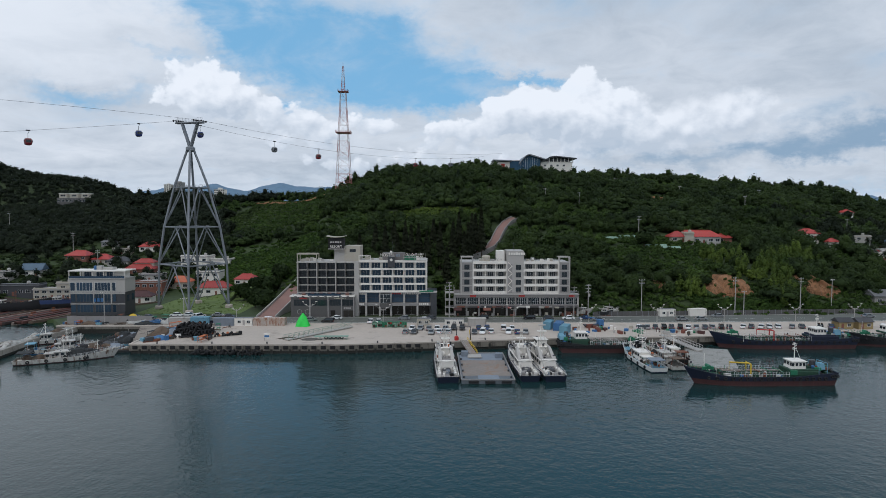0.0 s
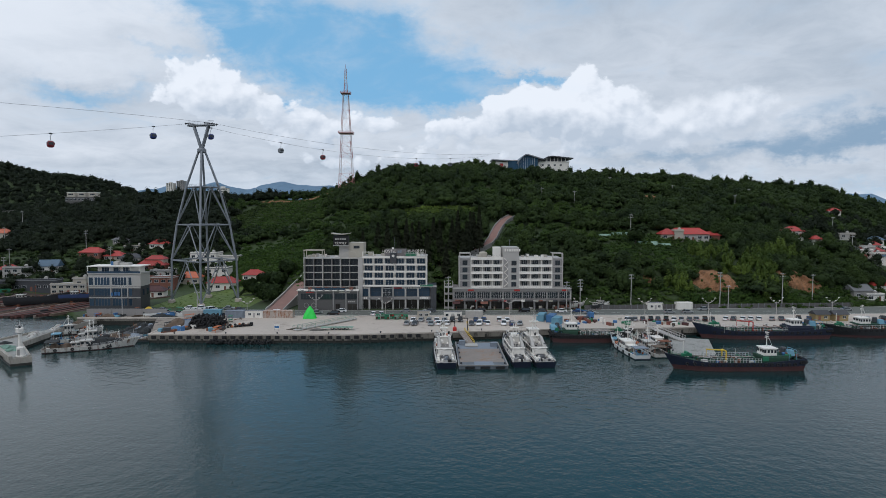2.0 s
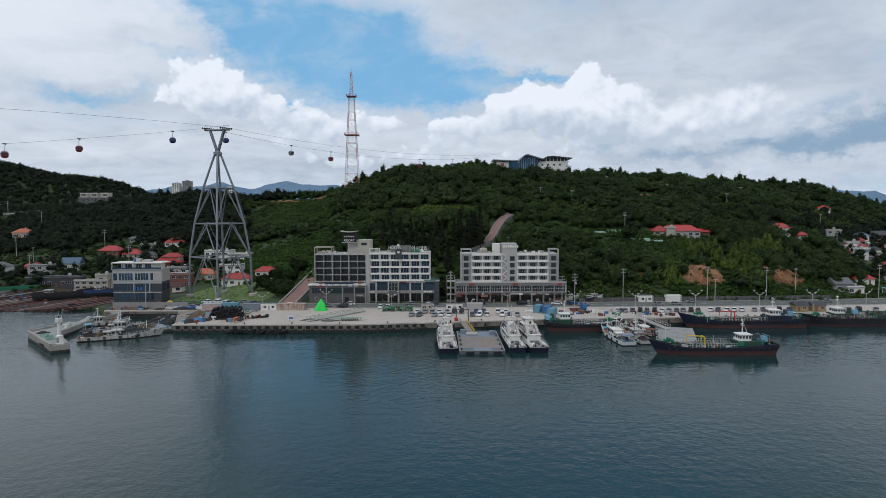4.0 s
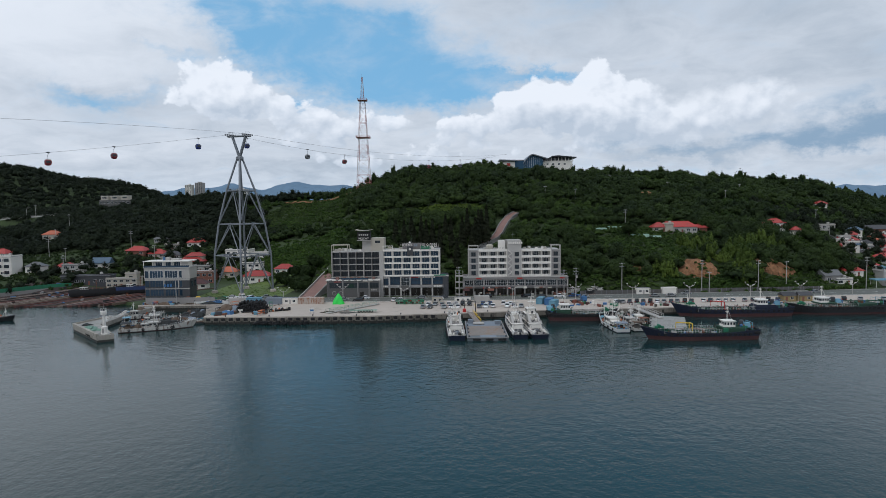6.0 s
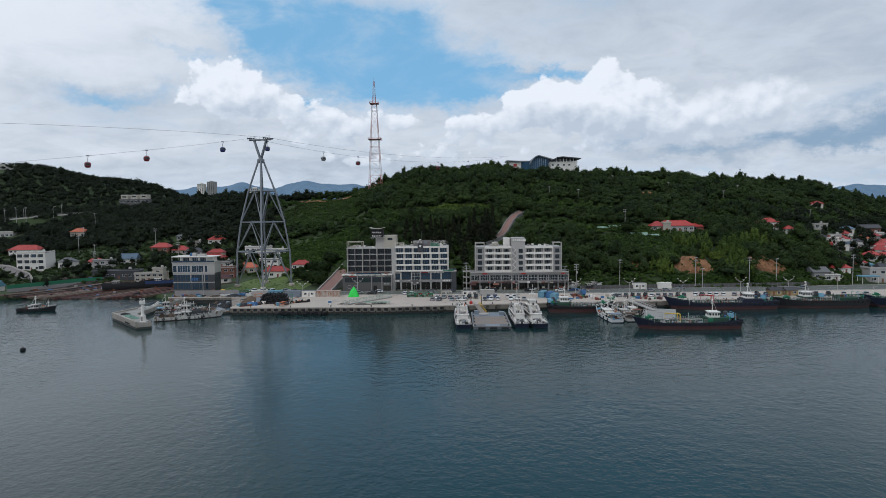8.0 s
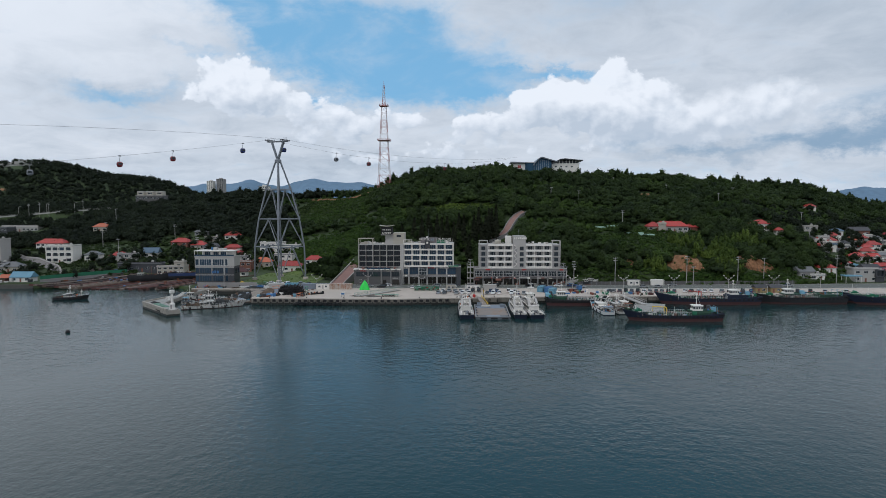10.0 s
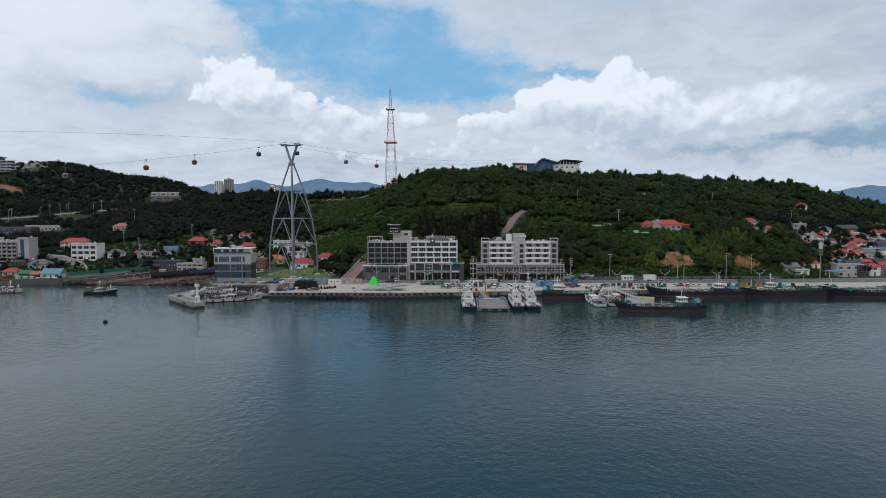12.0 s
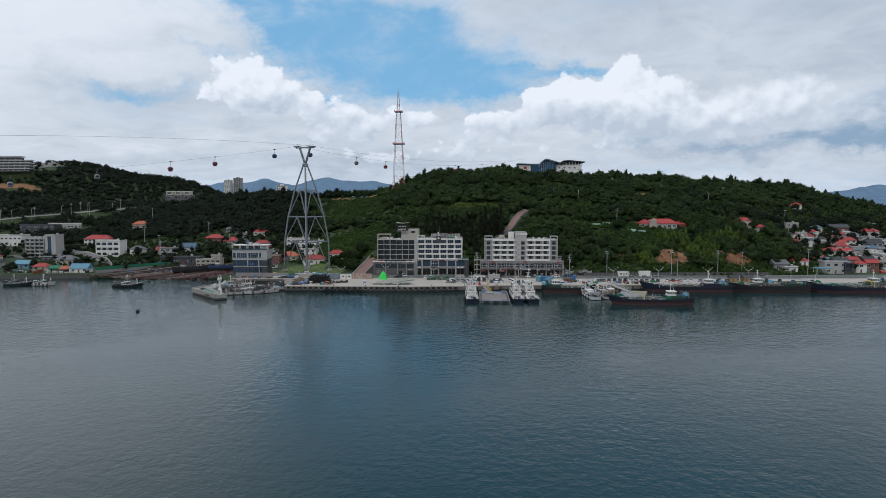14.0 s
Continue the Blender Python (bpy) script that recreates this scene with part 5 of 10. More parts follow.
def build_white_hotel():
    h = thing("hotel", "white and grey six-storey waterfront hotel with shops below", "hotel", (0, 0, GROUND))
    W, z0, p = 43.0, 9.1, 2.95
    top = z0 + 4 * p
    part("wall", Shape().box(0.1, W - 0.1, 1.55, 14, 7.9, top + 0.2), "lightgrey", h, "grey painted outer walls")
    part("roof", Shape().box(0, W, 1.2, 14.2, top + 0.2, top + 0.45), "lightgrey", h)
    b1 = [4.9, 9.6, 13.7, 17.9]
    b2 = [24.9, 29.5, 34.1, 38.4]
    for b in (b1, b2):
        balcony_block(h, b, z0, 4, p, 0.0, 14, "lightgrey", "white", "glass", win_h=2.3, top=0.9, band_h=0.85, share=0.56)
    win = window_meshes(2.0, 1.9, 2, "glass", "darkframe")
    for a, b in ((0.0, 4.7), (38.6, W)):
        s = Shape().box(a + 0.3, b - 0.3, 0.15, 1.5, z0 - 0.2, top + 0.2)
        part("corner_bay", s, "grey", h)
        for x in (a, b - 0.35):
            part("pilaster", Shape().box(x, x + 0.38, -0.15, 1.6, z0 - 0.3, top + 2.7), "lightgrey", h)
        part("roof_frame", Shape().box(a, b, -0.1, 0.3, top + 2.35, top + 2.72).box(a, b, 4.2, 4.5, top + 2.35, top + 2.72), "lightgrey", h)
        for f in range(4):
            window(h, win, (a + b) / 2, 0.08, z0 + 0.55 + f * p)
            part("sill_band", Shape().box(a + 0.4, b - 0.4, 0.05, 0.2, z0 + f * p - 0.15, z0 + f * p + 0.3), "lightgrey", h)
    # stair core with its diagonal flights
    core = Shape().box(18.1, 24.7, -0.35, 9, 8.2, top + 5.0)
    part("stair_tower", core, "lightgrey", h, "pale grey stair tower")
    recess = Shape().box(18.5, 20.2, -0.40, -0.3, 9.4, top - 0.2)
    part("stair_recess", recess, "grey", h)
    st = Shape()
    for f in range(8):
        za = 9.4 + f * p / 2
        xa, xb = (18.5, 20.2) if f % 2 == 0 else (20.2, 18.5)
        st.add([(xa, -0.5, za), (xb, -0.5, za + p / 2), (xb, -0.5, za + p / 2 + 0.35), (xa, -0.5, za + 0.35),
                (xa, -0.38, za), (xb, -0.38, za + p / 2), (xb, -0.38, za + p / 2 + 0.35), (xa, -0.38, za + 0.35)],
               [(0, 1, 2, 3), (7, 6, 5, 4), (3, 2, 6, 7), (1, 0, 4, 5)])
    part("stair_flight", st, "white", h)
    for f in range(4):
        window(h, win, 22.6, -0.42, z0 + 0.5 + f * p)
    sign = bars(7, 0.8, 1.15, 0.16, "white", "sign_letters")
    part("sign_letters", sign, None, h, "white rooftop sign letters", (22.0, -0.55, top + 3.3))
    part("penthouse", Shape().rbox(14.3, 17.4, 2.5, 7, top + 0.4, top + 4.9, 0.08), "white", h)
    part("water_tank", Shape().lathe((10.3, 6, top + 0.4), [(1.7, 0), (1.7, 1.9), (1.4, 2.3), (0.3, 2.5)], 14), "cream", h)
    roof_clutter(h, 5.5, 13.5, 3, 8, top + 0.45, 6, 3)
    roof_clutter(h, 25.5, 37, 3, 8, top + 0.45, 7, 4)
    railing(h, [(5, 0.3, top + 0.9), (17.5, 0.3, top + 0.9)], 0.9)
    railing(h, [(25, 0.3, top + 0.9), (38, 0.3, top + 0.9)], 0.9)
    part("antenna", Shape().beam((21, 2, top + 5), (21, 2, top + 8.5), 0.06, 5).beam((20.2, 2, top + 7.6), (21.8, 2, top + 7.6), 0.04, 4), "steel", h)
    # podium
    part("podium", Shape().box(-2.3, 46.3, 0.0, 15, 4.0, 8.6).box(-2.3, 46.3, 1.2, 15, 0, 4.0), "podium", h, "taupe podium of two shop floors")
    part("podium_roof", Shape().box(-2.6, 46.6, -0.9, 2.4, 8.55, 8.85), "lightgrey", h)
    part("fascia", Shape().box(-2.4, 46.4, -0.55, 0.05, 7.6, 8.6), "grey", h)
    part("canopy", Shape().box(-2.4, 46.4, -1.0, 0.3, 3.55, 4.35), "podium", h)
    railing(h, [(-2.4, -0.7, 8.85), (46.4, -0.7, 8.85)], 1.0, 1.8, "lightgrey", 0.04)
    xs = [-2.3, 2.3, 7.2, 13.0, 18.2, 21.6, 26.3, 31.3, 36.5, 41.3, 46.3]
    cols = ["brick", "taupe", "darkgrey", "redhull", "darkgrey", "lightgrey", "taupe", "grey", "darkgrey", "taupe"]
    for i, (a, b) in enumerate(zip(xs, xs[1:])):
        w = b - a - 0.6
        c = (a + b) / 2
        window(h, window_meshes(w, 2.5, max(3, round(w / 0.8)), "glass", "frame", 2), c, -0.04, 4.75)
        window(h, window_meshes(w, 2.9, max(2, round(w / 1.6)), "shop", "darkframe"), c, 1.1, 0.25)
        part("shop_sign", Shape().rbox(c - w * 0.42, c + w * 0.42, -1.12, -0.98, 3.65, 4.25, 0.03), cols[i], h)
        if i in (1, 5, 9):
            part("upper_sign", Shape().rbox(c - 1.2, c + 1.2, -0.68, -0.53, 7.8, 8.45, 0.03), "redpaint", h)
        part("pillar", Shape().box(a - 0.3, a + 0.3, -0.35, 1.3, 0, 8.0), "grey", h)
    part("pillar", Shape().box(46.0, 46.6, -0.35, 1.3, 0, 8.0), "lightgrey", h)
    rng = random.Random(31)
    for i in range(30):
        x = rng.uniform(-2, 46)
        part("shop_display", Shape().rbox(x, x + rng.uniform(0.4, 1.5), 0.2, 0.8, 0.0, rng.uniform(0.5, 2.0), 0.04), rng.choice(["brick", "redhull", "white", "cream", "brick", "lightgrey", "darkgrey", "lightgrey"]), h)
    for i in range(14):
        x = rng.uniform(-2, 45)
        part("small_sign", Shape().rbox(x, x + rng.uniform(0.5, 1.6), -1.15, -1.05, rng.uniform(3.2, 3.7), rng.uniform(3.9, 4.3), 0.02), rng.choice(["white", "brick", "cream", "redpaint", "darkgrey", "lightgrey"]), h)
    for x, m in ((-1.2, "redhull"), (10.3, "brick")):
        part("awning", Shape().side([(-2.2, 2.7), (-0.9, 3.5), (-0.9, 3.35), (-2.2, 2.55)], x - 1.5, x + 1.5), m, h)
    s = Shape()
    for k in range(4):
        s.box(-6.2, -2.6, 1 + k * 0.1, 6, 0.2 + k * 2.9, 0.45 + k * 2.9)
    for x in (-6.1, -4.3, -2.6):
        s.beam((x, 1, 0), (x, 1, 11.5), 0.12, 4)
        s.beam((x, 6, 0), (x, 6, 11.5), 0.12, 4)
    part("outside_stair", s, "lightgrey", h, "steel outside stair")


def build_hostel():
    h = thing("hotel", "white six-storey hostel with blue balcony glass above a glazed podium", "hotel", (-40.3, 0, GROUND))
    W, z0, p = 27.0, 9.7, 2.95
    top = z0 + 4 * p
    part("wall", Shape().box(0.1, W - 0.1, 1.55, 14, 9.0, top + 0.2), "white", h, "white painted outer walls")
    part("roof", Shape().box(0, W, 1.2, 14.2, top + 0.2, top + 0.45), "lightgrey", h)
    bays = [0.3 + i * 4.4 for i in range(7)]
    balcony_block(h, bays, z0, 4, p, 0.0, 14, "white", "white", "blueglass", win_h=2.4, top=0.7)
    frame_low = Shape()
    for x in (0.3, 4.7):
        frame_low.box(x - 0.15, x + 0.15, 0, 0.3, top, top + 2.4)
    frame_low.box(0.1, 4.9, 0, 0.3, top + 2.2, top + 2.5)
    part("roof_frame", frame_low, "white", h)
    part("tower", Shape().box(11.6, 14.3, -0.45, 4, top - 2.2, top + 2.1), "darkgrey", h)
    part("clock", Shape().beam((12.95, -0.46, top + 0.8), (12.95, -0.6, top + 0.8), 0.55, 16), "white", h)
    part("roof_screen", Shape().box(9.2, 18, 3, 3.3, top + 0.4, top + 3.4).box(9.2, 18, 6, 9, top + 0.4, top + 3.2), "podium", h)
    part("antenna_dome", Shape().lathe((12.6, 3.6, top + 3.2), [(0.5, 0), (0.55, 0.4), (0.35, 0.8), (0.05, 0.95)], 10), "white", h, smooth=True)
    part("antenna", Shape().beam((13.3, 4, top + 3), (13.3, 4, top + 8), 0.05, 4), "steel", h)
    part("lettering", text_shape("HOSTEL", 1.25, "white", squeeze=0.95), None, h, "white rooftop letters", (11.4, -0.62, top + 2.2))
    part("plain_letters", bars(2, 0.85, 1.2, 0.15, "bluedeck"), None, h, "", (15.8, -0.6, top + 2.05))
    part("lettering", text_shape("여수맛집", 1.45, "white", squeeze=1.0), None, h, "white rooftop letters", (22.1, -0.5, top + 1.95))
    sc = Shape()
    for x in np.arange(17.8, 26.4, 2.1):
        sc.box(x, x + 0.12, -0.1, 0.1, top + 0.5, top + 3.2)
    sc.box(17.6, 26.6, -0.1, 0.08, top + 1.6, top + 1.75).box(17.6, 26.6, -0.1, 0.08, top + 0.6, top + 0.7)
    part("sign_rack", sc, "lightgrey", h)
    part("green_screen", Shape().box(18, 22.5, 2.4, 2.6, top + 0.4, top + 2.0), "greenpaint", h)
    roof_clutter(h, 1, 9, 2.5, 8, top + 0.45, 7, 9)
    roof_clutter(h, 19, 25, 4, 9, top + 0.45, 4, 10)
    railing(h, [(5, 0.2, top + 0.6), (11.5, 0.2, top + 0.6)], 0.9)
    # glazed podium, wider than the rooms
    part("podium", Shape().box(-2.2, 30.6, 0.9, 15, 4.6, 9.4).box(-2.2, 30.6, 2.2, 15, 0, 4.6), "taupe", h, "dark podium with glazed shop floors")
    part("podium_roof", Shape().box(-2.5, 30.9, -0.4, 3, 9.35, 9.65), "lightgrey", h)
    part("band", Shape().box(-2.3, 30.7, -0.15, 1.2, 4.2, 5.3), "grey", h)
    part("end_wall", Shape().box(28.4, 30.8, -0.3, 14, 0, 9.5), "darkgrey", h)
    part("entrance_block", Shape().box(8.6, 12.6, -0.9, 1.2, 3.2, 9.0), "taupe", h)
    xs = [-2.2, 3.0, 8.4, 12.8, 18.0, 23.2, 28.3]
    for i, (a, b) in enumerate(zip(xs, xs[1:])):
        w, c = b - a - 0.5, (a + b) / 2
        if i != 2:
            window(h, window_meshes(w, 3.6, max(2, round(w / 1.7)), "blueglass", "darkframe", 2), c, 0.8, 5.5)
        else:
            window(h, window_meshes(w, 3.4, 3, "glass", "frame", 2), c, -0.98, 5.4)
        window(h, window_meshes(w, 3.6, max(2, round(w / 2)), "shop", "frame"), c, 2.1, 0.2)
        part("pillar", Shape().box(a - 0.35, a + 0.35, -0.1, 1.5, 0, 9.4), "lightgrey", h)
    for c, n, z, m in ((0.6, 6, 8.5, "white"), (15, 5, 8.6, "redpaint"), (18.5, 5, 8.6, "white"), (22.4, 6, 8.6, "white"), (0.4, 5, 4.4, "white"), (25.8, 5, 4.45, "white")):
        part("shop_sign", bars(n, 0.62, 0.85, 0.14, m, "shop_sign"), None, h, "", (c, -0.22 if z < 6 else 0.68, z))
    part("planter", Shape().box(24, 29.5, -0.2, 2.5, 9.65, 10.1), "greenpaint", h)


def build_resort():
    h = thing("hotel", "dark glass resort hotel with white frames and a roof terrace", "hotel", (-64.4, -0.2, GROUND))
    W, z0, p = 23.0, 9.4, 2.95
    top = z0 + 4 * p
    part("wall", Shape().box(0.15, W - 0.15, 2.5, 14, 8.5, top + 0.2), "darkgrey", h, "dark grey outer walls")
    part("roof", Shape().box(0, W, 0.1, 14.2, top, top + 0.25), "lightgrey", h)
    major = [0.3, 7.9, 15.2, 22.7]
    for f in range(5):
        part("floor_slab", Shape().box(0, W, -0.15, 2.55, z0 + f * p - 0.12, z0 + f * p + 0.12), "lightgrey", h)
    for x in major:
        part("pier", Shape().box(x - 0.16, x + 0.16, -0.2, 2.5, z0 - 0.4, top + 0.4), "lightgrey", h)
    for a, b in zip(major, major[1:]):
        part("pier", Shape().box((a + b) / 2 - 0.1, (a + b) / 2 + 0.1, -0.1, 2.5, z0 - 0.4, top), "grey", h)
        for c in ((a * 3 + b) / 4, (a + b * 3) / 4):
            win = window_meshes((b - a) / 2 - 0.4, 2.6, 3, "glass", "darkframe")
            for f in range(4):
                window(h, win, c, 2.42, z0 + 0.16 + f * p)
                railing(h, [(c - 1.5, 0.05, z0 + 0.28 + f * p), (c + 1.5, 0.05, z0 + 0.28 + f * p)], 0.9, 1.5, "darkframe", 0.025)
    # roof terrace with a frame
    fr = Shape()
    for x in (0.3, 7.8):
        for y in (0.1, 5):
            fr.box(x - 0.14, x + 0.14, y, y + 0.28, top, top + 3.4)
    fr.box(0.1, 8, 0.08, 0.38, top + 3.15, top + 3.5).box(0.1, 8, 5, 5.3, top + 3.15, top + 3.5).box(0.1, 0.4, 0.3, 5, top + 3.15, top + 3.45).box(7.7, 8, 0.3, 5, top + 3.15, top + 3.45)
    part("roof_frame", fr, "cream", h)
    part("parasol_frame", Shape().path([(16, 1, top + 0.3), (17.3, 1, top + 2.4), (20.8, 1, top + 2.9), (22.4, 1, top + 0.3)], 0.1, 5), "cream", h)
    railing(h, [(0.3, 0.0, top + 0.25), (22.7, 0.0, top + 0.25)], 1.0, 1.2, "lightgrey", 0.03)
    roof_clutter(h, 1, 15, 1.5, 7, top + 0.25, 12, 21)
    part("stair_house", Shape().box(18.3, 24.5, 3, 12, top, top + 6.3), "cream", h, "cream stair house on the roof")
    window(h, window_meshes(2.4, 1.1, 2, "glass", "darkframe"), 21.6, 2.95, top + 4.0)
    part("sign_base", Shape().box(14.3, 18.3, 3.2, 8, top, top + 5.0), "lightgrey", h)
    part("sign_box", Shape().rbox(12.2, 18.2, 1.8, 6, top + 5.4, top + 9.4, 0.05), "black", h, "black rooftop sign box")
    part("sign_slab", Shape().box(12.0, 18.6, 1.6, 6.4, top + 5.1, top + 5.4), "lightgrey", h)
    curve = [(11.4 + i * 0.75, top + 9.75 + 0.45 * ((i - 5) / 5.0) ** 2) for i in range(11)]
    part("sign_roof", Shape().front(curve + [(x, z + 0.28) for x, z in reversed(curve)], 1.2, 6.4), "cream", h, "curved cream sign roof")
    part("lettering", text_shape("RESORT", 0.95, "white", squeeze=1.05), None, h, "white letters", (15.2, 1.72, top + 5.75))
    part("script_sign", bars(5, 0.7, 0.8, 0.25, "lightgrey", "script_sign"), None, h, "", (15.3, 1.74, top + 7.6))
    # podium with a terrace
    part("podium", Shape().box(-1.8, 22.8, -2.6, 14, 0, 8.0), "taupe", h, "taupe stone podium")
    part("terrace_slab", Shape().box(-2.2, 23.0, -3.0, 1.5, 8.0, 8.5), "white", h)
    for i in range(8):
        part("vent_slot", Shape().box(-0.4 + i * 2.9, 0.7 + i * 2.9, -3.04, -2.98, 8.12, 8.36), "darkgrey", h)
    part("glass_balustrade", Shape().box(5, 17.6, -2.9, -2.84, 8.5, 9.4), "blueglass", h)
    railing(h, [(-2, -2.85, 8.5), (4.8, -2.85, 8.5)], 0.9)
    railing(h, [(17.8, -2.85, 8.5), (22.8, -2.85, 8.5)], 0.9)
    for i in range(6):
        part("terrace_seat", Shape().rbox(2.2 + i * 3.4, 3.6 + i * 3.4, -1.8, -0.6, 8.5, 9.5, 0.1), "brick", h)
    for a, b in ((-0.6, 5.4), (6.0, 12.4), (13.2, 17.6), (18.2, 22.4)):
        window(h, window_meshes(b - a, 2.4, max(3, round((b - a) / 1.2)), "glass", "darkframe"), (a + b) / 2, -2.66, 4.6)
        part("pilaster", Shape().box(b + 0.05, b + 0.5, -2.85, -2.55, 0, 8.0), "grey", h)
    for a, b in ((13.6, 15.4), (18.6, 22.4)):
        window(h, window_meshes(b - a, 2.6, 2, "shop", "darkframe"), (a + b) / 2, -2.66, 0.2)
    part("wall_sign", bars(6, 0.42, 0.45, 0.1, "redpaint", "wall_sign"), None, h, "", (3.2, -2.68, 7.3))
    part("wall_sign", bars(9, 0.42, 0.45, 0.08, "cream", "wall_sign"), None, h, "", (17.4, -2.68, 7.3))
    part("wall_sign", bars(4, 0.6, 0.6, 0.12, "lightgrey", "wall_sign"), None, h, "", (20.2, -2.68, 3.4))
    for x in (1.6, 4.6):
        part("emblem", Shape().torus((x, -2.68, 2.2), 0.9, 0.07, "y", 14, 4), "lightgrey", h)
    part("service_tower", Shape().box(22.6, 24.3, -0.3, 12, 0, top + 0.4), "lightgrey", h, "pale service shaft between the hotels")


def build_grey_block():
    """The dark four-storey office by the boat yard."""
    h = thing("office_building", "dark grey office building with a pale upper floor and roof canopy", "building", (-153.3, 0.5, 3.0))
    W = 21.6
    part("wall", Shape().box(0.2, W - 0.2, 0, 8, 0, 9.3), "darkgrey", h, "dark grey lower walls")
    part("upper_wall", Shape().box(0, W, -0.15, 8.1, 9.3, 14.4), "lightgrey", h, "pale grey upper storey")
    part("terrace_floor", Shape().box(-0.2, W + 0.2, -0.4, 8.2, 14.4, 14.75), "lightgrey", h)
    part("penthouse", Shape().box(3.5, W - 1.5, 2.2, 7, 14.75, 17.4), "white", h)
    part("roof", Shape().box(-0.3, W + 0.3, -0.5, 8.3, 17.4, 17.75), "white", h, "thin white roof canopy")
    post = Shape().box(-0.12, 0.12, -0.12, 0.12, 0, 2.7).mesh("post", "white")
    for x in (0, 4.4, 9, 13.4, 17.5, W):
        part("post", post, None, h, "", (x, -0.2, 14.72))
    part("balustrade", Shape().box(0, W, -0.36, -0.3, 14.75, 15.6), "blueglass", h)
    for x in (6.2, 11, 15):
        window(h, window_meshes(3.2, 2.0, 3, "blueglass", "frame"), x, 2.15, 15.0)
    groups = ((0.3, 2.2, 1), (2.7, 9.0, 5), (9.9, 15.9, 5), (16.6, 18.0, 1))
    for a, b, n in groups:
        w = window_meshes(b - a, 3.3, n, "blueglass", "frame", 1, 0.1)
        window(h, w, (a + b) / 2, -0.2, 9.8)
        for z in (1.2, 5.4):
            window(h, window_meshes(b - a, 3.1, n, "blueglass", "taupe", 1, 0.1), (a + b) / 2, -0.06, z)
    for x in (9.3, 16.2):
        part("pilaster", Shape().box(x - 0.2, x + 0.2, -0.25, 0.1, 4.6, 9.3), "lightgrey", h)
    part("sill_line", Shape().box(0.1, W - 0.1, -0.12, 0.05, 4.4, 4.75).box(0.1, W - 0.1, -0.14, 0.05, 8.5, 9.2), "lightgrey", h)
    part("sign", bars(3, 1.15, 1.5, 0.2, "bluepaint", "sign"), None, h, "blue wall sign", (11.4, -0.3, 5.5))
    for i in range(2):
        window(h, window_meshes(1.6, 2.6, 2, "blueglass", "frame"), W - 0.12, 2.5 + i * 3.6, 9.9, radians(90))
        window(h, window_meshes(1.6, 2.6, 2, "blueglass", "darkframe"), W - 0.14, 2.5 + i * 3.6, 5.4, radians(90))
    part("roof_box", Shape().rbox(9, 11, 3, 5, 17.75, 19.3, 0.06).rbox(11.5, 15.5, 3, 6, 17.75, 18.7, 0.06), "lightgrey", h)
    part("tank", Shape().lathe((8, 4, 17.75), [(0.6, 0), (0.6, 1.3), (0.2, 1.6)], 10), "bluepaint", h)


build_white_hotel()
build_hostel()
build_resort()
build_grey_block()


# ---- ropeway, mast and hilltop ----
TOWER = Vector((-113.0, 20.5, 3.4))
LEFT, RIGHT = Vector((-0.655, -0.756, 0)), Vector((0.633, 0.774, 0))


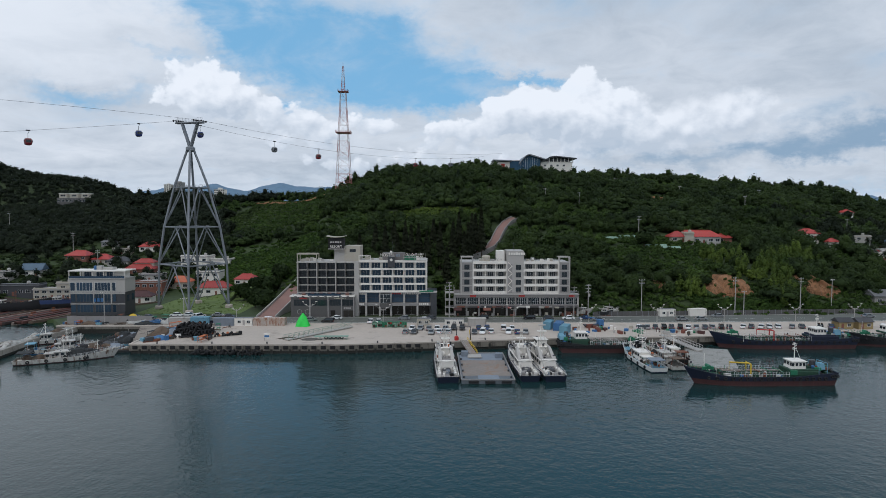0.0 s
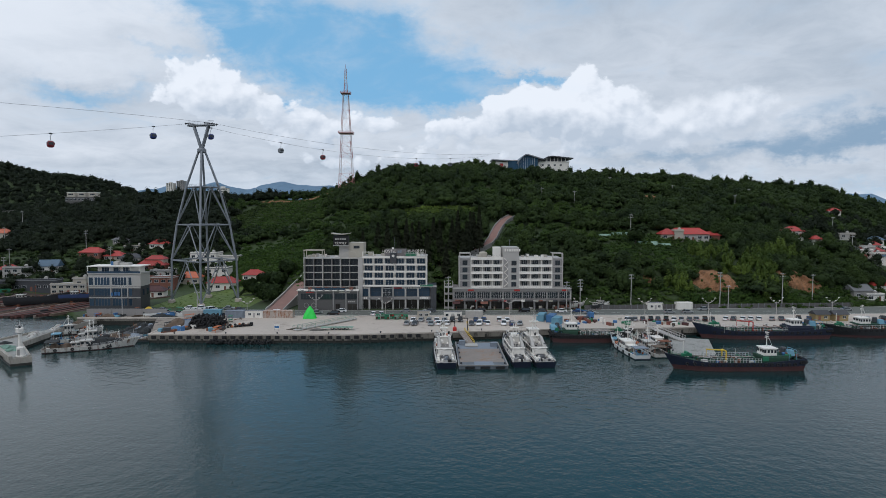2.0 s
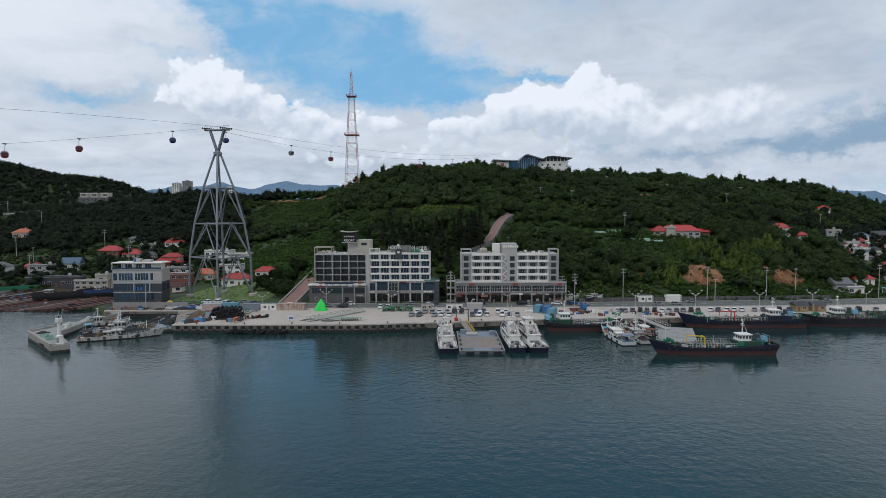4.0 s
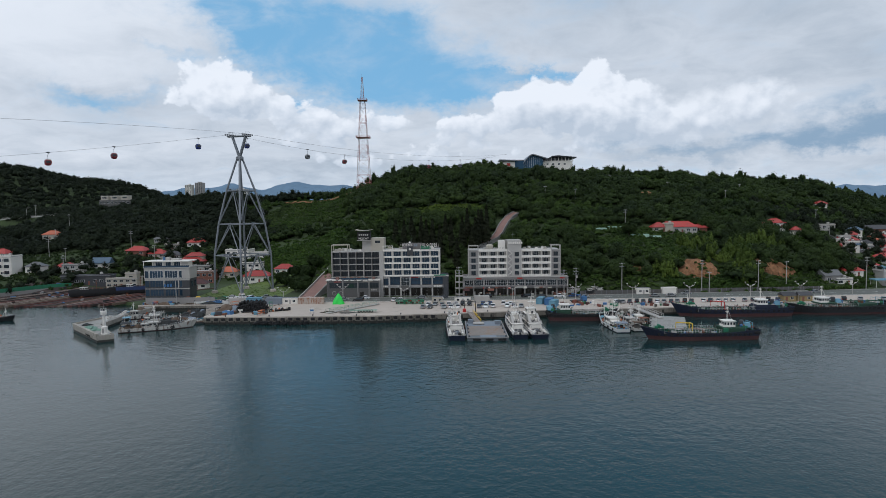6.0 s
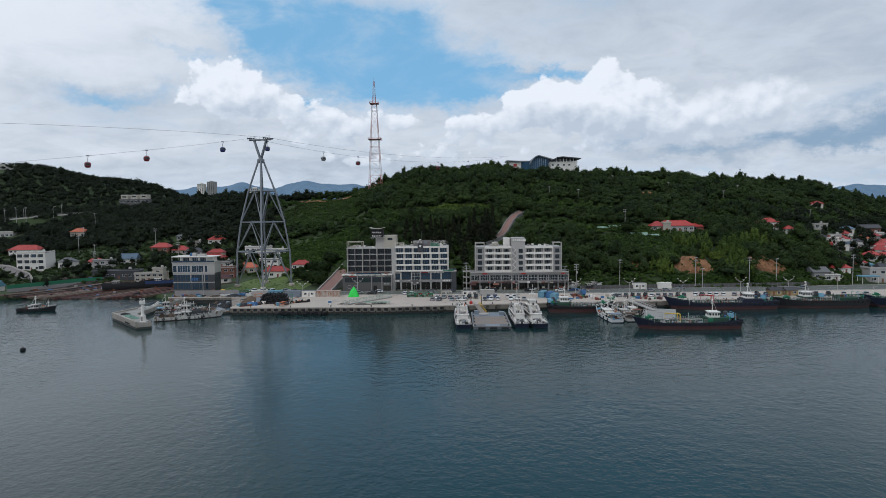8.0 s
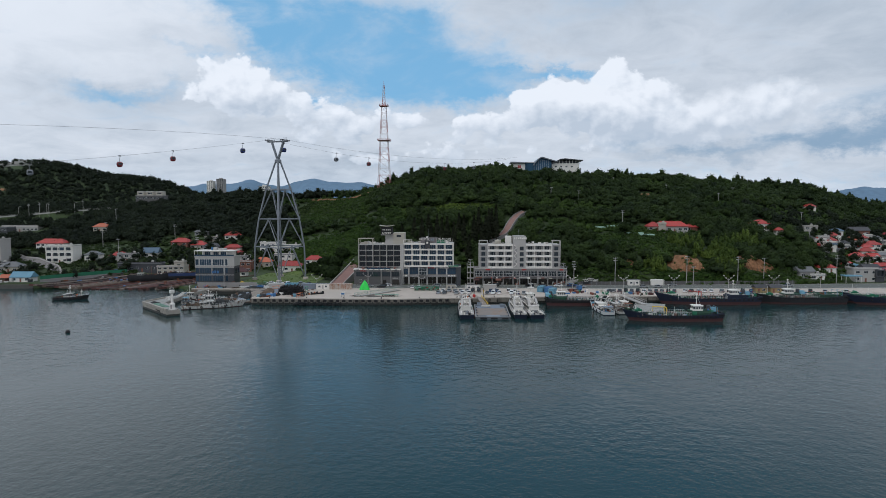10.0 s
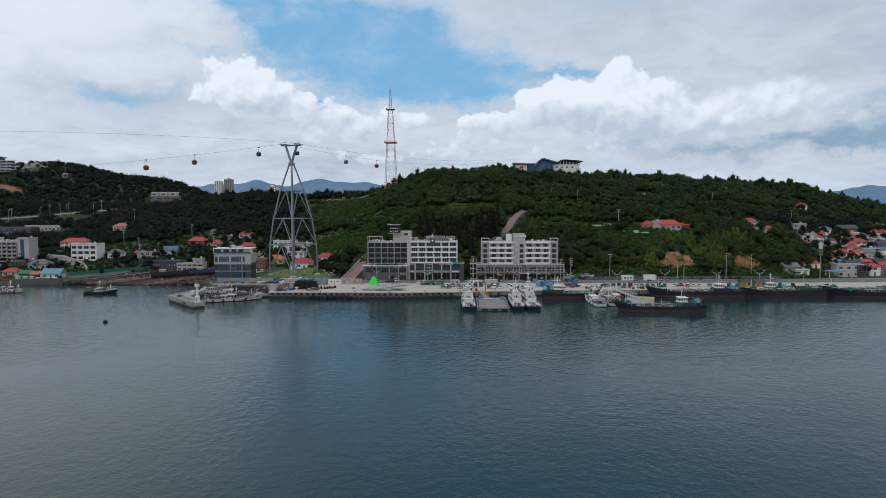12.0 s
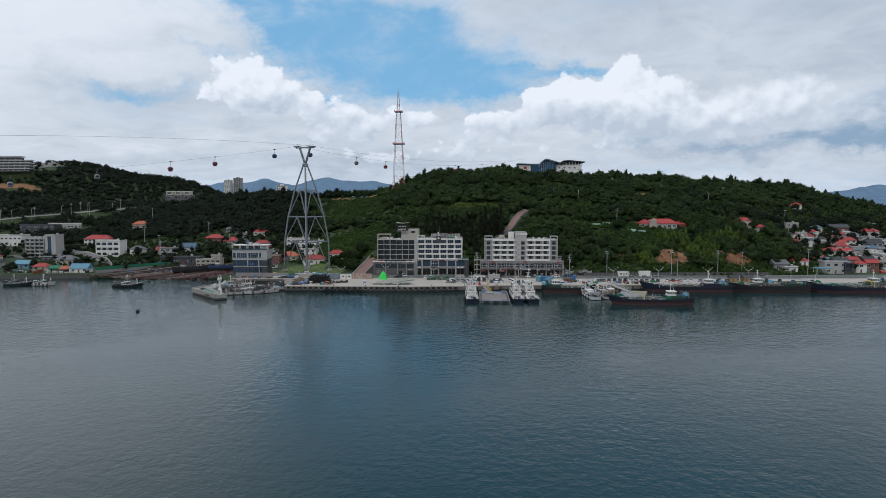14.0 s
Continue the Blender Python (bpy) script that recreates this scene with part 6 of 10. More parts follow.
def build_tower():
    t = thing("ropeway_tower", "tall grey lattice steel ropeway tower on the lawn", "tower", TOWER)
    dirs = [Vector((-1.0, -0.12, 0)), Vector((0.26, -1.0, 0)), Vector((1.0, 0.12, 0)), Vector((-0.26, 1.0, 0))]
    ring = lambda z, r: [d * r + Vector((0, 0, z)) for d in dirs]
    levels = [(0.0, 14.2), (18.3, 13.7), (34.0, 11.2), (50.5, 6.9), (66.8, 1.15)]
    R = [ring(*l) for l in levels]
    for k in range(4):
        s = Shape()
        for a, b in zip(R, R[1:]):
            s.beam(a[k], b[k], 0.50, 10, 0.46)
        part("leg", s, "steel", t, smooth=False)
        part("footing", Shape().lathe(R[0][k], [(1.6, -1.0), (1.6, 0.5), (1.2, 0.8)], 10), "concrete", t)
    for i in (1, 2, 3):
        for k in range(4):
            a, b = R[i][k], R[i][(k + 1) % 4]
            part("girt", Shape().beam(a, b, 0.32, 8), "steel", t)
    for i in range(3):
        for k in range(4):
            a, b, c, d = R[i][k], R[i][(k + 1) % 4], R[i + 1][k], R[i + 1][(k + 1) % 4]
            m = (c + d) / 2
            part("brace", Shape().beam(a, m, 0.24, 8).beam(b, m, 0.24, 8), "steel", t)
            if i < 2:
                part("gusset", Shape().beam(m + Vector((0, 0, -0.5)), m + Vector((0, 0, 0.5)), 0.6, 8), "steel", t)
    part("platform", Shape().prism([(v.x * 1.05, v.y * 1.05) for v in R[3]], 50.4, 50.65), "steel", t, "steel grating platform")
    rail = [Vector((v.x * 1.05, v.y * 1.05, 50.65)) for v in R[3]]
    railing(t, rail + rail[:1], 1.1, 1.5)
    lad = Shape()
    side = R[3][2] - R[2][2]
    for k in range(12):
        p = R[2][2] + side * (k / 12)
        lad.beam(p + Vector((0.9, 0, 0)), p + Vector((0.9, 0, 1.4)), 0.05, 4).beam(p, p + Vector((0.95, 0, 0)), 0.05, 4)
    part("ladder", lad, "steel", t)
    part("waist", Shape().lathe((0, 0, 65.6), [(1.4, 0), (1.9, 0.5), (1.9, 1.6), (1.2, 2.2)], 12), "steel", t)
    across = Vector((0.98, -0.2, 0))
    for sgn in (-1, 1):
        s = Shape()
        for off in (-0.6, 0.6):
            s.beam(Vector((0, off, 66.8)), across * (3.6 * sgn) + Vector((0, off, 77.5)), 0.5, 8)
        part("arm", s, "steel", t)
    s = Shape()
    for off in (-0.7, 0.7):
        s.beam(across * -6.3 + Vector((0, off, 77.6)), across * 6.3 + Vector((0, off, 77.6)), 0.42, 6)
    for k in range(-5, 6):
        s.beam(across * (k * 1.2) + Vector((0, -0.9, 77.7)), across * (k * 1.2) + Vector((0, 0.9, 77.7)), 0.2, 4)
    part("crosshead", s, "steel", t, "steel crosshead")
    for sgn in (-1, 1):
        c = across * (4.6 * sgn) + Vector((0, 0, 78.2))
        g = Shape()
        g.beam(c + RIGHT * -3.2 + Vector((0, 0, 0.1)), c + RIGHT * 3.2 + Vector((0, 0, 0.1)), 0.18, 5)
        for k in range(6):
            p = c + RIGHT * (-2.75 + 1.1 * k)
            g.torus(tuple(p), 0.42, 0.12, "x", 10, 5)
        g.path([c + Vector((-0.8, 0, 0.2)), c + Vector((-1.2, 0, 1.4)), c + Vector((1.2, 0, 1.4)), c + Vector((0.8, 0, 0.2))], 0.08, 4)
        part("sheave_train", g, "darkframe", t, "row of rope sheaves")
    railing(t, [tuple(across * -6 + Vector((0, -1.2, 77.9))), tuple(across * 6 + Vector((0, -1.2, 77.9)))], 1.1, 1.5)


HEAD_L, HEAD_R = TOWER + Vector((-4.5, 0.9, 78.6)), TOWER + Vector((4.5, -0.9, 78.6))


def low_rope(s, way):
    """The sagging rope that carries the cabins, s metres from the tower."""
    if way is LEFT:
        z = HEAD_L.z - 0.19 * s + 0.00022 * s * s
        return Vector((HEAD_L.x, HEAD_L.y, 0)) + LEFT * s + Vector((0, 0, z))
    z = HEAD_L.z - 0.118 * s + 0.00056 * s * s
    return Vector((HEAD_L.x, HEAD_L.y, 0)) + RIGHT * s + Vector((0, 0, z))


def high_rope(s, way):
    if way is LEFT:
        return Vector((HEAD_R.x, HEAD_R.y, HEAD_R.z - 0.005 * s - 0.00022 * s * s)) + LEFT * s
    return Vector((HEAD_R.x, HEAD_R.y, HEAD_R.z - 0.075 * s + 0.0004 * s * s)) + RIGHT * s


def build_ropes():
    for f, r in ((low_rope, 0.055), (high_rope, 0.055)):
        s = Shape()
        s.path([f(k, LEFT) for k in range(420, -1, -10)] + [f(k, RIGHT) for k in range(0, 231, 10)], r, 4)
        tagged(new("ropeway_cable", s.mesh("ropeway_cable", "darkframe")), "long sagging steel rope of the ropeway", "cable", "ropeway cables")


def build_gondolas():
    def one(mt, label, loc):
        g = thing("gondola", label, "gondola", loc, 40, "ropeway cabins")
        prof = [(0.55, 0), (1.15, 0.25), (1.35, 0.8), (1.38, 1.5), (1.2, 2.1), (0.8, 2.35)]
        n, vs, fs = 16, [], []
        for r, z in prof:
            for i in range(n):
                a = 2 * math.pi * i / n
                c, s_ = math.cos(a), math.sin(a)
                k = 1 / max(abs(c), abs(s_)) ** 0.55
                vs.append((r * c * k * 0.92, r * s_ * k * 0.82, z - 5.2))
        for j in range(len(prof) - 1):
            fs += [(j * n + i, j * n + (i + 1) % n, (j + 1) * n + (i + 1) % n, (j + 1) * n + i) for i in range(n)]
        fs += [tuple(range(n - 1, -1, -1)), tuple(range((len(prof) - 1) * n, len(prof) * n))]
        part("cabin", Shape().add(vs, fs), mt, g)
        w = Shape()
        for sx in (-1, 1):
            w.rbox(sx * 1.22 - 0.05, sx * 1.22 + 0.05, -0.7, 0.7, -4.2, -3.3, 0.02)
            w.rbox(-0.75, 0.75, sx * 1.1 - 0.05, sx * 1.1 + 0.05, -4.2, -3.3, 0.02)
        part("cabin_window", w, "glass", g)
        part("hanger", Shape().path([(0, 0, -2.85), (0, 0, -1.0), (0.35, 0, -0.4), (0.35, 0, 0)], 0.09, 6), "steel", g)
        part("grip", Shape().rbox(-0.45, 0.75, -0.18, 0.18, -0.2, 0.25, 0.05), "darkframe", g)
        part("roof_rail", Shape().rbox(-0.9, 0.9, -0.6, 0.6, -2.9, -2.7, 0.08), "lightgrey", g)
    rows = [(17, LEFT, "bluepaint"), (55, LEFT, "redpaint"), (80, LEFT, "redpaint"), (116, LEFT, "darkgrey"), (152, LEFT, "darkgrey"),
            (9, RIGHT, "bluepaint"), (47, RIGHT, "darkgrey"), (74, RIGHT, "redpaint"), (150, RIGHT, "redpaint"), (185, RIGHT, "darkgrey")]
    words = {"bluepaint": "dark blue ropeway cabin hanging from the sagging rope", "redpaint": "dark red ropeway cabin hanging from the sagging rope",
             "darkgrey": "silver-grey ropeway cabin hanging from the sagging rope"}
    for s, way, mt in rows:
        one({"bluepaint": "cabinblue", "redpaint": "cabinred"}.get(mt, "cabingrey"), words[mt], low_rope(s, way))


def build_mast():
    x, y = -78.5, 216.0
    z0 = land_at(x, y)
    t = thing("radio_mast", "red and white lattice radio mast on the ridge", "mast", (x, y, z0))
    top, shoulder = 151.0 - z0, 132.5 - z0
    half = lambda z: 5.4 + (1.9 - 5.4) * z / shoulder if z < shoulder else 1.35 + (0.5 - 1.35) * (z - shoulder) / (top - shoulder)
    zs = list(np.linspace(0, shoulder, 13)) + list(np.linspace(shoulder, top, 6))[1:]
    for i, (a, b) in enumerate(zip(zs, zs[1:])):
        s = Shape()
        ca = [Vector((sx * half(a), sy * half(a), a)) for sx, sy in ((-1, -1), (1, -1), (1, 1), (-1, 1))]
        cb = [Vector((sx * half(b - 0.001), sy * half(b - 0.001), b)) for sx, sy in ((-1, -1), (1, -1), (1, 1), (-1, 1))]
        r = 0.18 if b <= shoulder + 0.01 else 0.12
        for k in range(4):
            s.beam(ca[k], cb[k], r, 5)
            s.beam(ca[k], cb[(k + 1) % 4], r * 0.45, 4).beam(ca[(k + 1) % 4], cb[k], r * 0.45, 4)
            s.beam(cb[k], cb[(k + 1) % 4], r * 0.6, 4)
        part("mast_section", s, "mastred" if (i // 2) % 2 == 0 else "mastwhite", t)
    for z, w in ((shoulder, 3.6), (shoulder * 0.585, 5.3)):
        p = Shape().box(-w, w, -w, w, z - 0.2, z + 0.2)
        pl = part("platform", p, "mastred", t)
        rail = [(-w, -w, z + 0.2), (w, -w, z + 0.2), (w, w, z + 0.2), (-w, w, z + 0.2), (-w, -w, z + 0.2)]
        railing(pl, rail, 1.2, 1.6, "mastred", 0.07)
    part("lightning_rod", Shape().beam((0, 0, top), (0, 0, top + 3), 0.12, 5), "mastred", t)


def build_summit_building():
    z = land_at(65, 262)
    h = thing("observatory_building", "white and blue-glass ropeway station on the hilltop", "building", (12.0, 0, 0))
    h.scale = (0.765, 1, 1)
    part("west_wing", Shape().box(33, 48, 248, 264, z - 6, 84.2), "white", h)
    part("west_roof", Shape().front([(30.5, 86.0), (50, 85.4), (50, 84.6), (30.5, 85.2)], 246, 266), "steel", h)
    part("link_glass", Shape().box(48, 58.5, 249, 262, z - 6, 85.0), "tealglass", h, "blue glazed link")
    part("link_roof", Shape().box(47.5, 59, 248.4, 262.6, 85.0, 85.6), "lightgrey", h)
    arc = [(57.5 + i * 2.2, 82 + 8.2 * math.sin(min(1.57, 0.12 + i * 0.30)) - max(0, i - 5) * 0.5) for i in range(15)]
    part("hall_roof", Shape().front(arc + [(x, zz - 0.9) for x, zz in reversed(arc)], 244, 270), "steel", h, "curved grey metal roof")
    part("hall_gable", Shape().front([(x, zz - 0.85) for x, zz in arc[:11]] + [(79.5, z - 6), (57.8, z - 6)], 246.2, 247.4), "tealglass", h, "arched blue glass front")
    part("hall", Shape().box(58, 87, 247.45, 268, z - 6, 83.4), "white", h)
    part("hall_clerestory", Shape().box(79.8, 87, 246.8, 247.4, 83.4, 85.0), "glass", h)
    for i in range(8):
        part("mullion", Shape().box(59.2 + i * 2.4, 59.4 + i * 2.4, 246.0, 246.3, z - 4, 84.8 + min(i, 2) * 1.3), "frame", h)
    part("east_wing", Shape().box(80, 112, 243, 268, z - 6, 83.6), "white", h)
    part("east_loggia", Shape().box(88, 111, 249, 267, 83.6, 87.0), "glass", h)
    part("loggia_floor", Shape().box(80, 113, 242.6, 268.4, 83.6, 84.0), "white", h)
    roof = [(79.5, 84.0), (84.5, 86.0), (89.0, 88.0), (95, 88.5), (116, 86.9)]
    part("east_roof", Shape().front(roof + [(x, zz - 0.8) for x, zz in reversed(roof)], 241, 270), "darkgrey", h, "dark overhanging roof")
    for i in range(7):
        part("column", Shape().box(88.2 + i * 3.9, 88.8 + i * 3.9, 242.8, 243.4, 84.0, 87.3 - i * 0.08), "white", h)
        part("loggia_mullion", Shape().box(89 + i * 3.4, 89.3 + i * 3.4, 248.7, 249.0, 84, 87), "darkframe", h)
    for i in range(4):
        window(h, window_meshes(2.2, 1.4, 2, "glass", "frame"), 84 + i * 6.4, 242.9, 80.4)
    window(h, window_meshes(4.0, 2.6, 2, "redpaint", "frame"), 41, 247.9, 80.2)


def slab_tower(x, y, z, w, d, h, mt, name, label, floors, cols):
    b = thing(name, label, "building", (x, y, z))
    part("wall", Shape().box(-w / 2, w / 2, 0, d, -6, h), mt, b)
    part("roof", Shape().box(-w / 2 - 0.3, w / 2 + 0.3, -0.3, d + 0.3, h, h + 0.8), "lightgrey", b)
    part("lift_house", Shape().box(-w / 5, w / 6, d * 0.3, d * 0.7, h + 0.8, h + 4), mt, b)
    ph, cw = h / floors, w / cols
    panes = Shape()
    for f in range(floors):
        for c in range(cols):
            x, z1 = -w / 2 + cw * (c + 0.5), ph * (f + 0.3)
            panes.box(x - cw * 0.31, x + cw * 0.31, -0.12, 0.05, z1, z1 + ph * 0.55)
    tagged(part("window_rows", panes, "glass", b), kind="stuff")
    return b


def build_far_buildings():
    slab_tower(-922, 1830, 92, 22, 26, 46, "white", "apartment_tower", "distant pale apartment tower above the woods", 15, 3)
    slab_tower(-889, 1840, 92, 26, 26, 54, "grey", "apartment_tower", "distant grey apartment tower above the woods", 17, 4)
    slab_tower(-424, 925, land_at(-424, 925), 20, 14, 87 - land_at(-424, 925), "white", "apartment_block", "distant white apartment block above the woods", 16, 5)
    b = thing("hillside_block", "terraced white building with glass balconies on the western hilltop", "building", (-700, 505, 96))
    for f in range(5):
        x1, y0 = 34 - (14 if f == 4 else 0), f * 1.2
        part("storey", Shape().box(-60, x1 - 1, y0 + 2.4, 12, f * 4.2, f * 4.2 + 3.3), "glass" if f % 2 else "blueglass", b)
        part("slab", Shape().box(-61, x1 + 1.2, y0, 12.5, f * 4.2 + 3.3, f * 4.2 + 4.2), "lightgrey", b)
        part("balustrade", Shape().box(-60.8, x1 + 1.0, y0 + 0.1, y0 + 0.3, f * 4.2, f * 4.2 + 1.0), "lightgrey" if f % 2 else "grey", b)
        for k in range(12):
            if -56 + k * 8.4 < x1 - 1:
                part("pier", Shape().box(-58 + k * 8.4, -57.2 + k * 8.4, y0 + 1.4, y0 + 2.5, f * 4.2, f * 4.2 + 3.3), "lightgrey", b)
    part("roof", Shape().box(-61, 21, 3.5, 12.5, 21.6, 22.3), "grey", b)
    part("foundation", Shape().box(-60, 34, 6, 12, -18, 0), "soil", b)
    w = thing("retaining_wall", "low pale stepped retaining wall on the western hilltop", "wall", (0, 0, 0))
    for i in range(11):
        x = -738 + i * 6.5
        g = land_at(x, 600)
        part("wall_panel", Shape().box(x, x + 6.4, 600, 601, g - 3, g + 5.5 + 0.2 * i), "oldwall", w)
    z = land_at(-387, 398)
    b = thing("ridge_block", "long dark block with three cream roof houses behind the wooded ridge", "building", (-387, 398, z))
    part("wall", Shape().box(-17, 17, 0, 12, -3, 58.0 - z), "taupe", b)
    part("roof_slab", Shape().box(-17.5, 17.5, -0.4, 12.4, 58.0 - z, 58.5 - z), "grey", b)
    for i in range(8):
        window(b, window_meshes(2.8, 2.0, 2, "glass", "frame"), -15.5 + i * 4.4, -0.05, 54.5 - z)
    for x in (-11.5, 0, 11.5):
        r = part("roof_house", Shape().box(x - 4.0, x + 4.0, 1, 9, 58.5 - z, 62.6 - z), "cream", b)
        part("roof", Shape().box(x - 4.2, x + 4.2, 0.8, 9.2, 62.6 - z, 63.2 - z), "white", r)
        window(b, window_meshes(5, 1.8, 3, "glass", "frame"), x, 0.95, 60 - z)
    b = thing("school_building", "low grey building among far trees", "building", (-480, 540, 52))
    part("wall", Shape().box(-30, 26, 0, 14, 0, 9), "lightgrey", b)
    part("roof", Shape().box(-31, 27, -1, 15, 9, 9.8), "grey", b)
    for i in range(9):
        window(b, window_meshes(4, 2.2, 3, "glass", "frame"), -26 + i * 6, -0.05, 5)


build_tower()
build_ropes()
build_gondolas()
build_mast()
build_summit_building()
build_far_buildings()


# ---- vessels ----
def hull(v, L, B, sheer, split, low_mt, up_mt, deck_mt, draft=1.0, rake=0.08, stern=0.8, deck_drop=0.7, fine=0.62, n=22):
    """A lofted hull along x, stern at 0, bow at L, waterline at z = 0. sheer(u): height of the rail."""
    us = [i / n for i in range(n + 1)]
    wide = lambda u: B / 2 * (stern + (1 - stern) * min(1, u / 0.25) ** 0.7) * (1 - max(0, (u - fine) / (1 - fine)) ** 2.2)
    low, up, rim, deck = Shape(), Shape(), Shape(), Shape()

    def ring(u, z, k):
        x = u * L + rake * L * max(0, u - 0.5) * 2 * (z / max(1.0, sheer(1.0))) - 0.02 * L * (1 - u) * (z / 3)
        return x, max(0.06, wide(u) * k + (0.12 * B * max(0, u - 0.6) if z > split else 0) * (z / sheer(1.0)) * 0.6), z
    def skin(s, rows):
        m = len(rows[0])
        for sg in (-1, 1):
            vs = [(x, sg * y, z) for r in rows for x, y, z in r]
            fs = []
            for a in range(len(rows) - 1):
                for b in range(m - 1):
                    q = (a * m + b, a * m + b + 1, (a + 1) * m + b + 1, (a + 1) * m + b)
                    fs.append(q if sg < 0 else tuple(reversed(q)))
            s.add(vs, fs)
        for r0, r1 in zip(rows, rows[1:]):
            for e in (0, -1):
                s.add([(r0[e][0], -r0[e][1], r0[e][2]), (r0[e][0], r0[e][1], r0[e][2]), (r1[e][0], r1[e][1], r1[e][2]), (r1[e][0], -r1[e][1], r1[e][2])], [(0, 1, 2, 3)])
    sp = lambda u: split if not callable(split) else split(u)
    skin(low, [[ring(u, -draft, 0.8) for u in us], [ring(u, 0.0, 0.93) for u in us], [ring(u, sp(u), 0.98) for u in us]])
    skin(up, [[ring(u, sp(u), 0.98) for u in us], [ring(u, (sp(u) + sheer(u)) / 2, 1.0) for u in us], [ring(u, sheer(u), 1.0) for u in us]])
    part("hull_bottom", low, low_mt, v)
    part("hull", up, up_mt, v)
    lv = [ring(u, sheer(u) - deck_drop, 0.97) for u in us]
    deck.add([(x, -y, z) for x, y, z in lv] + [(x, y, z) for x, y, z in lv], [(i, i + 1, n + 2 + i, n + 1 + i) for i in range(n)])
    part("deck", deck, deck_mt, v)
    for sg in (-1, 1):
        rim.path([(x, sg * y, z) for x, y, z in (ring(u, sheer(u), 1.0) for u in us)], 0.09, 5)
    part("rubbing_rail", rim, up_mt, v)
    return lambda u, k=1.0: (ring(u, sheer(u), k)[0], ring(u, sheer(u), k)[1], sheer(u))


def rails(v, edge, u0, u1, h=1.0, n=10, mt="frame", k=0.95, drop=0.0):
    s = Shape()
    for sg in (-1, 1):
        pts = []
        for i in range(n + 1):
            x, y, z = edge(u0 + (u1 - u0) * i / n, k)
            pts.append(Vector((x, sg * y, z - drop)))
            s.beam(pts[-1], pts[-1] + Vector((0, 0, h)), 0.035, 4)
        for kk in (0.5, 1.0):
            s.path([p + Vector((0, 0, h * kk)) for p in pts], 0.03, 4)
    part("railing", s, mt, v)


def deckhouse(v, x0, x1, w, z0, z1, mt="white", glass="glass", n=4, lean=0.35, roof=True, name="wheelhouse"):
    s = Shape().add([(x0, -w / 2, z0), (x1, -w / 2, z0), (x1, w / 2, z0), (x0, w / 2, z0),
                     (x0 + lean * 0.2, -w / 2 + 0.12, z1), (x1 - lean, -w / 2 + 0.12, z1), (x1 - lean, w / 2 - 0.12, z1), (x0 + lean * 0.2, w / 2 - 0.12, z1)],
                    [(3, 2, 1, 0), (4, 5, 6, 7), (0, 1, 5, 4), (1, 2, 6, 5), (2, 3, 7, 6), (3, 0, 4, 7)])
    h = part(name, s, mt, v)
    wz0, wz1 = z0 + (z1 - z0) * 0.5, z0 + (z1 - z0) * 0.85
    L = (x1 - x0) / n
    for i in range(n):
        for sg in (-1, 1):
            y = sg * (w / 2 - 0.05)
            part("window", Shape().box(x0 + L * (i + 0.18), x0 + L * (i + 0.78), min(y, y + sg * 0.05), max(y, y + sg * 0.05), wz0, wz1), glass, h)
    m = max(2, round(w / 1.1))
    for i in range(m):
        y = -w / 2 + w * (i + 0.2) / m
        part("window", Shape().box(x1 - lean * 0.62, x1 - lean * 0.62 + 0.08, y, y + w / m * 0.62, wz0, wz1), glass, h)
    if roof:
        part("roof", Shape().rbox(x0 - 0.25, x1 - lean + 0.35, -w / 2 - 0.2, w / 2 + 0.2, z1, z1 + 0.16, 0.04), mt, h)
    return h


def ship_mast(v, x, z, h, mt="white", arms=2, y=0.0):
    s = Shape().beam((x, y, z), (x, y, z + h), 0.13, 6, 0.07)
    for i in range(arms):
        zz = z + h * (0.55 + 0.28 * i)
        s.beam((x, y - 1.0, zz), (x, y + 1.0, zz), 0.06, 4).beam((x - 0.6, y, zz + 0.3), (x + 0.6, y, zz + 0.3), 0.05, 4)
        s.rbox(x - 0.1, x + 0.1, y - 0.75, y + 0.75, zz + 0.35, zz + 0.5, 0.03)
    s.beam((x, y, z + h * 0.9), (x - 1.6, y, z), 0.04, 4)
    part("mast", s, mt, v)


def tyres(v, edge, u0, u1, n, z):
    t = Shape().torus((0, 0, 0), 0.34, 0.17, "y", 10, 5).mesh("tyre_fender", "black")
    for sg in (-1, 1):
        for i in range(n):
            x, y, _ = edge(u0 + (u1 - u0) * i / max(1, n - 1))
            part("tyre_fender", t, None, v, "", (x, sg * (y + 0.12), z))


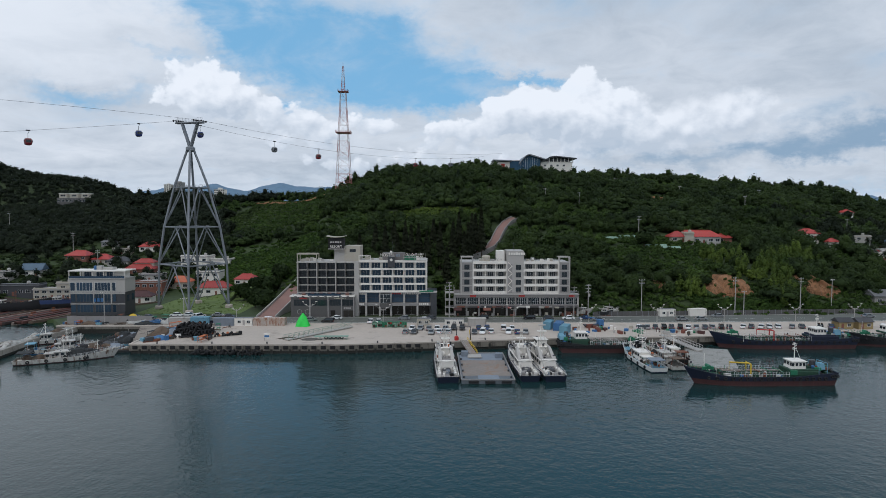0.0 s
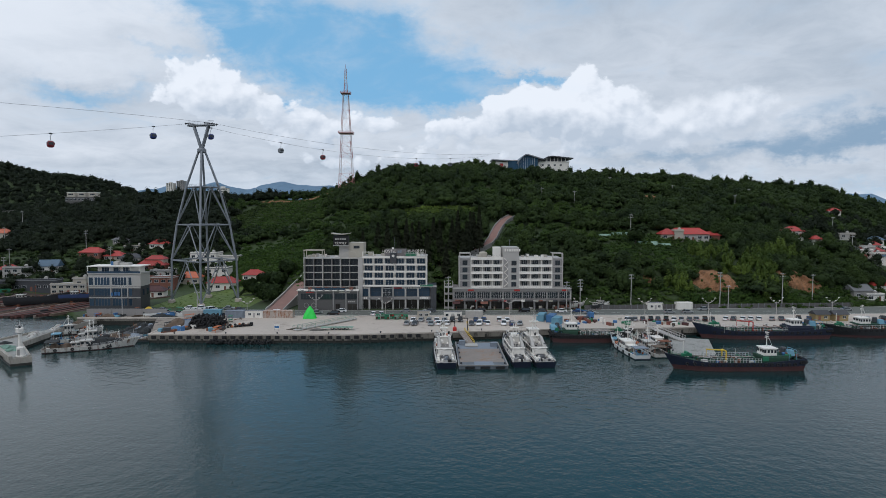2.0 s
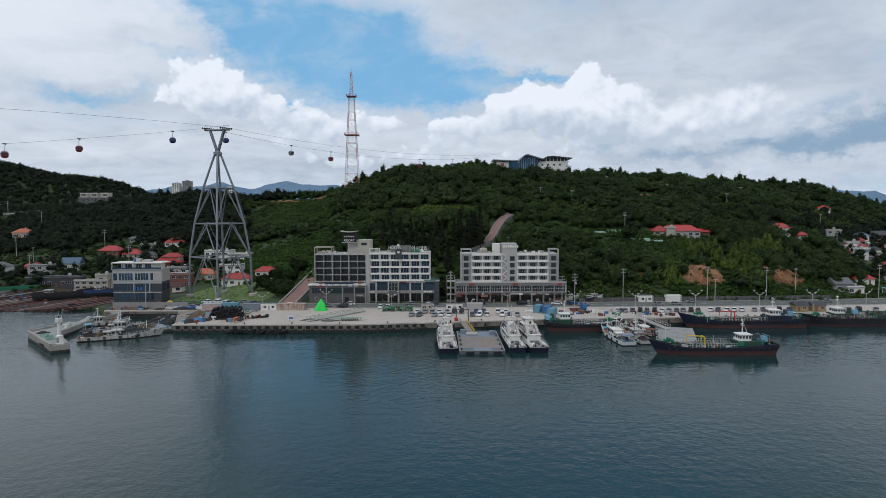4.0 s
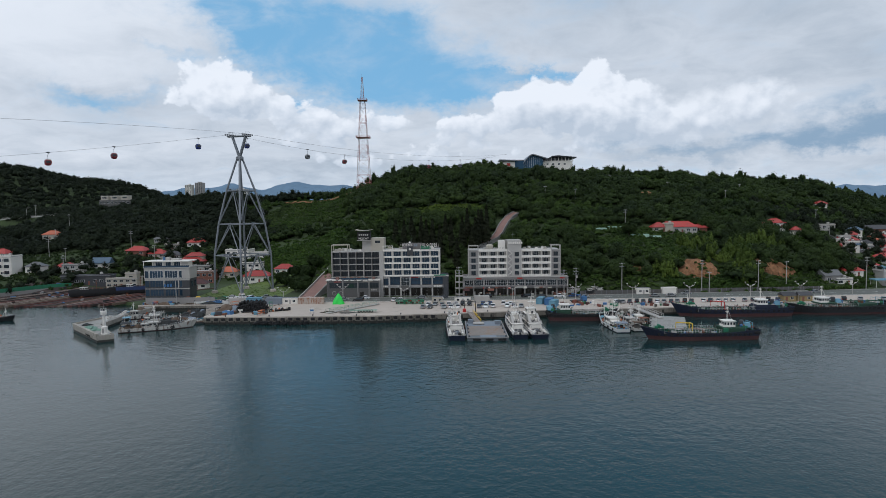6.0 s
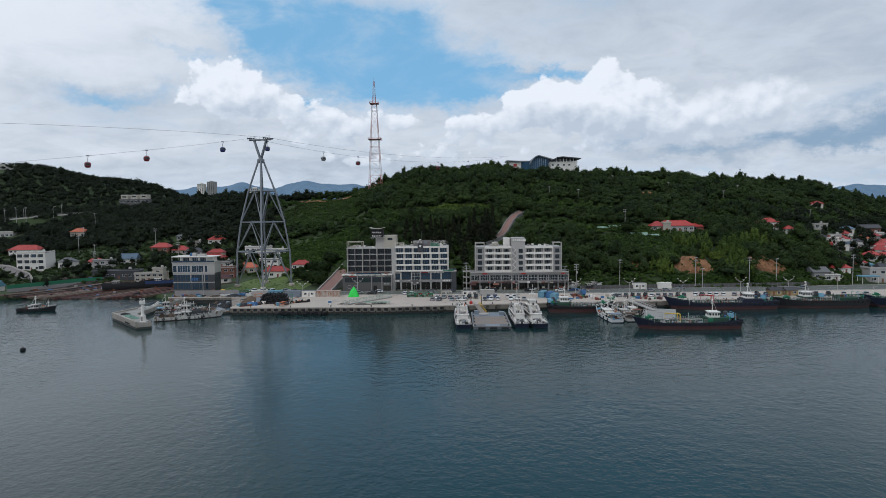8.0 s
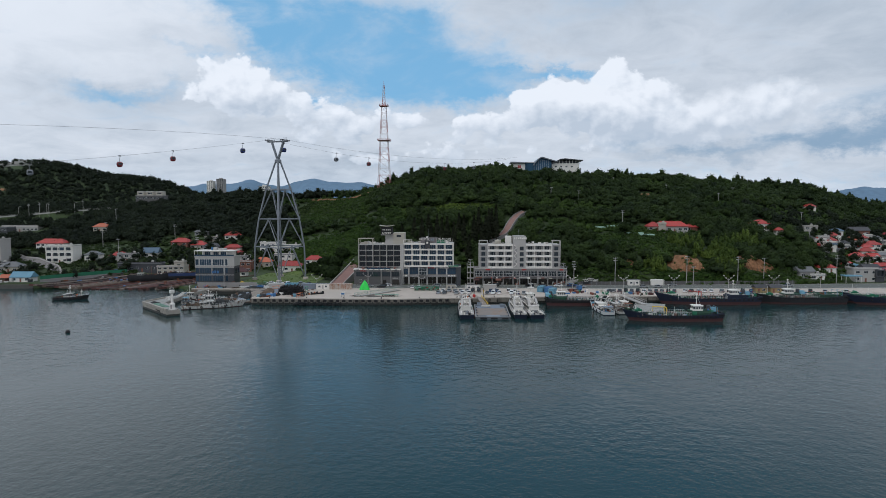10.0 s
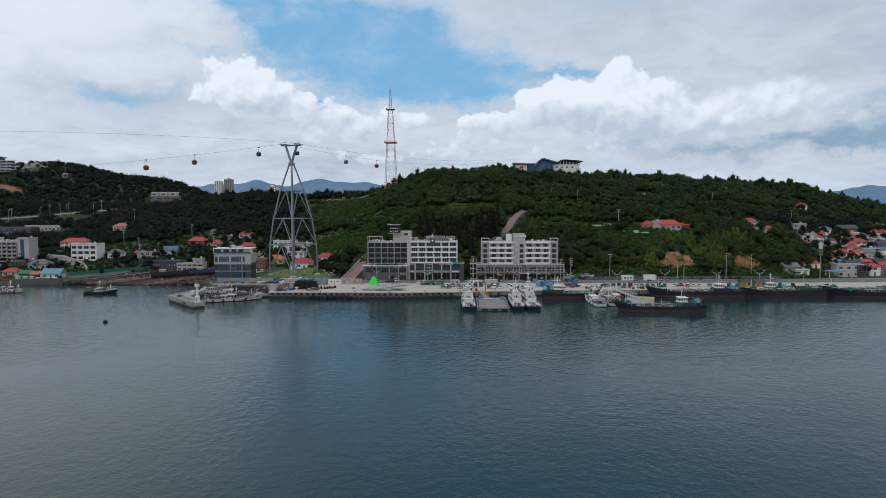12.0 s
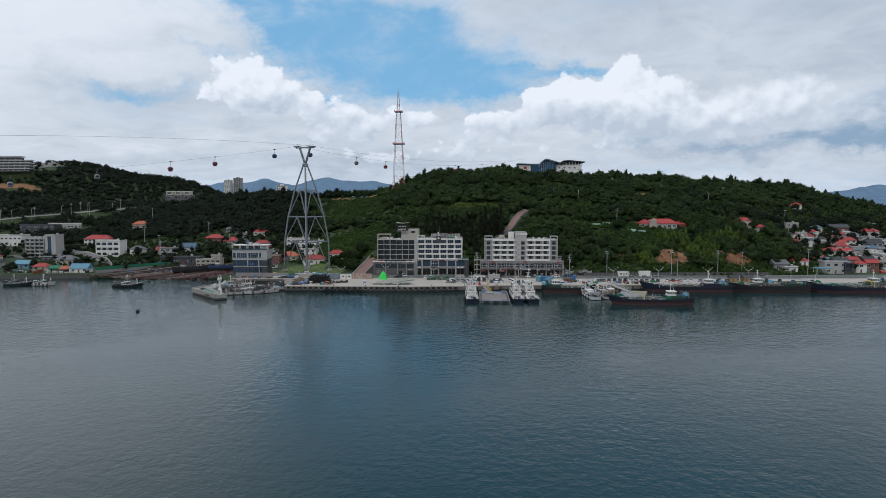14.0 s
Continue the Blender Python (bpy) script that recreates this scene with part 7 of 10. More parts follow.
def cargo_gear(v, x0, x1, w, z, seed, n=34, mts=("greendeck", "greendeck", "rust", "lightgrey", "darkgrey")):
    """Pipes, hatches, winches and drums on a working deck."""
    rng = random.Random(seed)
    pipes = Shape()
    for y in (-w * 0.18, 0.0, w * 0.16):
        pipes.beam((x0, y, z + 0.7), (x1, y, z + 0.7), 0.14, 6)
        for k in range(7):
            x = x0 + (x1 - x0) * (k + 0.5) / 7
            pipes.beam((x, y, z), (x, y, z + 0.7), 0.08, 4)
    part("cargo_pipe", pipes, mts[0], v)
    for i in range(n):
        x, y = rng.uniform(x0, x1), rng.uniform(-w * 0.42, w * 0.42)
        mt = rng.choice(mts)
        k = rng.random()
        if k < 0.4:
            a, b, c = rng.uniform(0.3, 0.9), rng.uniform(0.3, 0.8), rng.uniform(0.4, 1.2)
            part("deck_box", Shape().rbox(x - a, x + a, y - b, y + b, z, z + c, 0.06), mt, v)
        elif k < 0.75:
            r = rng.uniform(0.2, 0.45)
            part("vent", Shape().lathe((x, y, z), [(r * 0.7, 0), (r * 0.7, 0.6), (r, 0.75), (r, 1.05), (r * 0.3, 1.2)], 8), mt, v)
        else:
            s = Shape().beam((x, y - 0.6, z + 0.5), (x, y + 0.6, z + 0.5), 0.35, 8)
            s.box(x - 0.4, x + 0.4, y - 0.75, y - 0.6, z, z + 0.8).box(x - 0.4, x + 0.4, y + 0.6, y + 0.75, z, z + 0.8)
            part("winch", s, mt, v)


def gantry(v, x, w, z, h, mt, L=5.0):
    s = Shape().beam((x, -w / 2, z), (x, -w / 2, z + h), 0.18, 6).beam((x, w / 2, z), (x, w / 2, z + h), 0.18, 6)
    s.beam((x, -w / 2, z + h), (x, w / 2, z + h), 0.2, 6).beam((x, 0, z + h), (x + L, 0, z + h + 0.3), 0.2, 6).beam((x + L, 0, z + h + 0.3), (x + L, 0, z + h - 1.6), 0.08, 4)
    part("gantry_crane", s, mt, v)


def tanker(name, label, loc, rz, L, B, seed, bow=4.8, mid=3.4, house_u=0.2, house="white", up="navy", gear=True, crane=None, raised=False, aft_mt="greendeck", split=2.0):
    v = thing(name, label, "ship", loc, rz)
    sheer = lambda u: mid + (bow - mid) * max(0, (u - 0.72) / 0.28) ** 1.6 + 0.9 * max(0, (0.3 - u) / 0.3) ** 0.8
    e = hull(v, L, B, sheer, split, "redhull", up, "greendeck", deck_drop=0.6)
    zd = mid - 0.5
    cargo_gear(v, L * 0.36, L * 0.8, B * 0.8, zd, seed, 32)
    rails(v, e, 0.36, 0.78, 1.25, 18, "frame")
    rng = random.Random(seed + 900)
    for k in range(5):
        x = L * (0.38 + 0.085 * k)
        part("pipe_arch", Shape().path([(x, -B * 0.34, zd), (x, -B * 0.34, zd + 1.5), (x, B * 0.34, zd + 1.5), (x, B * 0.34, zd)], 0.09, 5), rng.choice(["greenpaint", "lightgrey", "rust", "greendeck"]), v)
    part("catwalk", Shape().box(L * 0.36, L * 0.8, -0.45, 0.45, zd + 1.35, zd + 1.45), "greydeck", v)
    for k in range(10):
        x, y = L * rng.uniform(0.36, 0.8), rng.choice([-1, 1]) * B * rng.uniform(0.15, 0.36)
        part("hatch", Shape().lathe((x, y, zd), [(0.55, 0), (0.55, 0.5), (0.65, 0.55), (0.6, 0.7)], 10), rng.choice(["greendeck", "rust", "oldwhite", "bluepaint"]), v)
    for k in range(7):
        x, y = L * rng.uniform(0.05, 0.9), rng.choice([-1, 1]) * B * rng.uniform(0.2, 0.4)
        part("deck_post", Shape().beam((x, y, zd), (x, y, zd + rng.uniform(1.8, 3.4)), 0.05, 4), rng.choice(["white", "oldwhite", "greenpaint"]), v)
    rails(v, e, 0.80, 0.97, 0.9, 6, "greenpaint", 0.9)
    x0 = L * house_u
    part("poop", Shape().rbox(L * 0.12, L * 0.33, -B * 0.36, B * 0.36, zd, zd + 1.7, 0.1), aft_mt, v)
    part("quarterdeck", Shape().rbox(L * 0.04, L * 0.12, -B * 0.38, B * 0.38, zd, zd + 0.8, 0.08), "darkgrey", v)
    cargo_gear(v, L * 0.03, L * 0.34, B * 0.8, zd + 0.8, seed + 70, 14, ("greendeck", "greenpaint", "oldwhite", "rust", "darkgrey", "bluepaint"))
    part("aft_frame", Shape().path([(L * 0.05, -B * 0.3, zd + 0.8), (L * 0.05, -B * 0.3, zd + 3.6), (L * 0.05, B * 0.3, zd + 3.6), (L * 0.05, B * 0.3, zd + 0.8)], 0.09, 5).path([(L * 0.11, -B * 0.3, zd + 0.8), (L * 0.11, -B * 0.3, zd + 3.6), (L * 0.11, B * 0.3, zd + 3.6), (L * 0.11, B * 0.3, zd + 0.8)], 0.09, 5), "skyblue", v)
    deckhouse(v, x0 + 0.4, x0 + 4.2, B * 0.5, zd + 1.7, zd + 3.95, house, n=4)
    part("lower_house", Shape().rbox(x0 - 2.5, x0 + 4.9, -B * 0.34, B * 0.34, zd + 1.6, zd + 2.1, 0.08), aft_mt, v)
    ship_mast(v, x0 + 2.4, zd + 4.2, 4.4)
    part("funnel", Shape().lathe((x0 - 2.3, 0, zd + 1.6), [(0.8, 0), (0.75, 2.2), (0.6, 2.5)], 10), "darkgrey", v)
    part("tarpaulin", Shape().side([(-1.8, zd + 1.9), (1.8, zd + 1.9), (1.3, zd + 3.4), (0, zd + 3.4), (-1.3, zd + 3.0)], x0 - 4.6, x0 - 2.6), "skyblue", v, "blue tarpaulin cover")
    cargo_gear(v, L * 0.03, x0 - 0.5, B * 0.6, zd + 1.7, seed + 50, 14, ("greendeck", "greenpaint", "lightgrey", "rust", "bluepaint"))
    tyres(v, e, 0.10, 0.88, 18, mid - 0.5)
    tyres(v, e, 0.01, 0.05, 3, mid)
    part("stern_fender", Shape().torus((-0.5, 0, mid - 0.2), 0.95, 0.35, "x", 14, 6), "black", v)
    part("bow_marks", bars(3, 0.5, 0.6, 0.25, "white", "bow_marks"), None, v, "", (L * 0.885, -B * 0.36, bow * 0.62), -0.55)
    part("bow_windlass", Shape().beam((L * 0.9, -1, bow), (L * 0.9, 1, bow), 0.45, 8).rbox(L * 0.86, L * 0.94, -0.5, 0.5, bow - 0.8, bow - 0.1, 0.1), "greenpaint", v)
    part("jackstaff", Shape().beam((L * 0.93, 0, bow - 0.4), (L * 0.93, 0, bow + 3.4), 0.08, 5), "white", v)
    if crane:
        gantry(v, L * 0.6, B * 0.35, zd, 3.2, crane)
    return v


def patrol_boat(loc, rz, L=30.0, B=5.6, label="white coastguard patrol boat moored beside the barge", seed=1, tall=False):
    v = thing("patrol_boat", label, "boat", loc, rz, "patrol boats at the barge")
    sheer = lambda u: 1.7 + 1.5 * max(0, (u - 0.35) / 0.65) ** 1.5
    e = hull(v, L, B, sheer, 0.75, "navy", "navy", "lightgrey", 0.8, 0.06, 0.9, 0.35, 0.55)
    deckhouse(v, L * 0.24, L * 0.72, B * 0.72, 1.4, 3.9, "white", n=7, name="lower_house")
    h = deckhouse(v, L * 0.42, L * 0.62, B * 0.62, 3.9, 6.2, "white", n=4)
    top = 6.35
    if tall:
        deckhouse(v, L * 0.45, L * 0.57, B * 0.5, 6.2, 8.0, "white", n=3, name="flying_bridge")
        top = 8.1
    m = Shape()
    for sy in (-0.7, 0.7):
        m.beam((L * 0.44, sy, top - 1.0), (L * 0.47, sy * 0.3, top + 3.8), 0.13, 5)
    for k in range(4):
        m.beam((L * 0.45, -0.7 + k * 0.1, top + k), (L * 0.45, 0.7 - k * 0.1, top + k), 0.07, 4)
    m.rbox(L * 0.44, L * 0.48, -1.3, 1.3, top + 2.3, top + 2.5, 0.04).beam((L * 0.46, 0, top + 3.6), (L * 0.46, 0, top + 6.2), 0.06, 5)
    part("mast", m, "white", v)
    part("radar", Shape().rbox(L * 0.45, L * 0.47, -1.1, 1.1, top + 4.0, top + 4.25, 0.05), "lightgrey", v)
    part("dome", Shape().lathe((L * 0.40, 0.9, 4.0), [(0.75, 0), (0.85, 0.7), (0.65, 1.4), (0.15, 1.7)], 12), "white", v, smooth=True)
    part("dome", Shape().lathe((L * 0.36, -1.1, 4.0), [(0.5, 0), (0.58, 0.5), (0.4, 0.95), (0.1, 1.15)], 10), "white", v, smooth=True)
    part("life_ring", Shape().torus((L * 0.29, 0.0, 2.9), 0.6, 0.16, "x", 14, 6), "navy", v)
    part("gun_mount", Shape().lathe((L * 0.78, 0, 2.1), [(0.6, 0), (0.6, 0.5), (0.4, 1.0)], 10).beam((L * 0.78, 0, 2.9), (L * 0.84, 0, 3.2), 0.08, 5), "lightgrey", v)
    rng = random.Random(seed)
    for i in range(4):
        x = L * (0.05 + 0.06 * i)
        for sy in (-1, 1):
            part("life_raft", Shape().beam((x, sy * B * 0.34, 1.95), (x + 1.2, sy * B * 0.34, 1.95), 0.4, 8), "white", v)
    part("rubber_boat", Shape().rbox(L * 0.13, L * 0.26, -1.1, 1.1, 1.5, 2.2, 0.3), rng.choice(["darkgrey", "navy"]), v, "dark rigid inflatable boat")
    part("davit", Shape().path([(L * 0.2, 1.5, 1.4), (L * 0.2, 1.5, 3.6), (L * 0.2, -0.6, 4.3)], 0.12, 5), "white", v)
    for sy in (-1, 1):
        part("funnel_fairing", Shape().add([(L * 0.24, sy * B * 0.2, 3.9), (L * 0.44, sy * B * 0.2, 3.9), (L * 0.44, sy * B * 0.36, 3.9), (L * 0.24, sy * B * 0.36, 3.9),
                                            (L * 0.38, sy * B * 0.2, 6.4), (L * 0.44, sy * B * 0.2, 6.4), (L * 0.44, sy * B * 0.32, 6.4), (L * 0.38, sy * B * 0.32, 6.4)],
                                           [(0, 1, 5, 4), (1, 2, 6, 5), (2, 3, 7, 6), (3, 0, 4, 7), (4, 5, 6, 7)]), "lightgrey", v)
        part("stay", Shape().beam((L * 0.1, sy * B * 0.3, 1.5), (L * 0.26, sy * B * 0.3, 4.4), 0.07, 5), "lightgrey", v)
        part("bulwark", Shape().box(0.1, L * 0.5, sy * B * 0.47 - 0.05, sy * B * 0.47 + 0.05, 1.5, 2.0), "white", v)
    for i in range(66):
        x, y = rng.uniform(L * 0.02, L * 0.72), rng.uniform(-B * 0.38, B * 0.38)
        zb = 1.4 if x < L * 0.29 else (3.95 if x < L * 0.42 or x > L * 0.62 else 6.3)
        mt = rng.choice(["white", "lightgrey", "darkgrey", "bluedeck", "black", "orange" if i % 7 == 0 else "oldwhite", "white", "lightgrey", "grey", "darkgrey"])
        if i % 3 == 0:
            part("vent", Shape().lathe((x, y, zb), [(0.15, 0), (0.15, 0.5), (0.28, 0.6), (0.26, 0.85)], 8), mt, v)
        else:
            a, b, c = rng.uniform(0.2, 0.6), rng.uniform(0.2, 0.5), rng.uniform(0.3, 1.0)
            part("deck_locker", Shape().rbox(x - a, x + a, y - b, y + b, zb, zb + c, 0.05), mt, v)
    for k in range(7):
        x = L * (0.34 + 0.05 * k)
        part("whip_aerial", Shape().beam((x, rng.choice([-1, 1]) * B * 0.28, 4), (x, rng.choice([-1, 1]) * B * 0.25, rng.uniform(6.5, 9.5)), 0.03, 4), "darkframe", v)
    part("hull_stripe", Shape().box(L * 0.6, L * 0.66, -B / 2 - 0.12, -B / 2 + 0.2, 0.8, 2.0), "navy", v)
    rail = [(L * 0.30, -B * 0.35, 3.95), (L * 0.66, -B * 0.35, 3.95), (L * 0.66, B * 0.35, 3.95), (L * 0.30, B * 0.35, 3.95), (L * 0.30, -B * 0.35, 3.95)]
    railing(v, rail, 0.9, 1.1, "lightgrey", 0.03)
    for u0, u1, zz in ((0.27, 0.41, 4.065), (0.63, 0.69, 4.065), (0.02, 0.23, 1.46)):
        part("deck_mat", Shape().box(L * u0, L * u1, -B * 0.3, B * 0.3, zz, zz + 0.03), "grey", v, "grey non-slip deck covering")
    for k in range(6):
        x = L * (0.25 + 0.07 * k)
        for sy in (-1, 1):
            part("stanchion_locker", Shape().rbox(x, x + 0.7, sy * B * 0.40 - 0.2, sy * B * 0.40 + 0.2, 1.4, 2.0 + 0.3 * (k % 2), 0.05), ("darkgrey", "lightgrey", "oldwhite")[k % 3], v)
    part("awning", Shape().box(L * 0.26, L * 0.33, -B * 0.3, B * 0.3, 3.9, 3.98), "bluedeck", v)
    part("stern_marks", bars(6, 0.35, 0.35, 0.08, "white", "stern_marks"), None, v, "", (-0.12, 0, 0.95), radians(-90))
    rails(v, e, 0.02, 0.98, 1.0, 22, "frame")
    tyres(v, e, 0.1, 0.8, 7, 1.1)


def deck_clutter(v, L, B, z, seed):
    """Nets, poles, lamps, ropes and bins that crowd a fishing deck."""
    rng = random.Random(seed + 200)
    for i in range(4):
        x = L * rng.uniform(0.05, 0.85)
        n, vs = 10, [(x, 0, z + rng.uniform(0.8, 1.5))]
        for j in range(n):
            a = 2 * math.pi * j / n
            k = rng.uniform(0.7, 1.15)
            vs.append((x + 1.3 * k * math.cos(a), B * 0.3 * k * math.sin(a), z + 0.45))
        for j in range(n):
            a = 2 * math.pi * j / n
            vs.append((x + 1.7 * math.cos(a), B * 0.36 * math.sin(a), z - 0.2))
        fs = [(0, 1 + j, 1 + (j + 1) % n) for j in range(n)] + [(1 + j, 1 + n + j, 1 + n + (j + 1) % n, 1 + (j + 1) % n) for j in range(n)]
        part("fishing_net", Shape().add(vs, fs), rng.choice(["black", "bark", "rock", "bluedeck", "darkgrey"]), v)
    for i in range(9):
        x, y = L * rng.uniform(0.05, 0.92), rng.choice([-1, 1]) * B * rng.uniform(0.2, 0.42)
        part("deck_pole", Shape().beam((x, y, z), (x + rng.uniform(-0.5, 0.5), y * 0.9, z + rng.uniform(1.8, 4.2)), 0.05, 4), rng.choice(["lightgrey", "rust", "darkframe", "white"]), v)
    lamps = Shape().path([(L * 0.12, 0, z + 2.9), (L * 0.45, 0, z + 3.6), (L * 0.85, 0, z + 3.2)], 0.03, 4)
    part("lamp_line", lamps, "darkframe", v)
    for i in range(7):
        x = L * (0.14 + 0.1 * i)
        part("deck_lamp", Shape().lathe((x, 0, z + 2.8), [(0.08, 0), (0.16, 0.12), (0.1, 0.3)], 7), "white", v)
    for i in range(8):
        x, y = L * rng.uniform(0.1, 0.85), rng.uniform(-B * 0.35, B * 0.35)
        part("bin", Shape().lathe((x, y, z), [(0.25, 0), (0.32, 0.5), (0.3, 0.6)], 8), rng.choice(["rust", "bluepaint", "darkgrey", "greenpaint", "lightgrey", "orange"]), v)
    part("tarpaulin", Shape().side([(-B * 0.3, z + 0.5), (B * 0.3, z + 0.5), (B * 0.1, z + 1.6), (-B * 0.12, z + 1.5)], L * 0.62, L * 0.76), rng.choice(["darkgrey", "bluedeck", "black"]), v)


def fishing_boat(loc, rz, L, B, label, seed, up="whitehull", low="redhull", deck="skyblue", house_u=0.25, group="", canopy=None, house="white", house_h=2.3):
    v = thing("fishing_boat", label, "boat", loc, rz, group)
    sheer = lambda u: 1.1 + L * 0.012 + (0.06 * L) * max(0, (u - 0.5) / 0.5) ** 1.8
    e = hull(v, L, B, sheer, 0.28, low, up, deck, 0.6, 0.07, 0.85, 0.45, 0.5, 16)
    z = 0.7 + L * 0.012
    hx = L * house_u
    deckhouse(v, hx, hx + L * 0.2 * min(1, house_h / 2.3), B * 0.6, z, z + house_h, house, n=3)
    deckhouse(v, hx - L * 0.1, hx + L * 0.02, B * 0.5, z, z + 1.5, house, n=2, name="cabin")
    ship_mast(v, hx + L * 0.08, z + 2.4, 2.6 + L * 0.06)
    s = Shape()
    for u in (0.03, 0.16):
        for sg in (-1, 1):
            s.beam((u * L, sg * B * 0.36, z), (u * L, sg * B * 0.36, z + 2.2), 0.06, 4)
    s.box(0.02 * L, 0.17 * L, -B * 0.38, B * 0.38, z + 2.15, z + 2.3)
    part("awning_frame", s, canopy or "frame", v)
    ship_mast(v, L * 0.83, z + 0.6, 2.8 + L * 0.05, "white", 1)
    rng = random.Random(seed)
    for i in range(9 + int(L * 0.7)):
        x, y = rng.uniform(L * (0.48 if i < 9 else 0.03), L * 0.8), rng.uniform(-B * 0.3, B * 0.3)
        mt = rng.choice(["bluepaint", "orange", "white", "lightgrey", "darkgrey", "rust", "grey", "black", "bark"])
        part("fish_crate", Shape().rbox(x, x + rng.uniform(0.6, 1.2), y, y + rng.uniform(0.5, 0.9), z - 0.1, z + rng.uniform(0.3, 1.0), 0.05), mt, v)
    part("net_hauler", Shape().beam((L * 0.62, B * 0.36, z + 0.9), (L * 0.62, B * 0.48, z + 0.9), 0.45, 10).beam((L * 0.62, B * 0.4, z), (L * 0.62, B * 0.4, z + 0.9), 0.15, 5), "orange", v)
    rails(v, e, 0.55, 0.96, 0.6, 7, "frame")
    tyres(v, e, 0.15, 0.7, 4, 0.8)
    if L > 17:
        deck_clutter(v, L, B, z, seed)
    return v


def net_raft(loc, rz, L, B, label, seed):
    """A low raft with heaped nets, poles and floats."""
    rng = random.Random(seed + 60)
    v = thing("net_raft", label, "raft", loc, rz, "net rafts in the basin")
    part("pontoon", Shape().rbox(0, L, -B / 2, B / 2, -0.4, 0.75, 0.12), "net", v)
    part("deck", Shape().box(0.3, L - 0.3, -B / 2 + 0.3, B / 2 - 0.3, 0.75, 0.95), "browngear", v)
    for i in range(15):
        x, y, r, hh = rng.uniform(1.5, L - 1.5), rng.uniform(-B * 0.3, B * 0.3), rng.uniform(0.9, 2.4), rng.uniform(0.8, 2.5)
        n, vs = 12, [(x, y, 0.9 + hh)]
        for ring, zz in ((0.55, 0.8), (0.9, 0.4), (1.05, 0.0)):
            for j in range(n):
                a, k = 2 * math.pi * j / n, rng.uniform(0.75, 1.2)
                vs.append((x + r * ring * k * math.cos(a), y + r * 0.8 * ring * k * math.sin(a), 0.9 + hh * zz * rng.uniform(0.8, 1.15)))
        fs = [(0, 1 + j, 1 + (j + 1) % n) for j in range(n)]
        for q in (0, 1):
            fs += [(1 + q * n + j, 1 + (q + 1) * n + j, 1 + (q + 1) * n + (j + 1) % n, 1 + q * n + (j + 1) % n) for j in range(n)]
        part("fishing_net", Shape().add(vs, fs), rng.choice(["net", "net", "black", "darkgrey", "bluedeck", "browngear"]), v)
    for i in range(8):
        x, y = rng.uniform(0.6, L - 0.6), rng.choice([-1, 1]) * B * 0.45
        part("pole", Shape().beam((x, y, 0.8), (x + rng.uniform(-0.4, 0.4), y, rng.uniform(2.0, 3.6)), 0.05, 4), rng.choice(["lightgrey", "rust", "bark"]), v)
    for i in range(7):
        x, y = rng.uniform(0.6, L - 1.2), rng.uniform(-B * 0.4, B * 0.3)
        part("crate", Shape().rbox(x, x + 1.0, y, y + 0.7, 0.9, rng.uniform(1.2, 1.7), 0.04), rng.choice(["bluepaint", "orange", "oldwhite", "lightgrey", "rust"]), v)


def skiff(loc, rz, L, mt, label):
    v = thing("skiff", label, "boat", loc, rz, "small boats in the boat yard")
    sheer = lambda u: 0.75 + 0.5 * max(0, (u - 0.4) / 0.6) ** 1.6
    hull(v, L, L * 0.27, sheer, 0.15, mt, mt, "lightgrey", 0.25, 0.06, 0.85, 0.25, 0.45, 10)
    part("thwart", Shape().box(L * 0.3, L * 0.36, -L * 0.11, L * 0.11, 0.55, 0.65).box(L * 0.55, L * 0.6, -L * 0.11, L * 0.11, 0.55, 0.65), "lightgrey", v)
    part("outboard", Shape().rbox(-0.35, 0.1, -0.25, 0.25, 0.4, 1.3, 0.08), "darkgrey", v)


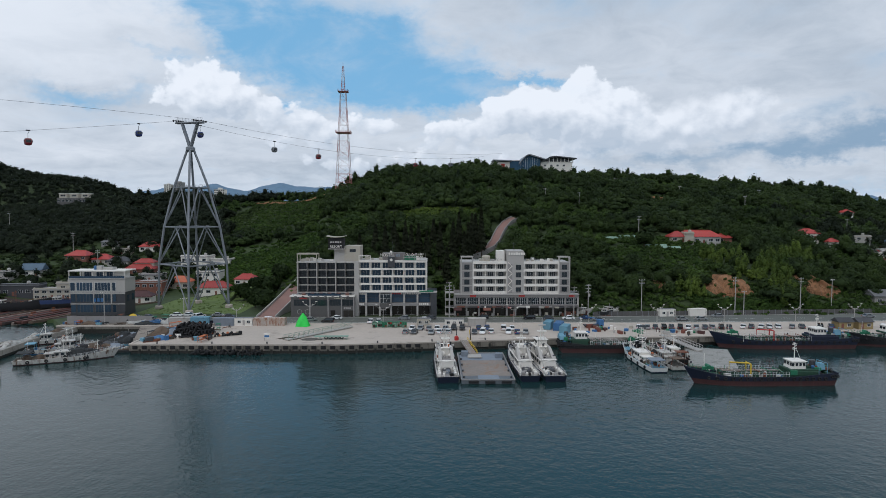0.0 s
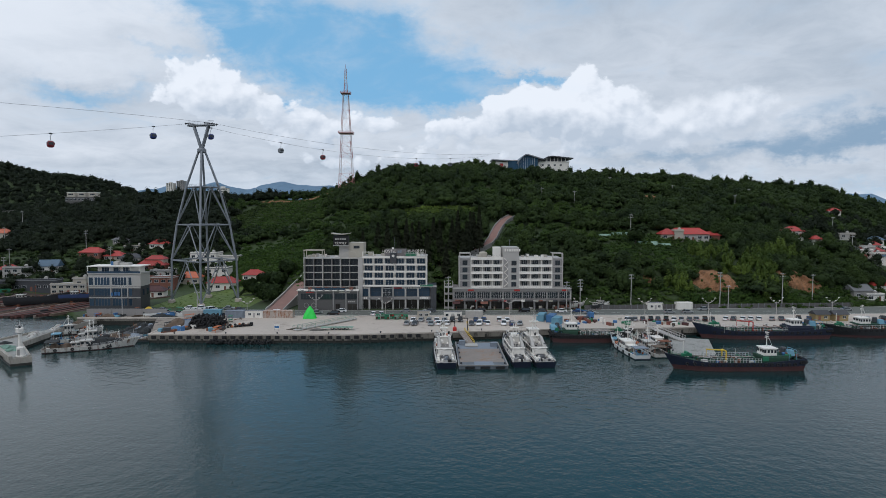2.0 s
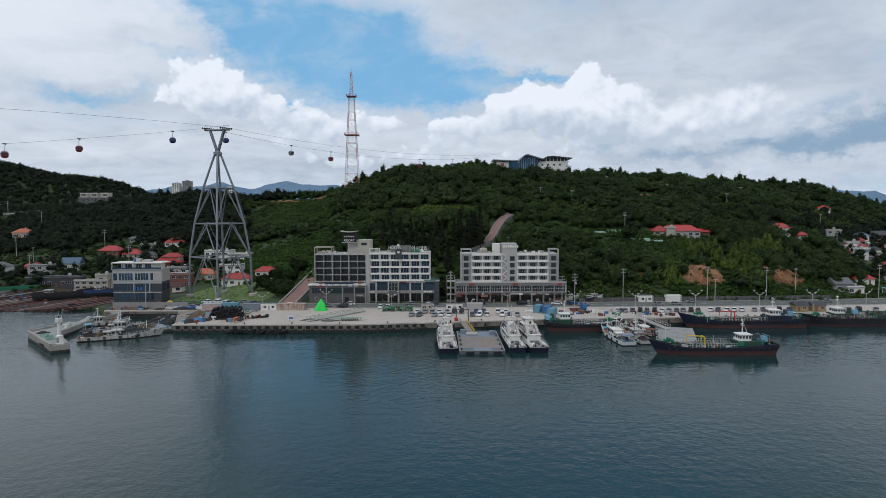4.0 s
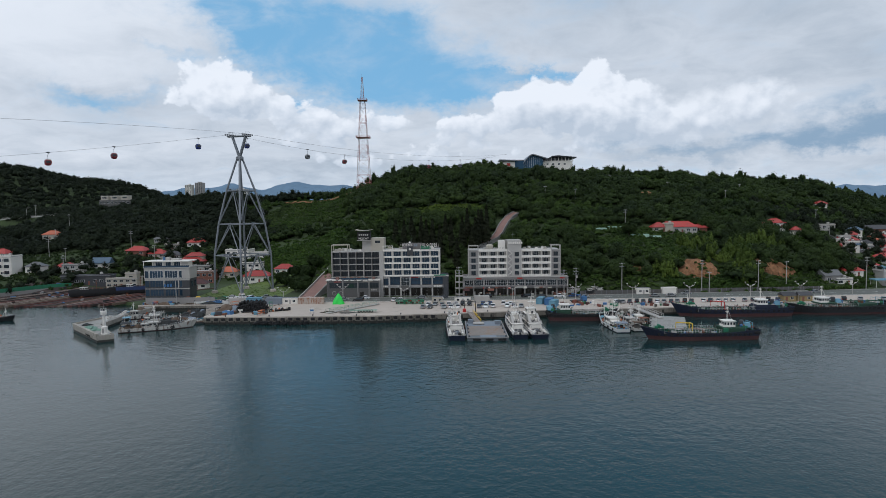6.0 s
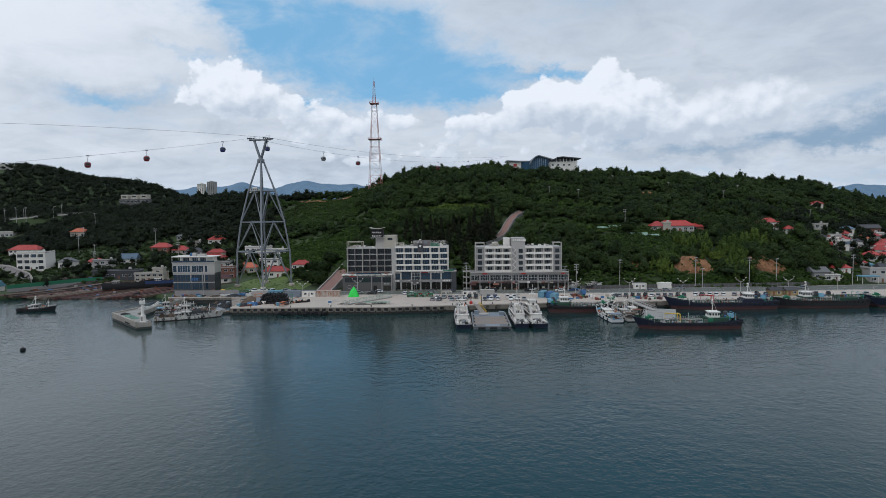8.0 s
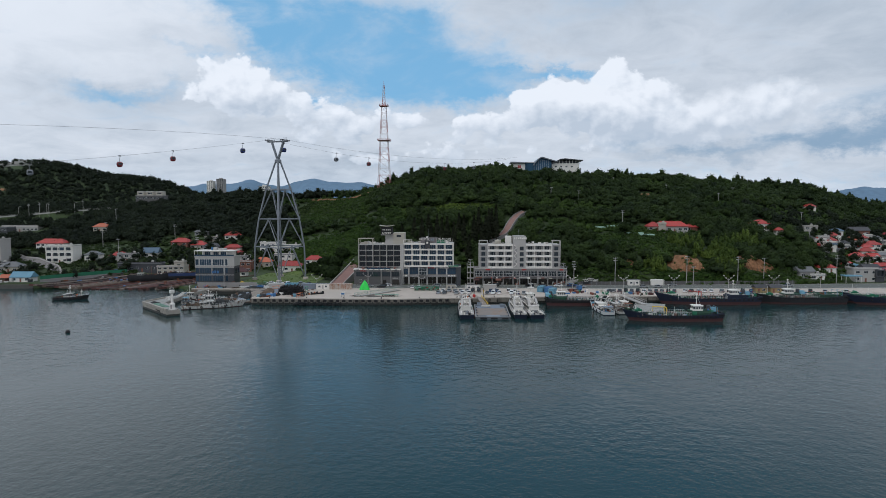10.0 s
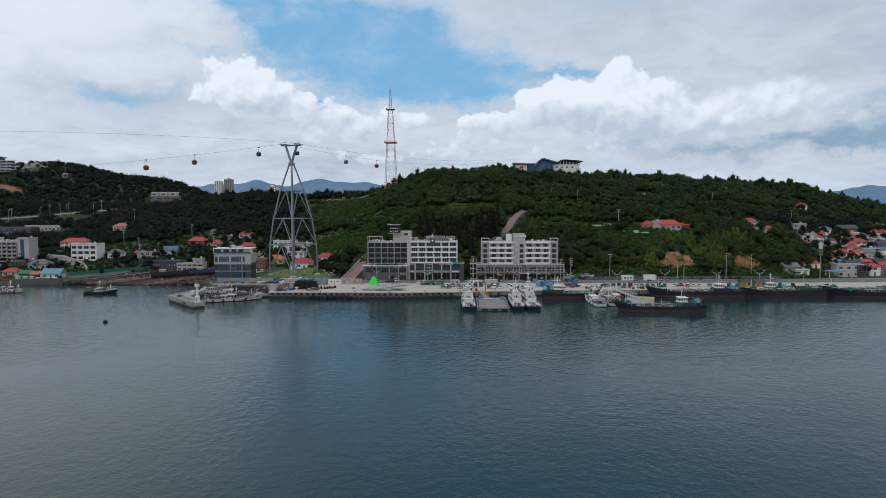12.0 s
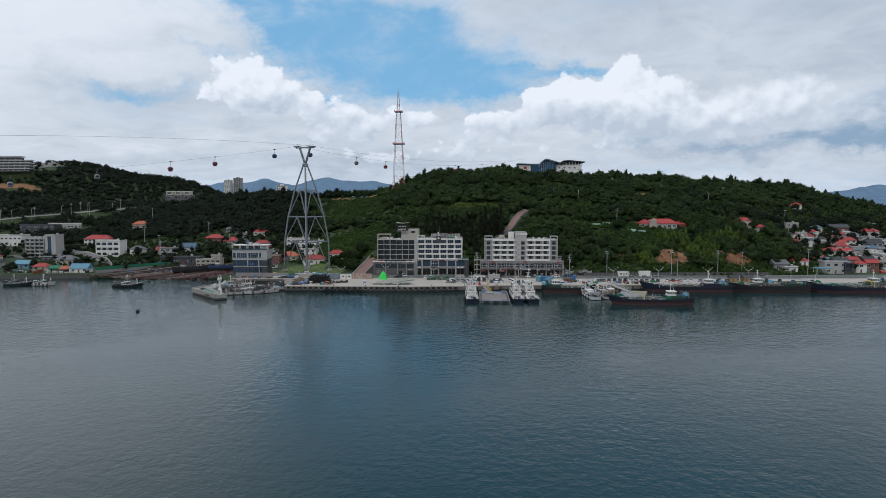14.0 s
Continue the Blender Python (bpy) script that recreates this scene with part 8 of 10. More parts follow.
def build_vessels():
    tanker("tanker", "small dark blue tanker with red bottom and green deck", (91.4, -84.0, 0), 180.5, 34.8, 7.2, 3, 4.4, 2.4, 0.19, crane="yellow", split=1.3)
    tanker("tanker", "long dark blue tanker moored along the quay, white bridge", (125.5, -42.4, 0), 180.5, 43.0, 7.8, 5, 5.4, 2.8, 0.2, crane="redpaint", aft_mt="navy", split=1.3)
    tanker("coaster", "black coaster with green deck moored at the quay", (165.5, -39.5, 0), 181, 37.0, 7.4, 7, 4.6, 3.0, 0.62, up="blackhull", split=0.7)
    tanker("coaster", "dark blue coaster with pale deck gear at the quay", (207.5, -36.0, 0), 181, 39.0, 7.6, 9, 5.0, 3.0, 0.12, split=0.8)
    tanker("coaster", "navy work ship lying outside another coaster", (236.0, -42.5, 0), 180, 66.0, 7.6, 10, 4.4, 2.8, 0.1, split=1.0, crane="yellow")
    tanker("coaster", "black and red work ship with green deck gear", (29.5, -48.4, 0), 0.5, 25.0, 6.4, 11, 4.2, 2.6, 0.16, up="blackhull", split=1.4)
    patrol_boat((-6.6, -84.4, 0), 92.5, 30, 6.0, seed=2)
    patrol_boat((14.6, -83.4, 0), 92.5, 29, 5.4, seed=3)
    patrol_boat((21.2, -83.4, 0), 95.0, 31, 6.0, "large white coastguard patrol boat with a tall bridge", 4, True)
    old = fishing_boat((-130.2, -64.6, 0), 22, 25.0, 5.4, "long white fishing ship with rust stains and red waterline", 5, "oldwhite", "redhull", "browngear", 0.40, canopy="net", house="oldwhite", house_h=1.9)
    for x, r, h in ((12.6, 2.0, 2.0), (14.4, 2.4, 2.5), (16.4, 2.5, 2.6), (18.4, 2.3, 2.3), (20.2, 1.6, 1.9), (3.0, 1.5, 1.6), (6.2, 1.4, 1.5)):
        vs = [(x, 0, 1.0 + h)]
        for ring, zz in ((0.6, 0.85), (1.0, 0.3), (1.1, -0.2)):
            vs += [(x + r * ring * (0.85 + 0.25 * math.sin(j * 2.3 + x)) * math.cos(j * 0.5236), 1.05 * r * ring * (0.85 + 0.2 * math.sin(j * 3.1 + x)) * math.sin(j * 0.5236), 1.0 + h * zz) for j in range(12)]
        fs = [(0, 1 + j, 1 + (j + 1) % 12) for j in range(12)] + [(1 + q * 12 + j, 13 + q * 12 + j, 13 + q * 12 + (j + 1) % 12, 1 + q * 12 + (j + 1) % 12) for q in (0, 1) for j in range(12)]
        part("fishing_net", Shape().add(vs, fs), "net" if x > 10 else "browngear", old)
    fishing_boat((-136, -52, 0), 24, 18, 4.6, "white fishing boat with a sky-blue deck", 6, "oldwhite", "bluepaint", "skyblue", 0.55, canopy="skyblue", house="oldwhite")
    net_raft((-122, -50.5, 0), 12, 17, 5.5, "dark raft heaped with fishing nets", 7)
    net_raft((-124, -41, 0), 6, 17, 6.0, "dark raft with nets under a sheet", 8)
    net_raft((-122, -31.5, 0), 2, 15, 5.0, "low dark work raft by the inner quay", 9)
    fishing_boat((-143, -38, 0), 20, 14, 3.8, "grimy blue and white boat by the inner quay", 8, "oldwhite", "redhull", "skyblue", 0.2, canopy="skyblue", house="oldwhite")
    fishing_boat((51.2, -74.6, 0), 94, 24.5, 5.4, "clean white fishing boat with blue trim", 10, "whitehull", "navy", "skyblue", 0.40, canopy="bluedeck")
    fishing_boat((57.6, -72.6, 0), 95, 21, 4.8, "cream fishing boat with a pale wheelhouse", 12, "oldwhite", "blackhull", "browngear", 0.36, canopy="browngear", house="oldwhite")
    fishing_boat((62.0, -64.5, 0), 93, 18, 4.4, "dark fishing boat crowded with nets and gear", 13, "blackhull", "redhull", "reddeck", 0.3, canopy="rust")
    fishing_boat((53.5, -49.5, 0), 60, 15, 4.2, "green fishing boat with an orange canopy", 14, "greenpaint", "redhull", "greendeck", 0.3)
    fishing_boat((-204, -39.5, 0), 8, 15, 4.6, "small black harbour boat with white wheelhouse", 15, "blackhull", "blackhull", "net", 0.40, canopy="darkgrey", house="oldwhite", house_h=2.0)
    fishing_boat((-268, -38, 0), 20, 13, 3.6, "small dark work boat near the western shore", 16, "blackhull", "blackhull", "net", 0.3, canopy="darkgrey", house="grey")
    fishing_boat((-252, -36, 0), 5, 11, 3.2, "small white work boat near the western shore", 17, "oldwhite", "navy", "greydeck", 0.4, house="oldwhite")
    fishing_boat((218, -30.5, 0), 181, 22, 5.4, "white passenger boat with a blue awning", 18, "whitehull", "navy", "bluedeck", 0.3)
    fishing_boat((240, -29.5, 0), 181, 20, 5.2, "white fishing boat at the far quay", 19, "whitehull", "redhull", "bluedeck", 0.35)
    # boats drawn up on the slips
    for x, y, rz, L, up, lab in ((-199, 16, 16, 24, "blackhull", "black boat hull drawn up on the slip"),
                                 (-178, 21, 18, 22, "bluehull", "faded dark blue boat drawn up on the slip")):
        v = thing("beached_boat", lab, "boat", (x, y, land_at(x + L / 2, y + 4) + 1.6), rz, "boats on the slips")
        e = hull(v, L, L * 0.17, lambda u: 2.3 + 1.7 * max(0, (u - 0.5) / 0.5) ** 1.7, 0.7, "blackhull", up, "greydeck", 1.0, 0.08, 0.8, 0.5, 0.5)
        deckhouse(v, L * 0.2, L * 0.34, L * 0.1, 1.7, 3.3, "oldwhite", n=3)
        cargo_gear(v, L * 0.4, L * 0.8, L * 0.12, 1.8, int(L), 14, ("net", "rust", "browngear", "oldwhite", "darkgrey"))
        ship_mast(v, L * 0.5, 1.8, 5.5, "rust")
        rails(v, e, 0.5, 0.95, 0.7, 8, "rust")
        part("cradle", Shape().box(L * 0.2, L * 0.24, -1.6, 1.6, -2.2, -0.6).box(L * 0.6, L * 0.64, -1.6, 1.6, -2.2, -0.6), "rust", v)
    for i, (x, y, rz, L, mt) in enumerate(((45.5, 2.0, 20, 8, "oldwhite"), (51, 3.4, 165, 9, "redhull"), (57, 2.6, 30, 8.5, "whitehull"), (63.5, 3.5, 150, 9, "oldwhite"), (54, -0.5, 5, 6, "blackhull"))):
        b = thing("trailer_boat", "small " + {"oldwhite": "grimy white", "redhull": "red-brown", "whitehull": "white", "blackhull": "black"}[mt] + " boat laid up on a trailer beside the road", "boat", (x, y, land_at(x, y) + 1.0), rz, "boats laid up behind the road")
        hull(b, L, L * 0.29, lambda u: 0.9 + 0.6 * max(0, (u - 0.4) / 0.6) ** 1.6, 0.2, mt, mt, "lightgrey", 0.5, 0.06, 0.85, 0.25, 0.45, 10)
        deckhouse(b, L * 0.3, L * 0.6, L * 0.18, 0.7, 1.9, "oldwhite", n=2, name="cabin")
        part("trailer", Shape().box(0.5, L * 0.85, -0.7, 0.7, -0.75, -0.55).box(L * 0.3, L * 0.4, -1.0, 1.0, -1.0, -0.6), "rust", b)
        part("mast", Shape().beam((L * 0.4, 0, 1.8), (L * 0.4, 0, 3.6), 0.05, 4), "lightgrey", b)


def build_barges():
    v = thing("mooring_barge", "flat steel mooring barge with worn brown deck", "barge", (3.6, -70.2, 0))
    W, D = 13.6, 29.6
    part("hull", Shape().rbox(-W / 2, W / 2, -D / 2, D / 2, -0.6, 1.0, 0.12), "bargeside", v)
    part("deck_plate", Shape().box(-W / 2 + 0.5, W / 2 - 0.5, -D / 2 + 4, D / 2 - 9, 1.004, 1.016), "greydeck", v, "worn brown deck coating")
    part("deck_plate", Shape().box(-W / 2 + 0.5, W / 2 - 0.5, D / 2 - 8.9, D / 2 - 0.5, 1.004, 1.016), "bluedeck", v)
    part("deck_patch", Shape().box(-2.4, 3.0, -D / 2 + 0.8, -D / 2 + 4.6, 1.018, 1.03), "bluedeck", v)
    rim = Shape()
    for x in (-W / 2, W / 2):
        rim.box(x - 0.16, x + 0.16, -D / 2, D / 2, 0.95, 1.2)
    for y in (-D / 2, D / 2):
        rim.box(-W / 2, W / 2, y - 0.16, y + 0.16, 0.95, 1.2)
    part("coaming", rim, "grey", v)
    for i in range(3):
        part("fender", Shape().rbox(-5 + i * 4.2, -2.4 + i * 4.2, -D / 2 - 0.35, -D / 2, 0.2, 0.8, 0.08), "black", v)
    for i in range(5):
        for x in (-W / 2 + 0.7, W / 2 - 0.7):
            part("bollard", Shape().lathe((x, -D / 2 + 2 + i * 6.4, 1.0), [(0.25, 0), (0.2, 0.4), (0.3, 0.5)], 8), "darkgrey", v)
    part("deck_locker", Shape().rbox(-5.8, -3.8, 10.5, 12, 1.0, 2.5, 0.06).rbox(4.0, 6.2, 8.6, 10.2, 1.0, 2.3, 0.06), "bluedeck", v)
    g = thing("gangway", "steel gangway with yellow rail from quay to barge", "gangway", (0, 0, 0))
    a, b = Vector((-1.0, -46.5, 3.1)), Vector((1.6, -59.0, 1.3))
    part("walkway", Shape().add([a + Vector((-1.1, 0, 0)), a + Vector((1.1, 0, 0)), b + Vector((1.1, 0, 0)), b + Vector((-1.1, 0, 0)),
                                 a + Vector((-1.1, 0, -0.3)), a + Vector((1.1, 0, -0.3)), b + Vector((1.1, 0, -0.3)), b + Vector((-1.1, 0, -0.3))],
                                [(0, 3, 2, 1), (4, 5, 6, 7), (0, 1, 5, 4), (2, 3, 7, 6), (1, 2, 6, 5), (3, 0, 4, 7)]), "greydeck", g)
    railing(g, [a + Vector((-1.1, 0, 0)), b + Vector((-1.1, 0, 0))], 1.1, 1.5, "lightgrey", 0.05)
    railing(g, [a + Vector((1.1, 0, 0)), b + Vector((1.1, 0, 0))], 1.1, 1.5, "yellow", 0.07)
    part("landing", Shape().rbox(-0.4, 3.6, -62.2, -58.6, 1.2, 1.5, 0.05), "lightgrey", g)
    f = thing("lifting_frame", "dark steel lifting portal with yellow strut at the quay edge", "portal", (0, 0, 0))
    part("portal", Shape().path([(-3.2, -45.6, 2.9), (-3.2, -45.6, 7.2), (1.2, -45.6, 7.2), (1.2, -45.6, 2.9)], 0.18, 6), "darkframe", f)
    part("strut", Shape().beam((1.4, -45.4, 2.9), (1.0, -45.4, 6.2), 0.22, 6), "yellow", f)
    part("buffer", Shape().lathe((-3.2, -45.9, 2.9), [(0.7, 0), (0.7, 1.1), (0.3, 1.5)], 10), "redpaint", f)
    p = thing("pontoon", "grey concrete pontoon between the moored ships", "pontoon", (71.5, -60.2, 0), -19)
    part("hull", Shape().rbox(-6.4, 6.4, -13.4, 12.2, -0.6, 1.0, 0.12), "quaywall", p)
    part("deck_plate", Shape().box(-6.2, 6.2, -13.2, 12.0, 1.004, 1.03), "pontoondeck", p)
    for i in range(4):
        part("bollard", Shape().lathe((-5.8, -10 + i * 7, 1.03), [(0.25, 0), (0.2, 0.4), (0.3, 0.5)], 8), "darkgrey", p)
    g = thing("gangway", "grey aluminium gangway down to the pontoon", "gangway", (0, 0, 0))
    a, b = Vector((65.5, -37.8, 3.2)), Vector((71.5, -53.5, 1.4))
    side = Vector((0.95, 0.36, 0)) * 1.1
    part("walkway", Shape().add([a - side, a + side, b + side, b - side] + [q + Vector((0, 0, -0.35)) for q in (a - side, a + side, b + side, b - side)],
                                [(0, 3, 2, 1), (4, 5, 6, 7), (0, 1, 5, 4), (2, 3, 7, 6), (1, 2, 6, 5), (3, 0, 4, 7)]), "lightgrey", g)
    for sg in (-1, 1):
        railing(g, [a + side * sg, b + side * sg], 1.4, 1.3, "lightgrey", 0.07)


def build_pier():
    top = [(-149, -61.5), (-128, -82.2), (-123.6, -79.6), (-139, -61), (-140.5, -41), (-138.5, -20), (-142.5, -20), (-144.5, -46)]
    pier = setting("breakwater", Shape().prism(top, 0.75, 2.35), "pierwall", "weathered pale concrete breakwater", "breakwater")
    part("wet_foot", Shape().prism(top, -3, 0.75), "wetwall", pier, "dark wet foot of the wall")
    part("parapet", Shape().prism([(-149.2, -61.6), (-128.1, -82.5), (-127.5, -81.9), (-148.6, -61.0)], 2.0, 3.0)
         .prism([(-149.2, -61.6), (-148.6, -61.0), (-144.0, -46), (-144.6, -46)], 2.0, 3.0), "pierwall", pier)
    part("deck_plate", Shape().prism([(-147.6, -61.2), (-128, -81.3), (-124.4, -79.4), (-139.4, -61.2), (-141, -41), (-139, -20), (-142, -20), (-144, -46)], 2.354, 2.40), "pontoondeck", pier)
    steps = Shape()
    for i in range(3):
        steps.box(-124.9 + i * 0.05, -124.3, -79.9 + i * 0.5, -79.4 + i * 0.5, 2.4, 2.75 - i * 0.1)
    part("kerb_block", steps, "pierwall", pier)
    part("marking", bars(4, 1.1, 0.6, 0.3, "black", "marking"), None, pier, "", (-134.4, -76.55, 1.2), radians(-44.6))
    L = thing("harbour_light", "white round harbour light tower on the breakwater head", "lighthouse", (-127.0, -79.2, 2.4))
    part("base", Shape().lathe((0, 0, 0), [(1.15, 0), (1.15, 0.3), (1.02, 0.4), (1.02, 2.5), (0.6, 2.75)], 16), "white", L)
    part("door", Shape().box(-0.35, 0.35, -1.08, -0.98, 0.4, 2.1), "grey", L)
    part("tower", Shape().lathe((0, 0, 2.7), [(0.52, 0), (0.46, 4.1)], 14), "white", L)
    part("gallery", Shape().lathe((0, 0, 6.75), [(0.5, -0.3), (1.0, 0.0), (1.02, 1.15), (0.9, 1.25)], 14), "white", L)
    part("lantern", Shape().lathe((0, 0, 8.0), [(0.3, 0), (0.34, 0.5), (0.12, 0.75)], 10), "glass", L)
    part("aerial", Shape().beam((0, 0, 8.7), (0, 0, 10.2), 0.04, 5), "lightgrey", L)
    railing(L, [(0.95 * math.cos(k * 1.2566), 0.95 * math.sin(k * 1.2566), 8.0) for k in range(6)], 0.8, 1.2, "white", 0.03)
    for i, (x, y, rx, ry, h, mt, lab) in enumerate(((-138.5, -68.8, 2.6, 1.5, 1.0, "tealnet", "pale green nets heaped on the breakwater"), (-134.2, -72.6, 2.4, 1.3, 0.8, "tealnet", "pale green nets heaped on the breakwater"), (-143.0, -63.0, 1.8, 1.4, 0.8, "net", "dark nets heaped on the breakwater"),
                                                    (-142.2, -50.0, 1.5, 4.2, 1.3, "oldwhite", "pale sheeted nets heaped on the breakwater"), (-142.0, -38.0, 1.3, 3.5, 1.4, "oldwhite", "pale sheeted nets heaped on the breakwater"), (-141.0, -28.0, 1.2, 2.6, 1.0, "browngear", "brown nets heaped on the breakwater"))):
        heap("fishing_net", lab, "nets", x, y, rx, ry, h, mt, 70 + i, z=2.4, sharp=0.8, lumps=0.3)
    b = thing("buoy", "small dark mooring buoy floating on the water", "buoy", (-147.2, -114.6, 0))
    part("float", Shape().lathe((0, 0, -0.4), [(0.3, 0), (0.75, 0.3), (0.8, 0.8), (0.55, 1.2), (0.15, 1.35)], 12), "black", b, smooth=True)
    part("ring", Shape().torus((0, 0, 1.05), 0.18, 0.05, "y", 10, 4), "rust", b)


build_vessels()
build_barges()


# ---- quayside: cars, lamps, poles, fences, huts, nets ----
def build_car(mt, kind, label):
    c = thing("car", label, "car", (0, 0, -50), 0, "parked cars")
    L, W = (4.6, 1.82) if kind != "van" else (5.0, 1.9)
    low, high = (0.85, 1.45) if kind == "sedan" else ((0.95, 1.7) if kind == "suv" else (1.0, 1.95))
    prof = [(-L / 2, 0.3), (L / 2, 0.3), (L / 2, low * 0.75), (L * 0.44, low * 0.92), (L * 0.27, low), (-L * 0.42, low), (-L / 2, low * 0.9)]
    s = Shape().front(prof, -W / 2, W / 2)
    part("body", s, mt, c)
    back = -L * 0.36 if kind == "sedan" else -L * 0.49
    roof = [(back, low), (L * 0.26, low), (L * 0.1, high), (back + (0.75 if kind == "sedan" else 0.2), high)]
    g = Shape()
    n = 4
    ins = 0.16
    vs = [(roof[0][0], -W / 2, low), (roof[1][0], -W / 2, low), (roof[1][0], W / 2, low), (roof[0][0], W / 2, low),
          (roof[3][0], -W / 2 + ins, high), (roof[2][0], -W / 2 + ins, high), (roof[2][0], W / 2 - ins, high), (roof[3][0], W / 2 - ins, high)]
    g.add(vs, [(4, 5, 6, 7), (0, 1, 5, 4), (1, 2, 6, 5), (2, 3, 7, 6), (3, 0, 4, 7)])
    part("glasshouse", g, "glass", c)
    part("roof", Shape().rbox(roof[3][0] - 0.05, roof[2][0] + 0.05, -W / 2 + ins - 0.02, W / 2 - ins + 0.02, high - 0.04, high + 0.05, 0.05), mt, c)
    part("pillar", Shape().beam((roof[1][0], -W / 2, low), (roof[2][0], -W / 2 + ins, high), 0.06, 4).beam((roof[1][0], W / 2, low), (roof[2][0], W / 2 - ins, high), 0.06, 4).box(roof[3][0] - 0.5, roof[3][0] + 0.1, -W / 2 + ins * 0.6, -W / 2 + ins * 0.6 + 0.05, low, high - 0.1), mt, c)
    wheel = Shape().beam((0, -0.11, 0), (0, 0.11, 0), 0.33, 12).mesh("tyre", "black")
    rim = Shape().beam((0, -0.12, 0), (0, 0.12, 0), 0.2, 8).mesh("rim", "steel")
    for x in (-L * 0.3, L * 0.31):
        for y in (-W / 2 + 0.08, W / 2 - 0.08):
            w = part("wheel", wheel, None, c, "", (x, y, 0.33))
            part("rim", rim, None, w)
    for y in (-W * 0.36, W * 0.36):
        part("headlight", Shape().rbox(L / 2 - 0.05, L / 2 + 0.02, y - 0.2, y + 0.2, 0.55, 0.7, 0.02), "frame", c)
        part("tail_light", Shape().rbox(-L / 2 - 0.02, -L / 2 + 0.05, y - 0.18, y + 0.18, 0.6, 0.78, 0.02), "redpaint", c)
    return c


M["carwhite"] = material("white_car_paint", (0.78, 0.78, 0.78), 0.3, var=0.04)
M["carblack"] = material("black_car_paint", (0.012, 0.012, 0.014), 0.2, var=0.1)
M["carsilver"] = material("silver_car_paint", (0.36, 0.37, 0.38), 0.3, 0.5, var=0.05)
M["cargrey"] = material("grey_car_paint", (0.10, 0.105, 0.115), 0.25, 0.3, var=0.05)
M["carblue"] = material("blue_car_paint", (0.03, 0.06, 0.15), 0.25, var=0.05)


def build_cars():
    kinds = [build_car("carwhite", "sedan", "white saloon car parked by the quay"), build_car("carblack", "suv", "black estate car parked by the quay"),
             build_car("carsilver", "sedan", "silver saloon car parked by the quay"), build_car("cargrey", "sedan", "dark grey saloon car parked by the quay"),
             build_car("carwhite", "suv", "white estate car parked by the quay"), build_car("carwhite", "van", "white van parked by the quay"),
             build_car("carblue", "sedan", "dark blue saloon car parked by the quay")]
    used = set()
    rng = random.Random(12)

    def car(x, y, rz, z=None, k=None):
        k = rng.choice([0, 0, 0, 1, 1, 2, 2, 3, 0, 4, 2, 3, 6]) if k is None else k
        m = pose(x, y, (z if z is not None else land_at(x, y) + (0.10 if y > kerb(x) and y < rear(x) else 0.06)), 0, 0, rz)
        if k not in used:
            used.add(k)
            kinds[k].matrix_basis = m
        else:
            copy_thing(kinds[k], m)
    for y, x0, x1, rz in ((-34.0, -20, 23, 82), (-27.5, -18, 22, 84)):
        x = x0
        while x < x1:
            if rng.random() < 0.8:
                car(x, y + rng.uniform(-0.5, 0.5), rz + rng.uniform(-5, 5) + rng.choice([0, 180]))
            x += 2.9
    x = 62.0
    while x < 96:
        if rng.random() < 0.92:
            car(x, -25.8 + rng.uniform(-0.4, 0.4), 70 + rng.uniform(-5, 5))
        x += 2.9
    for x in (99.5, 102.4, 106.0, 108.9, 112, 117.0, 120.5, 127.0, 131, 137, 141, 150, 153, 159, 166, 176):
        car(x, -24.8, 64 + rng.uniform(-6, 6))
    for x, y, rz in ((-57, -10.5, 2), (-48, -7.0, 180), (-22, -7.0, 181), (-14, -10.6, 1), (-12, -6.9, 180), (8, -7, 182), (26, -7.0, 180), (33, -7, 181), (41, -7.1, 180), (47.5, -7, 180),
                     (52, -10.5, 0), (84, -9.5, 2), (91.5, -9, 2), (101, -2.2, 181), (160, -3, 4), (-34, -14.2, 88), (-31, -14.4, 92), (-50, -13.8, 178), (63, -27, 10), (-72, -11, 3)):
        car(x, y, rz)
    for x, y, rz in ((-126, -4.2, 5), (-120.5, -4.6, -4), (-112, 0.2, 170), (-107.5, 0.6, 175), (-95.5, 0, 10), (-101.6, -2.6, 60), (-117, -10, 80), (-90, -3.5, 20)):
        car(x, y, rz)


def build_lamp():
    p = thing("street_lamp", "pale street lamp with three curved branching arms", "street lamp", (0, 0, -50), 0, "street lamps along the quay")
    part("pole", Shape().beam((0, 0, 0), (0, 0, 5.2), 0.13, 8, 0.09), "lightgrey", p)
    part("base", Shape().lathe((0, 0, 0), [(0.3, 0), (0.3, 0.25), (0.16, 0.4)], 8), "lightgrey", p)
    for sx, r in ((-1, 2.6), (1, 2.6), (-1, 1.3), (1, 1.3)):
        arm = [(sx * r * math.sin(a) , 0, 3.4 + r * 0.2 + (r * 0.85) * (1 - math.cos(a))) for a in np.linspace(0, 1.35, 7)]
        arm = [(x, y, z + 1.0) for x, y, z in arm]
        part("arm", Shape().path(arm, 0.06, 5), "lightgrey", p)
        x, y, z = arm[-1]
        part("lamp_head", Shape().rbox(x - 0.35, x + 0.35, -0.16, 0.16, z - 0.02, z + 0.14, 0.05), "white", p)
    return p


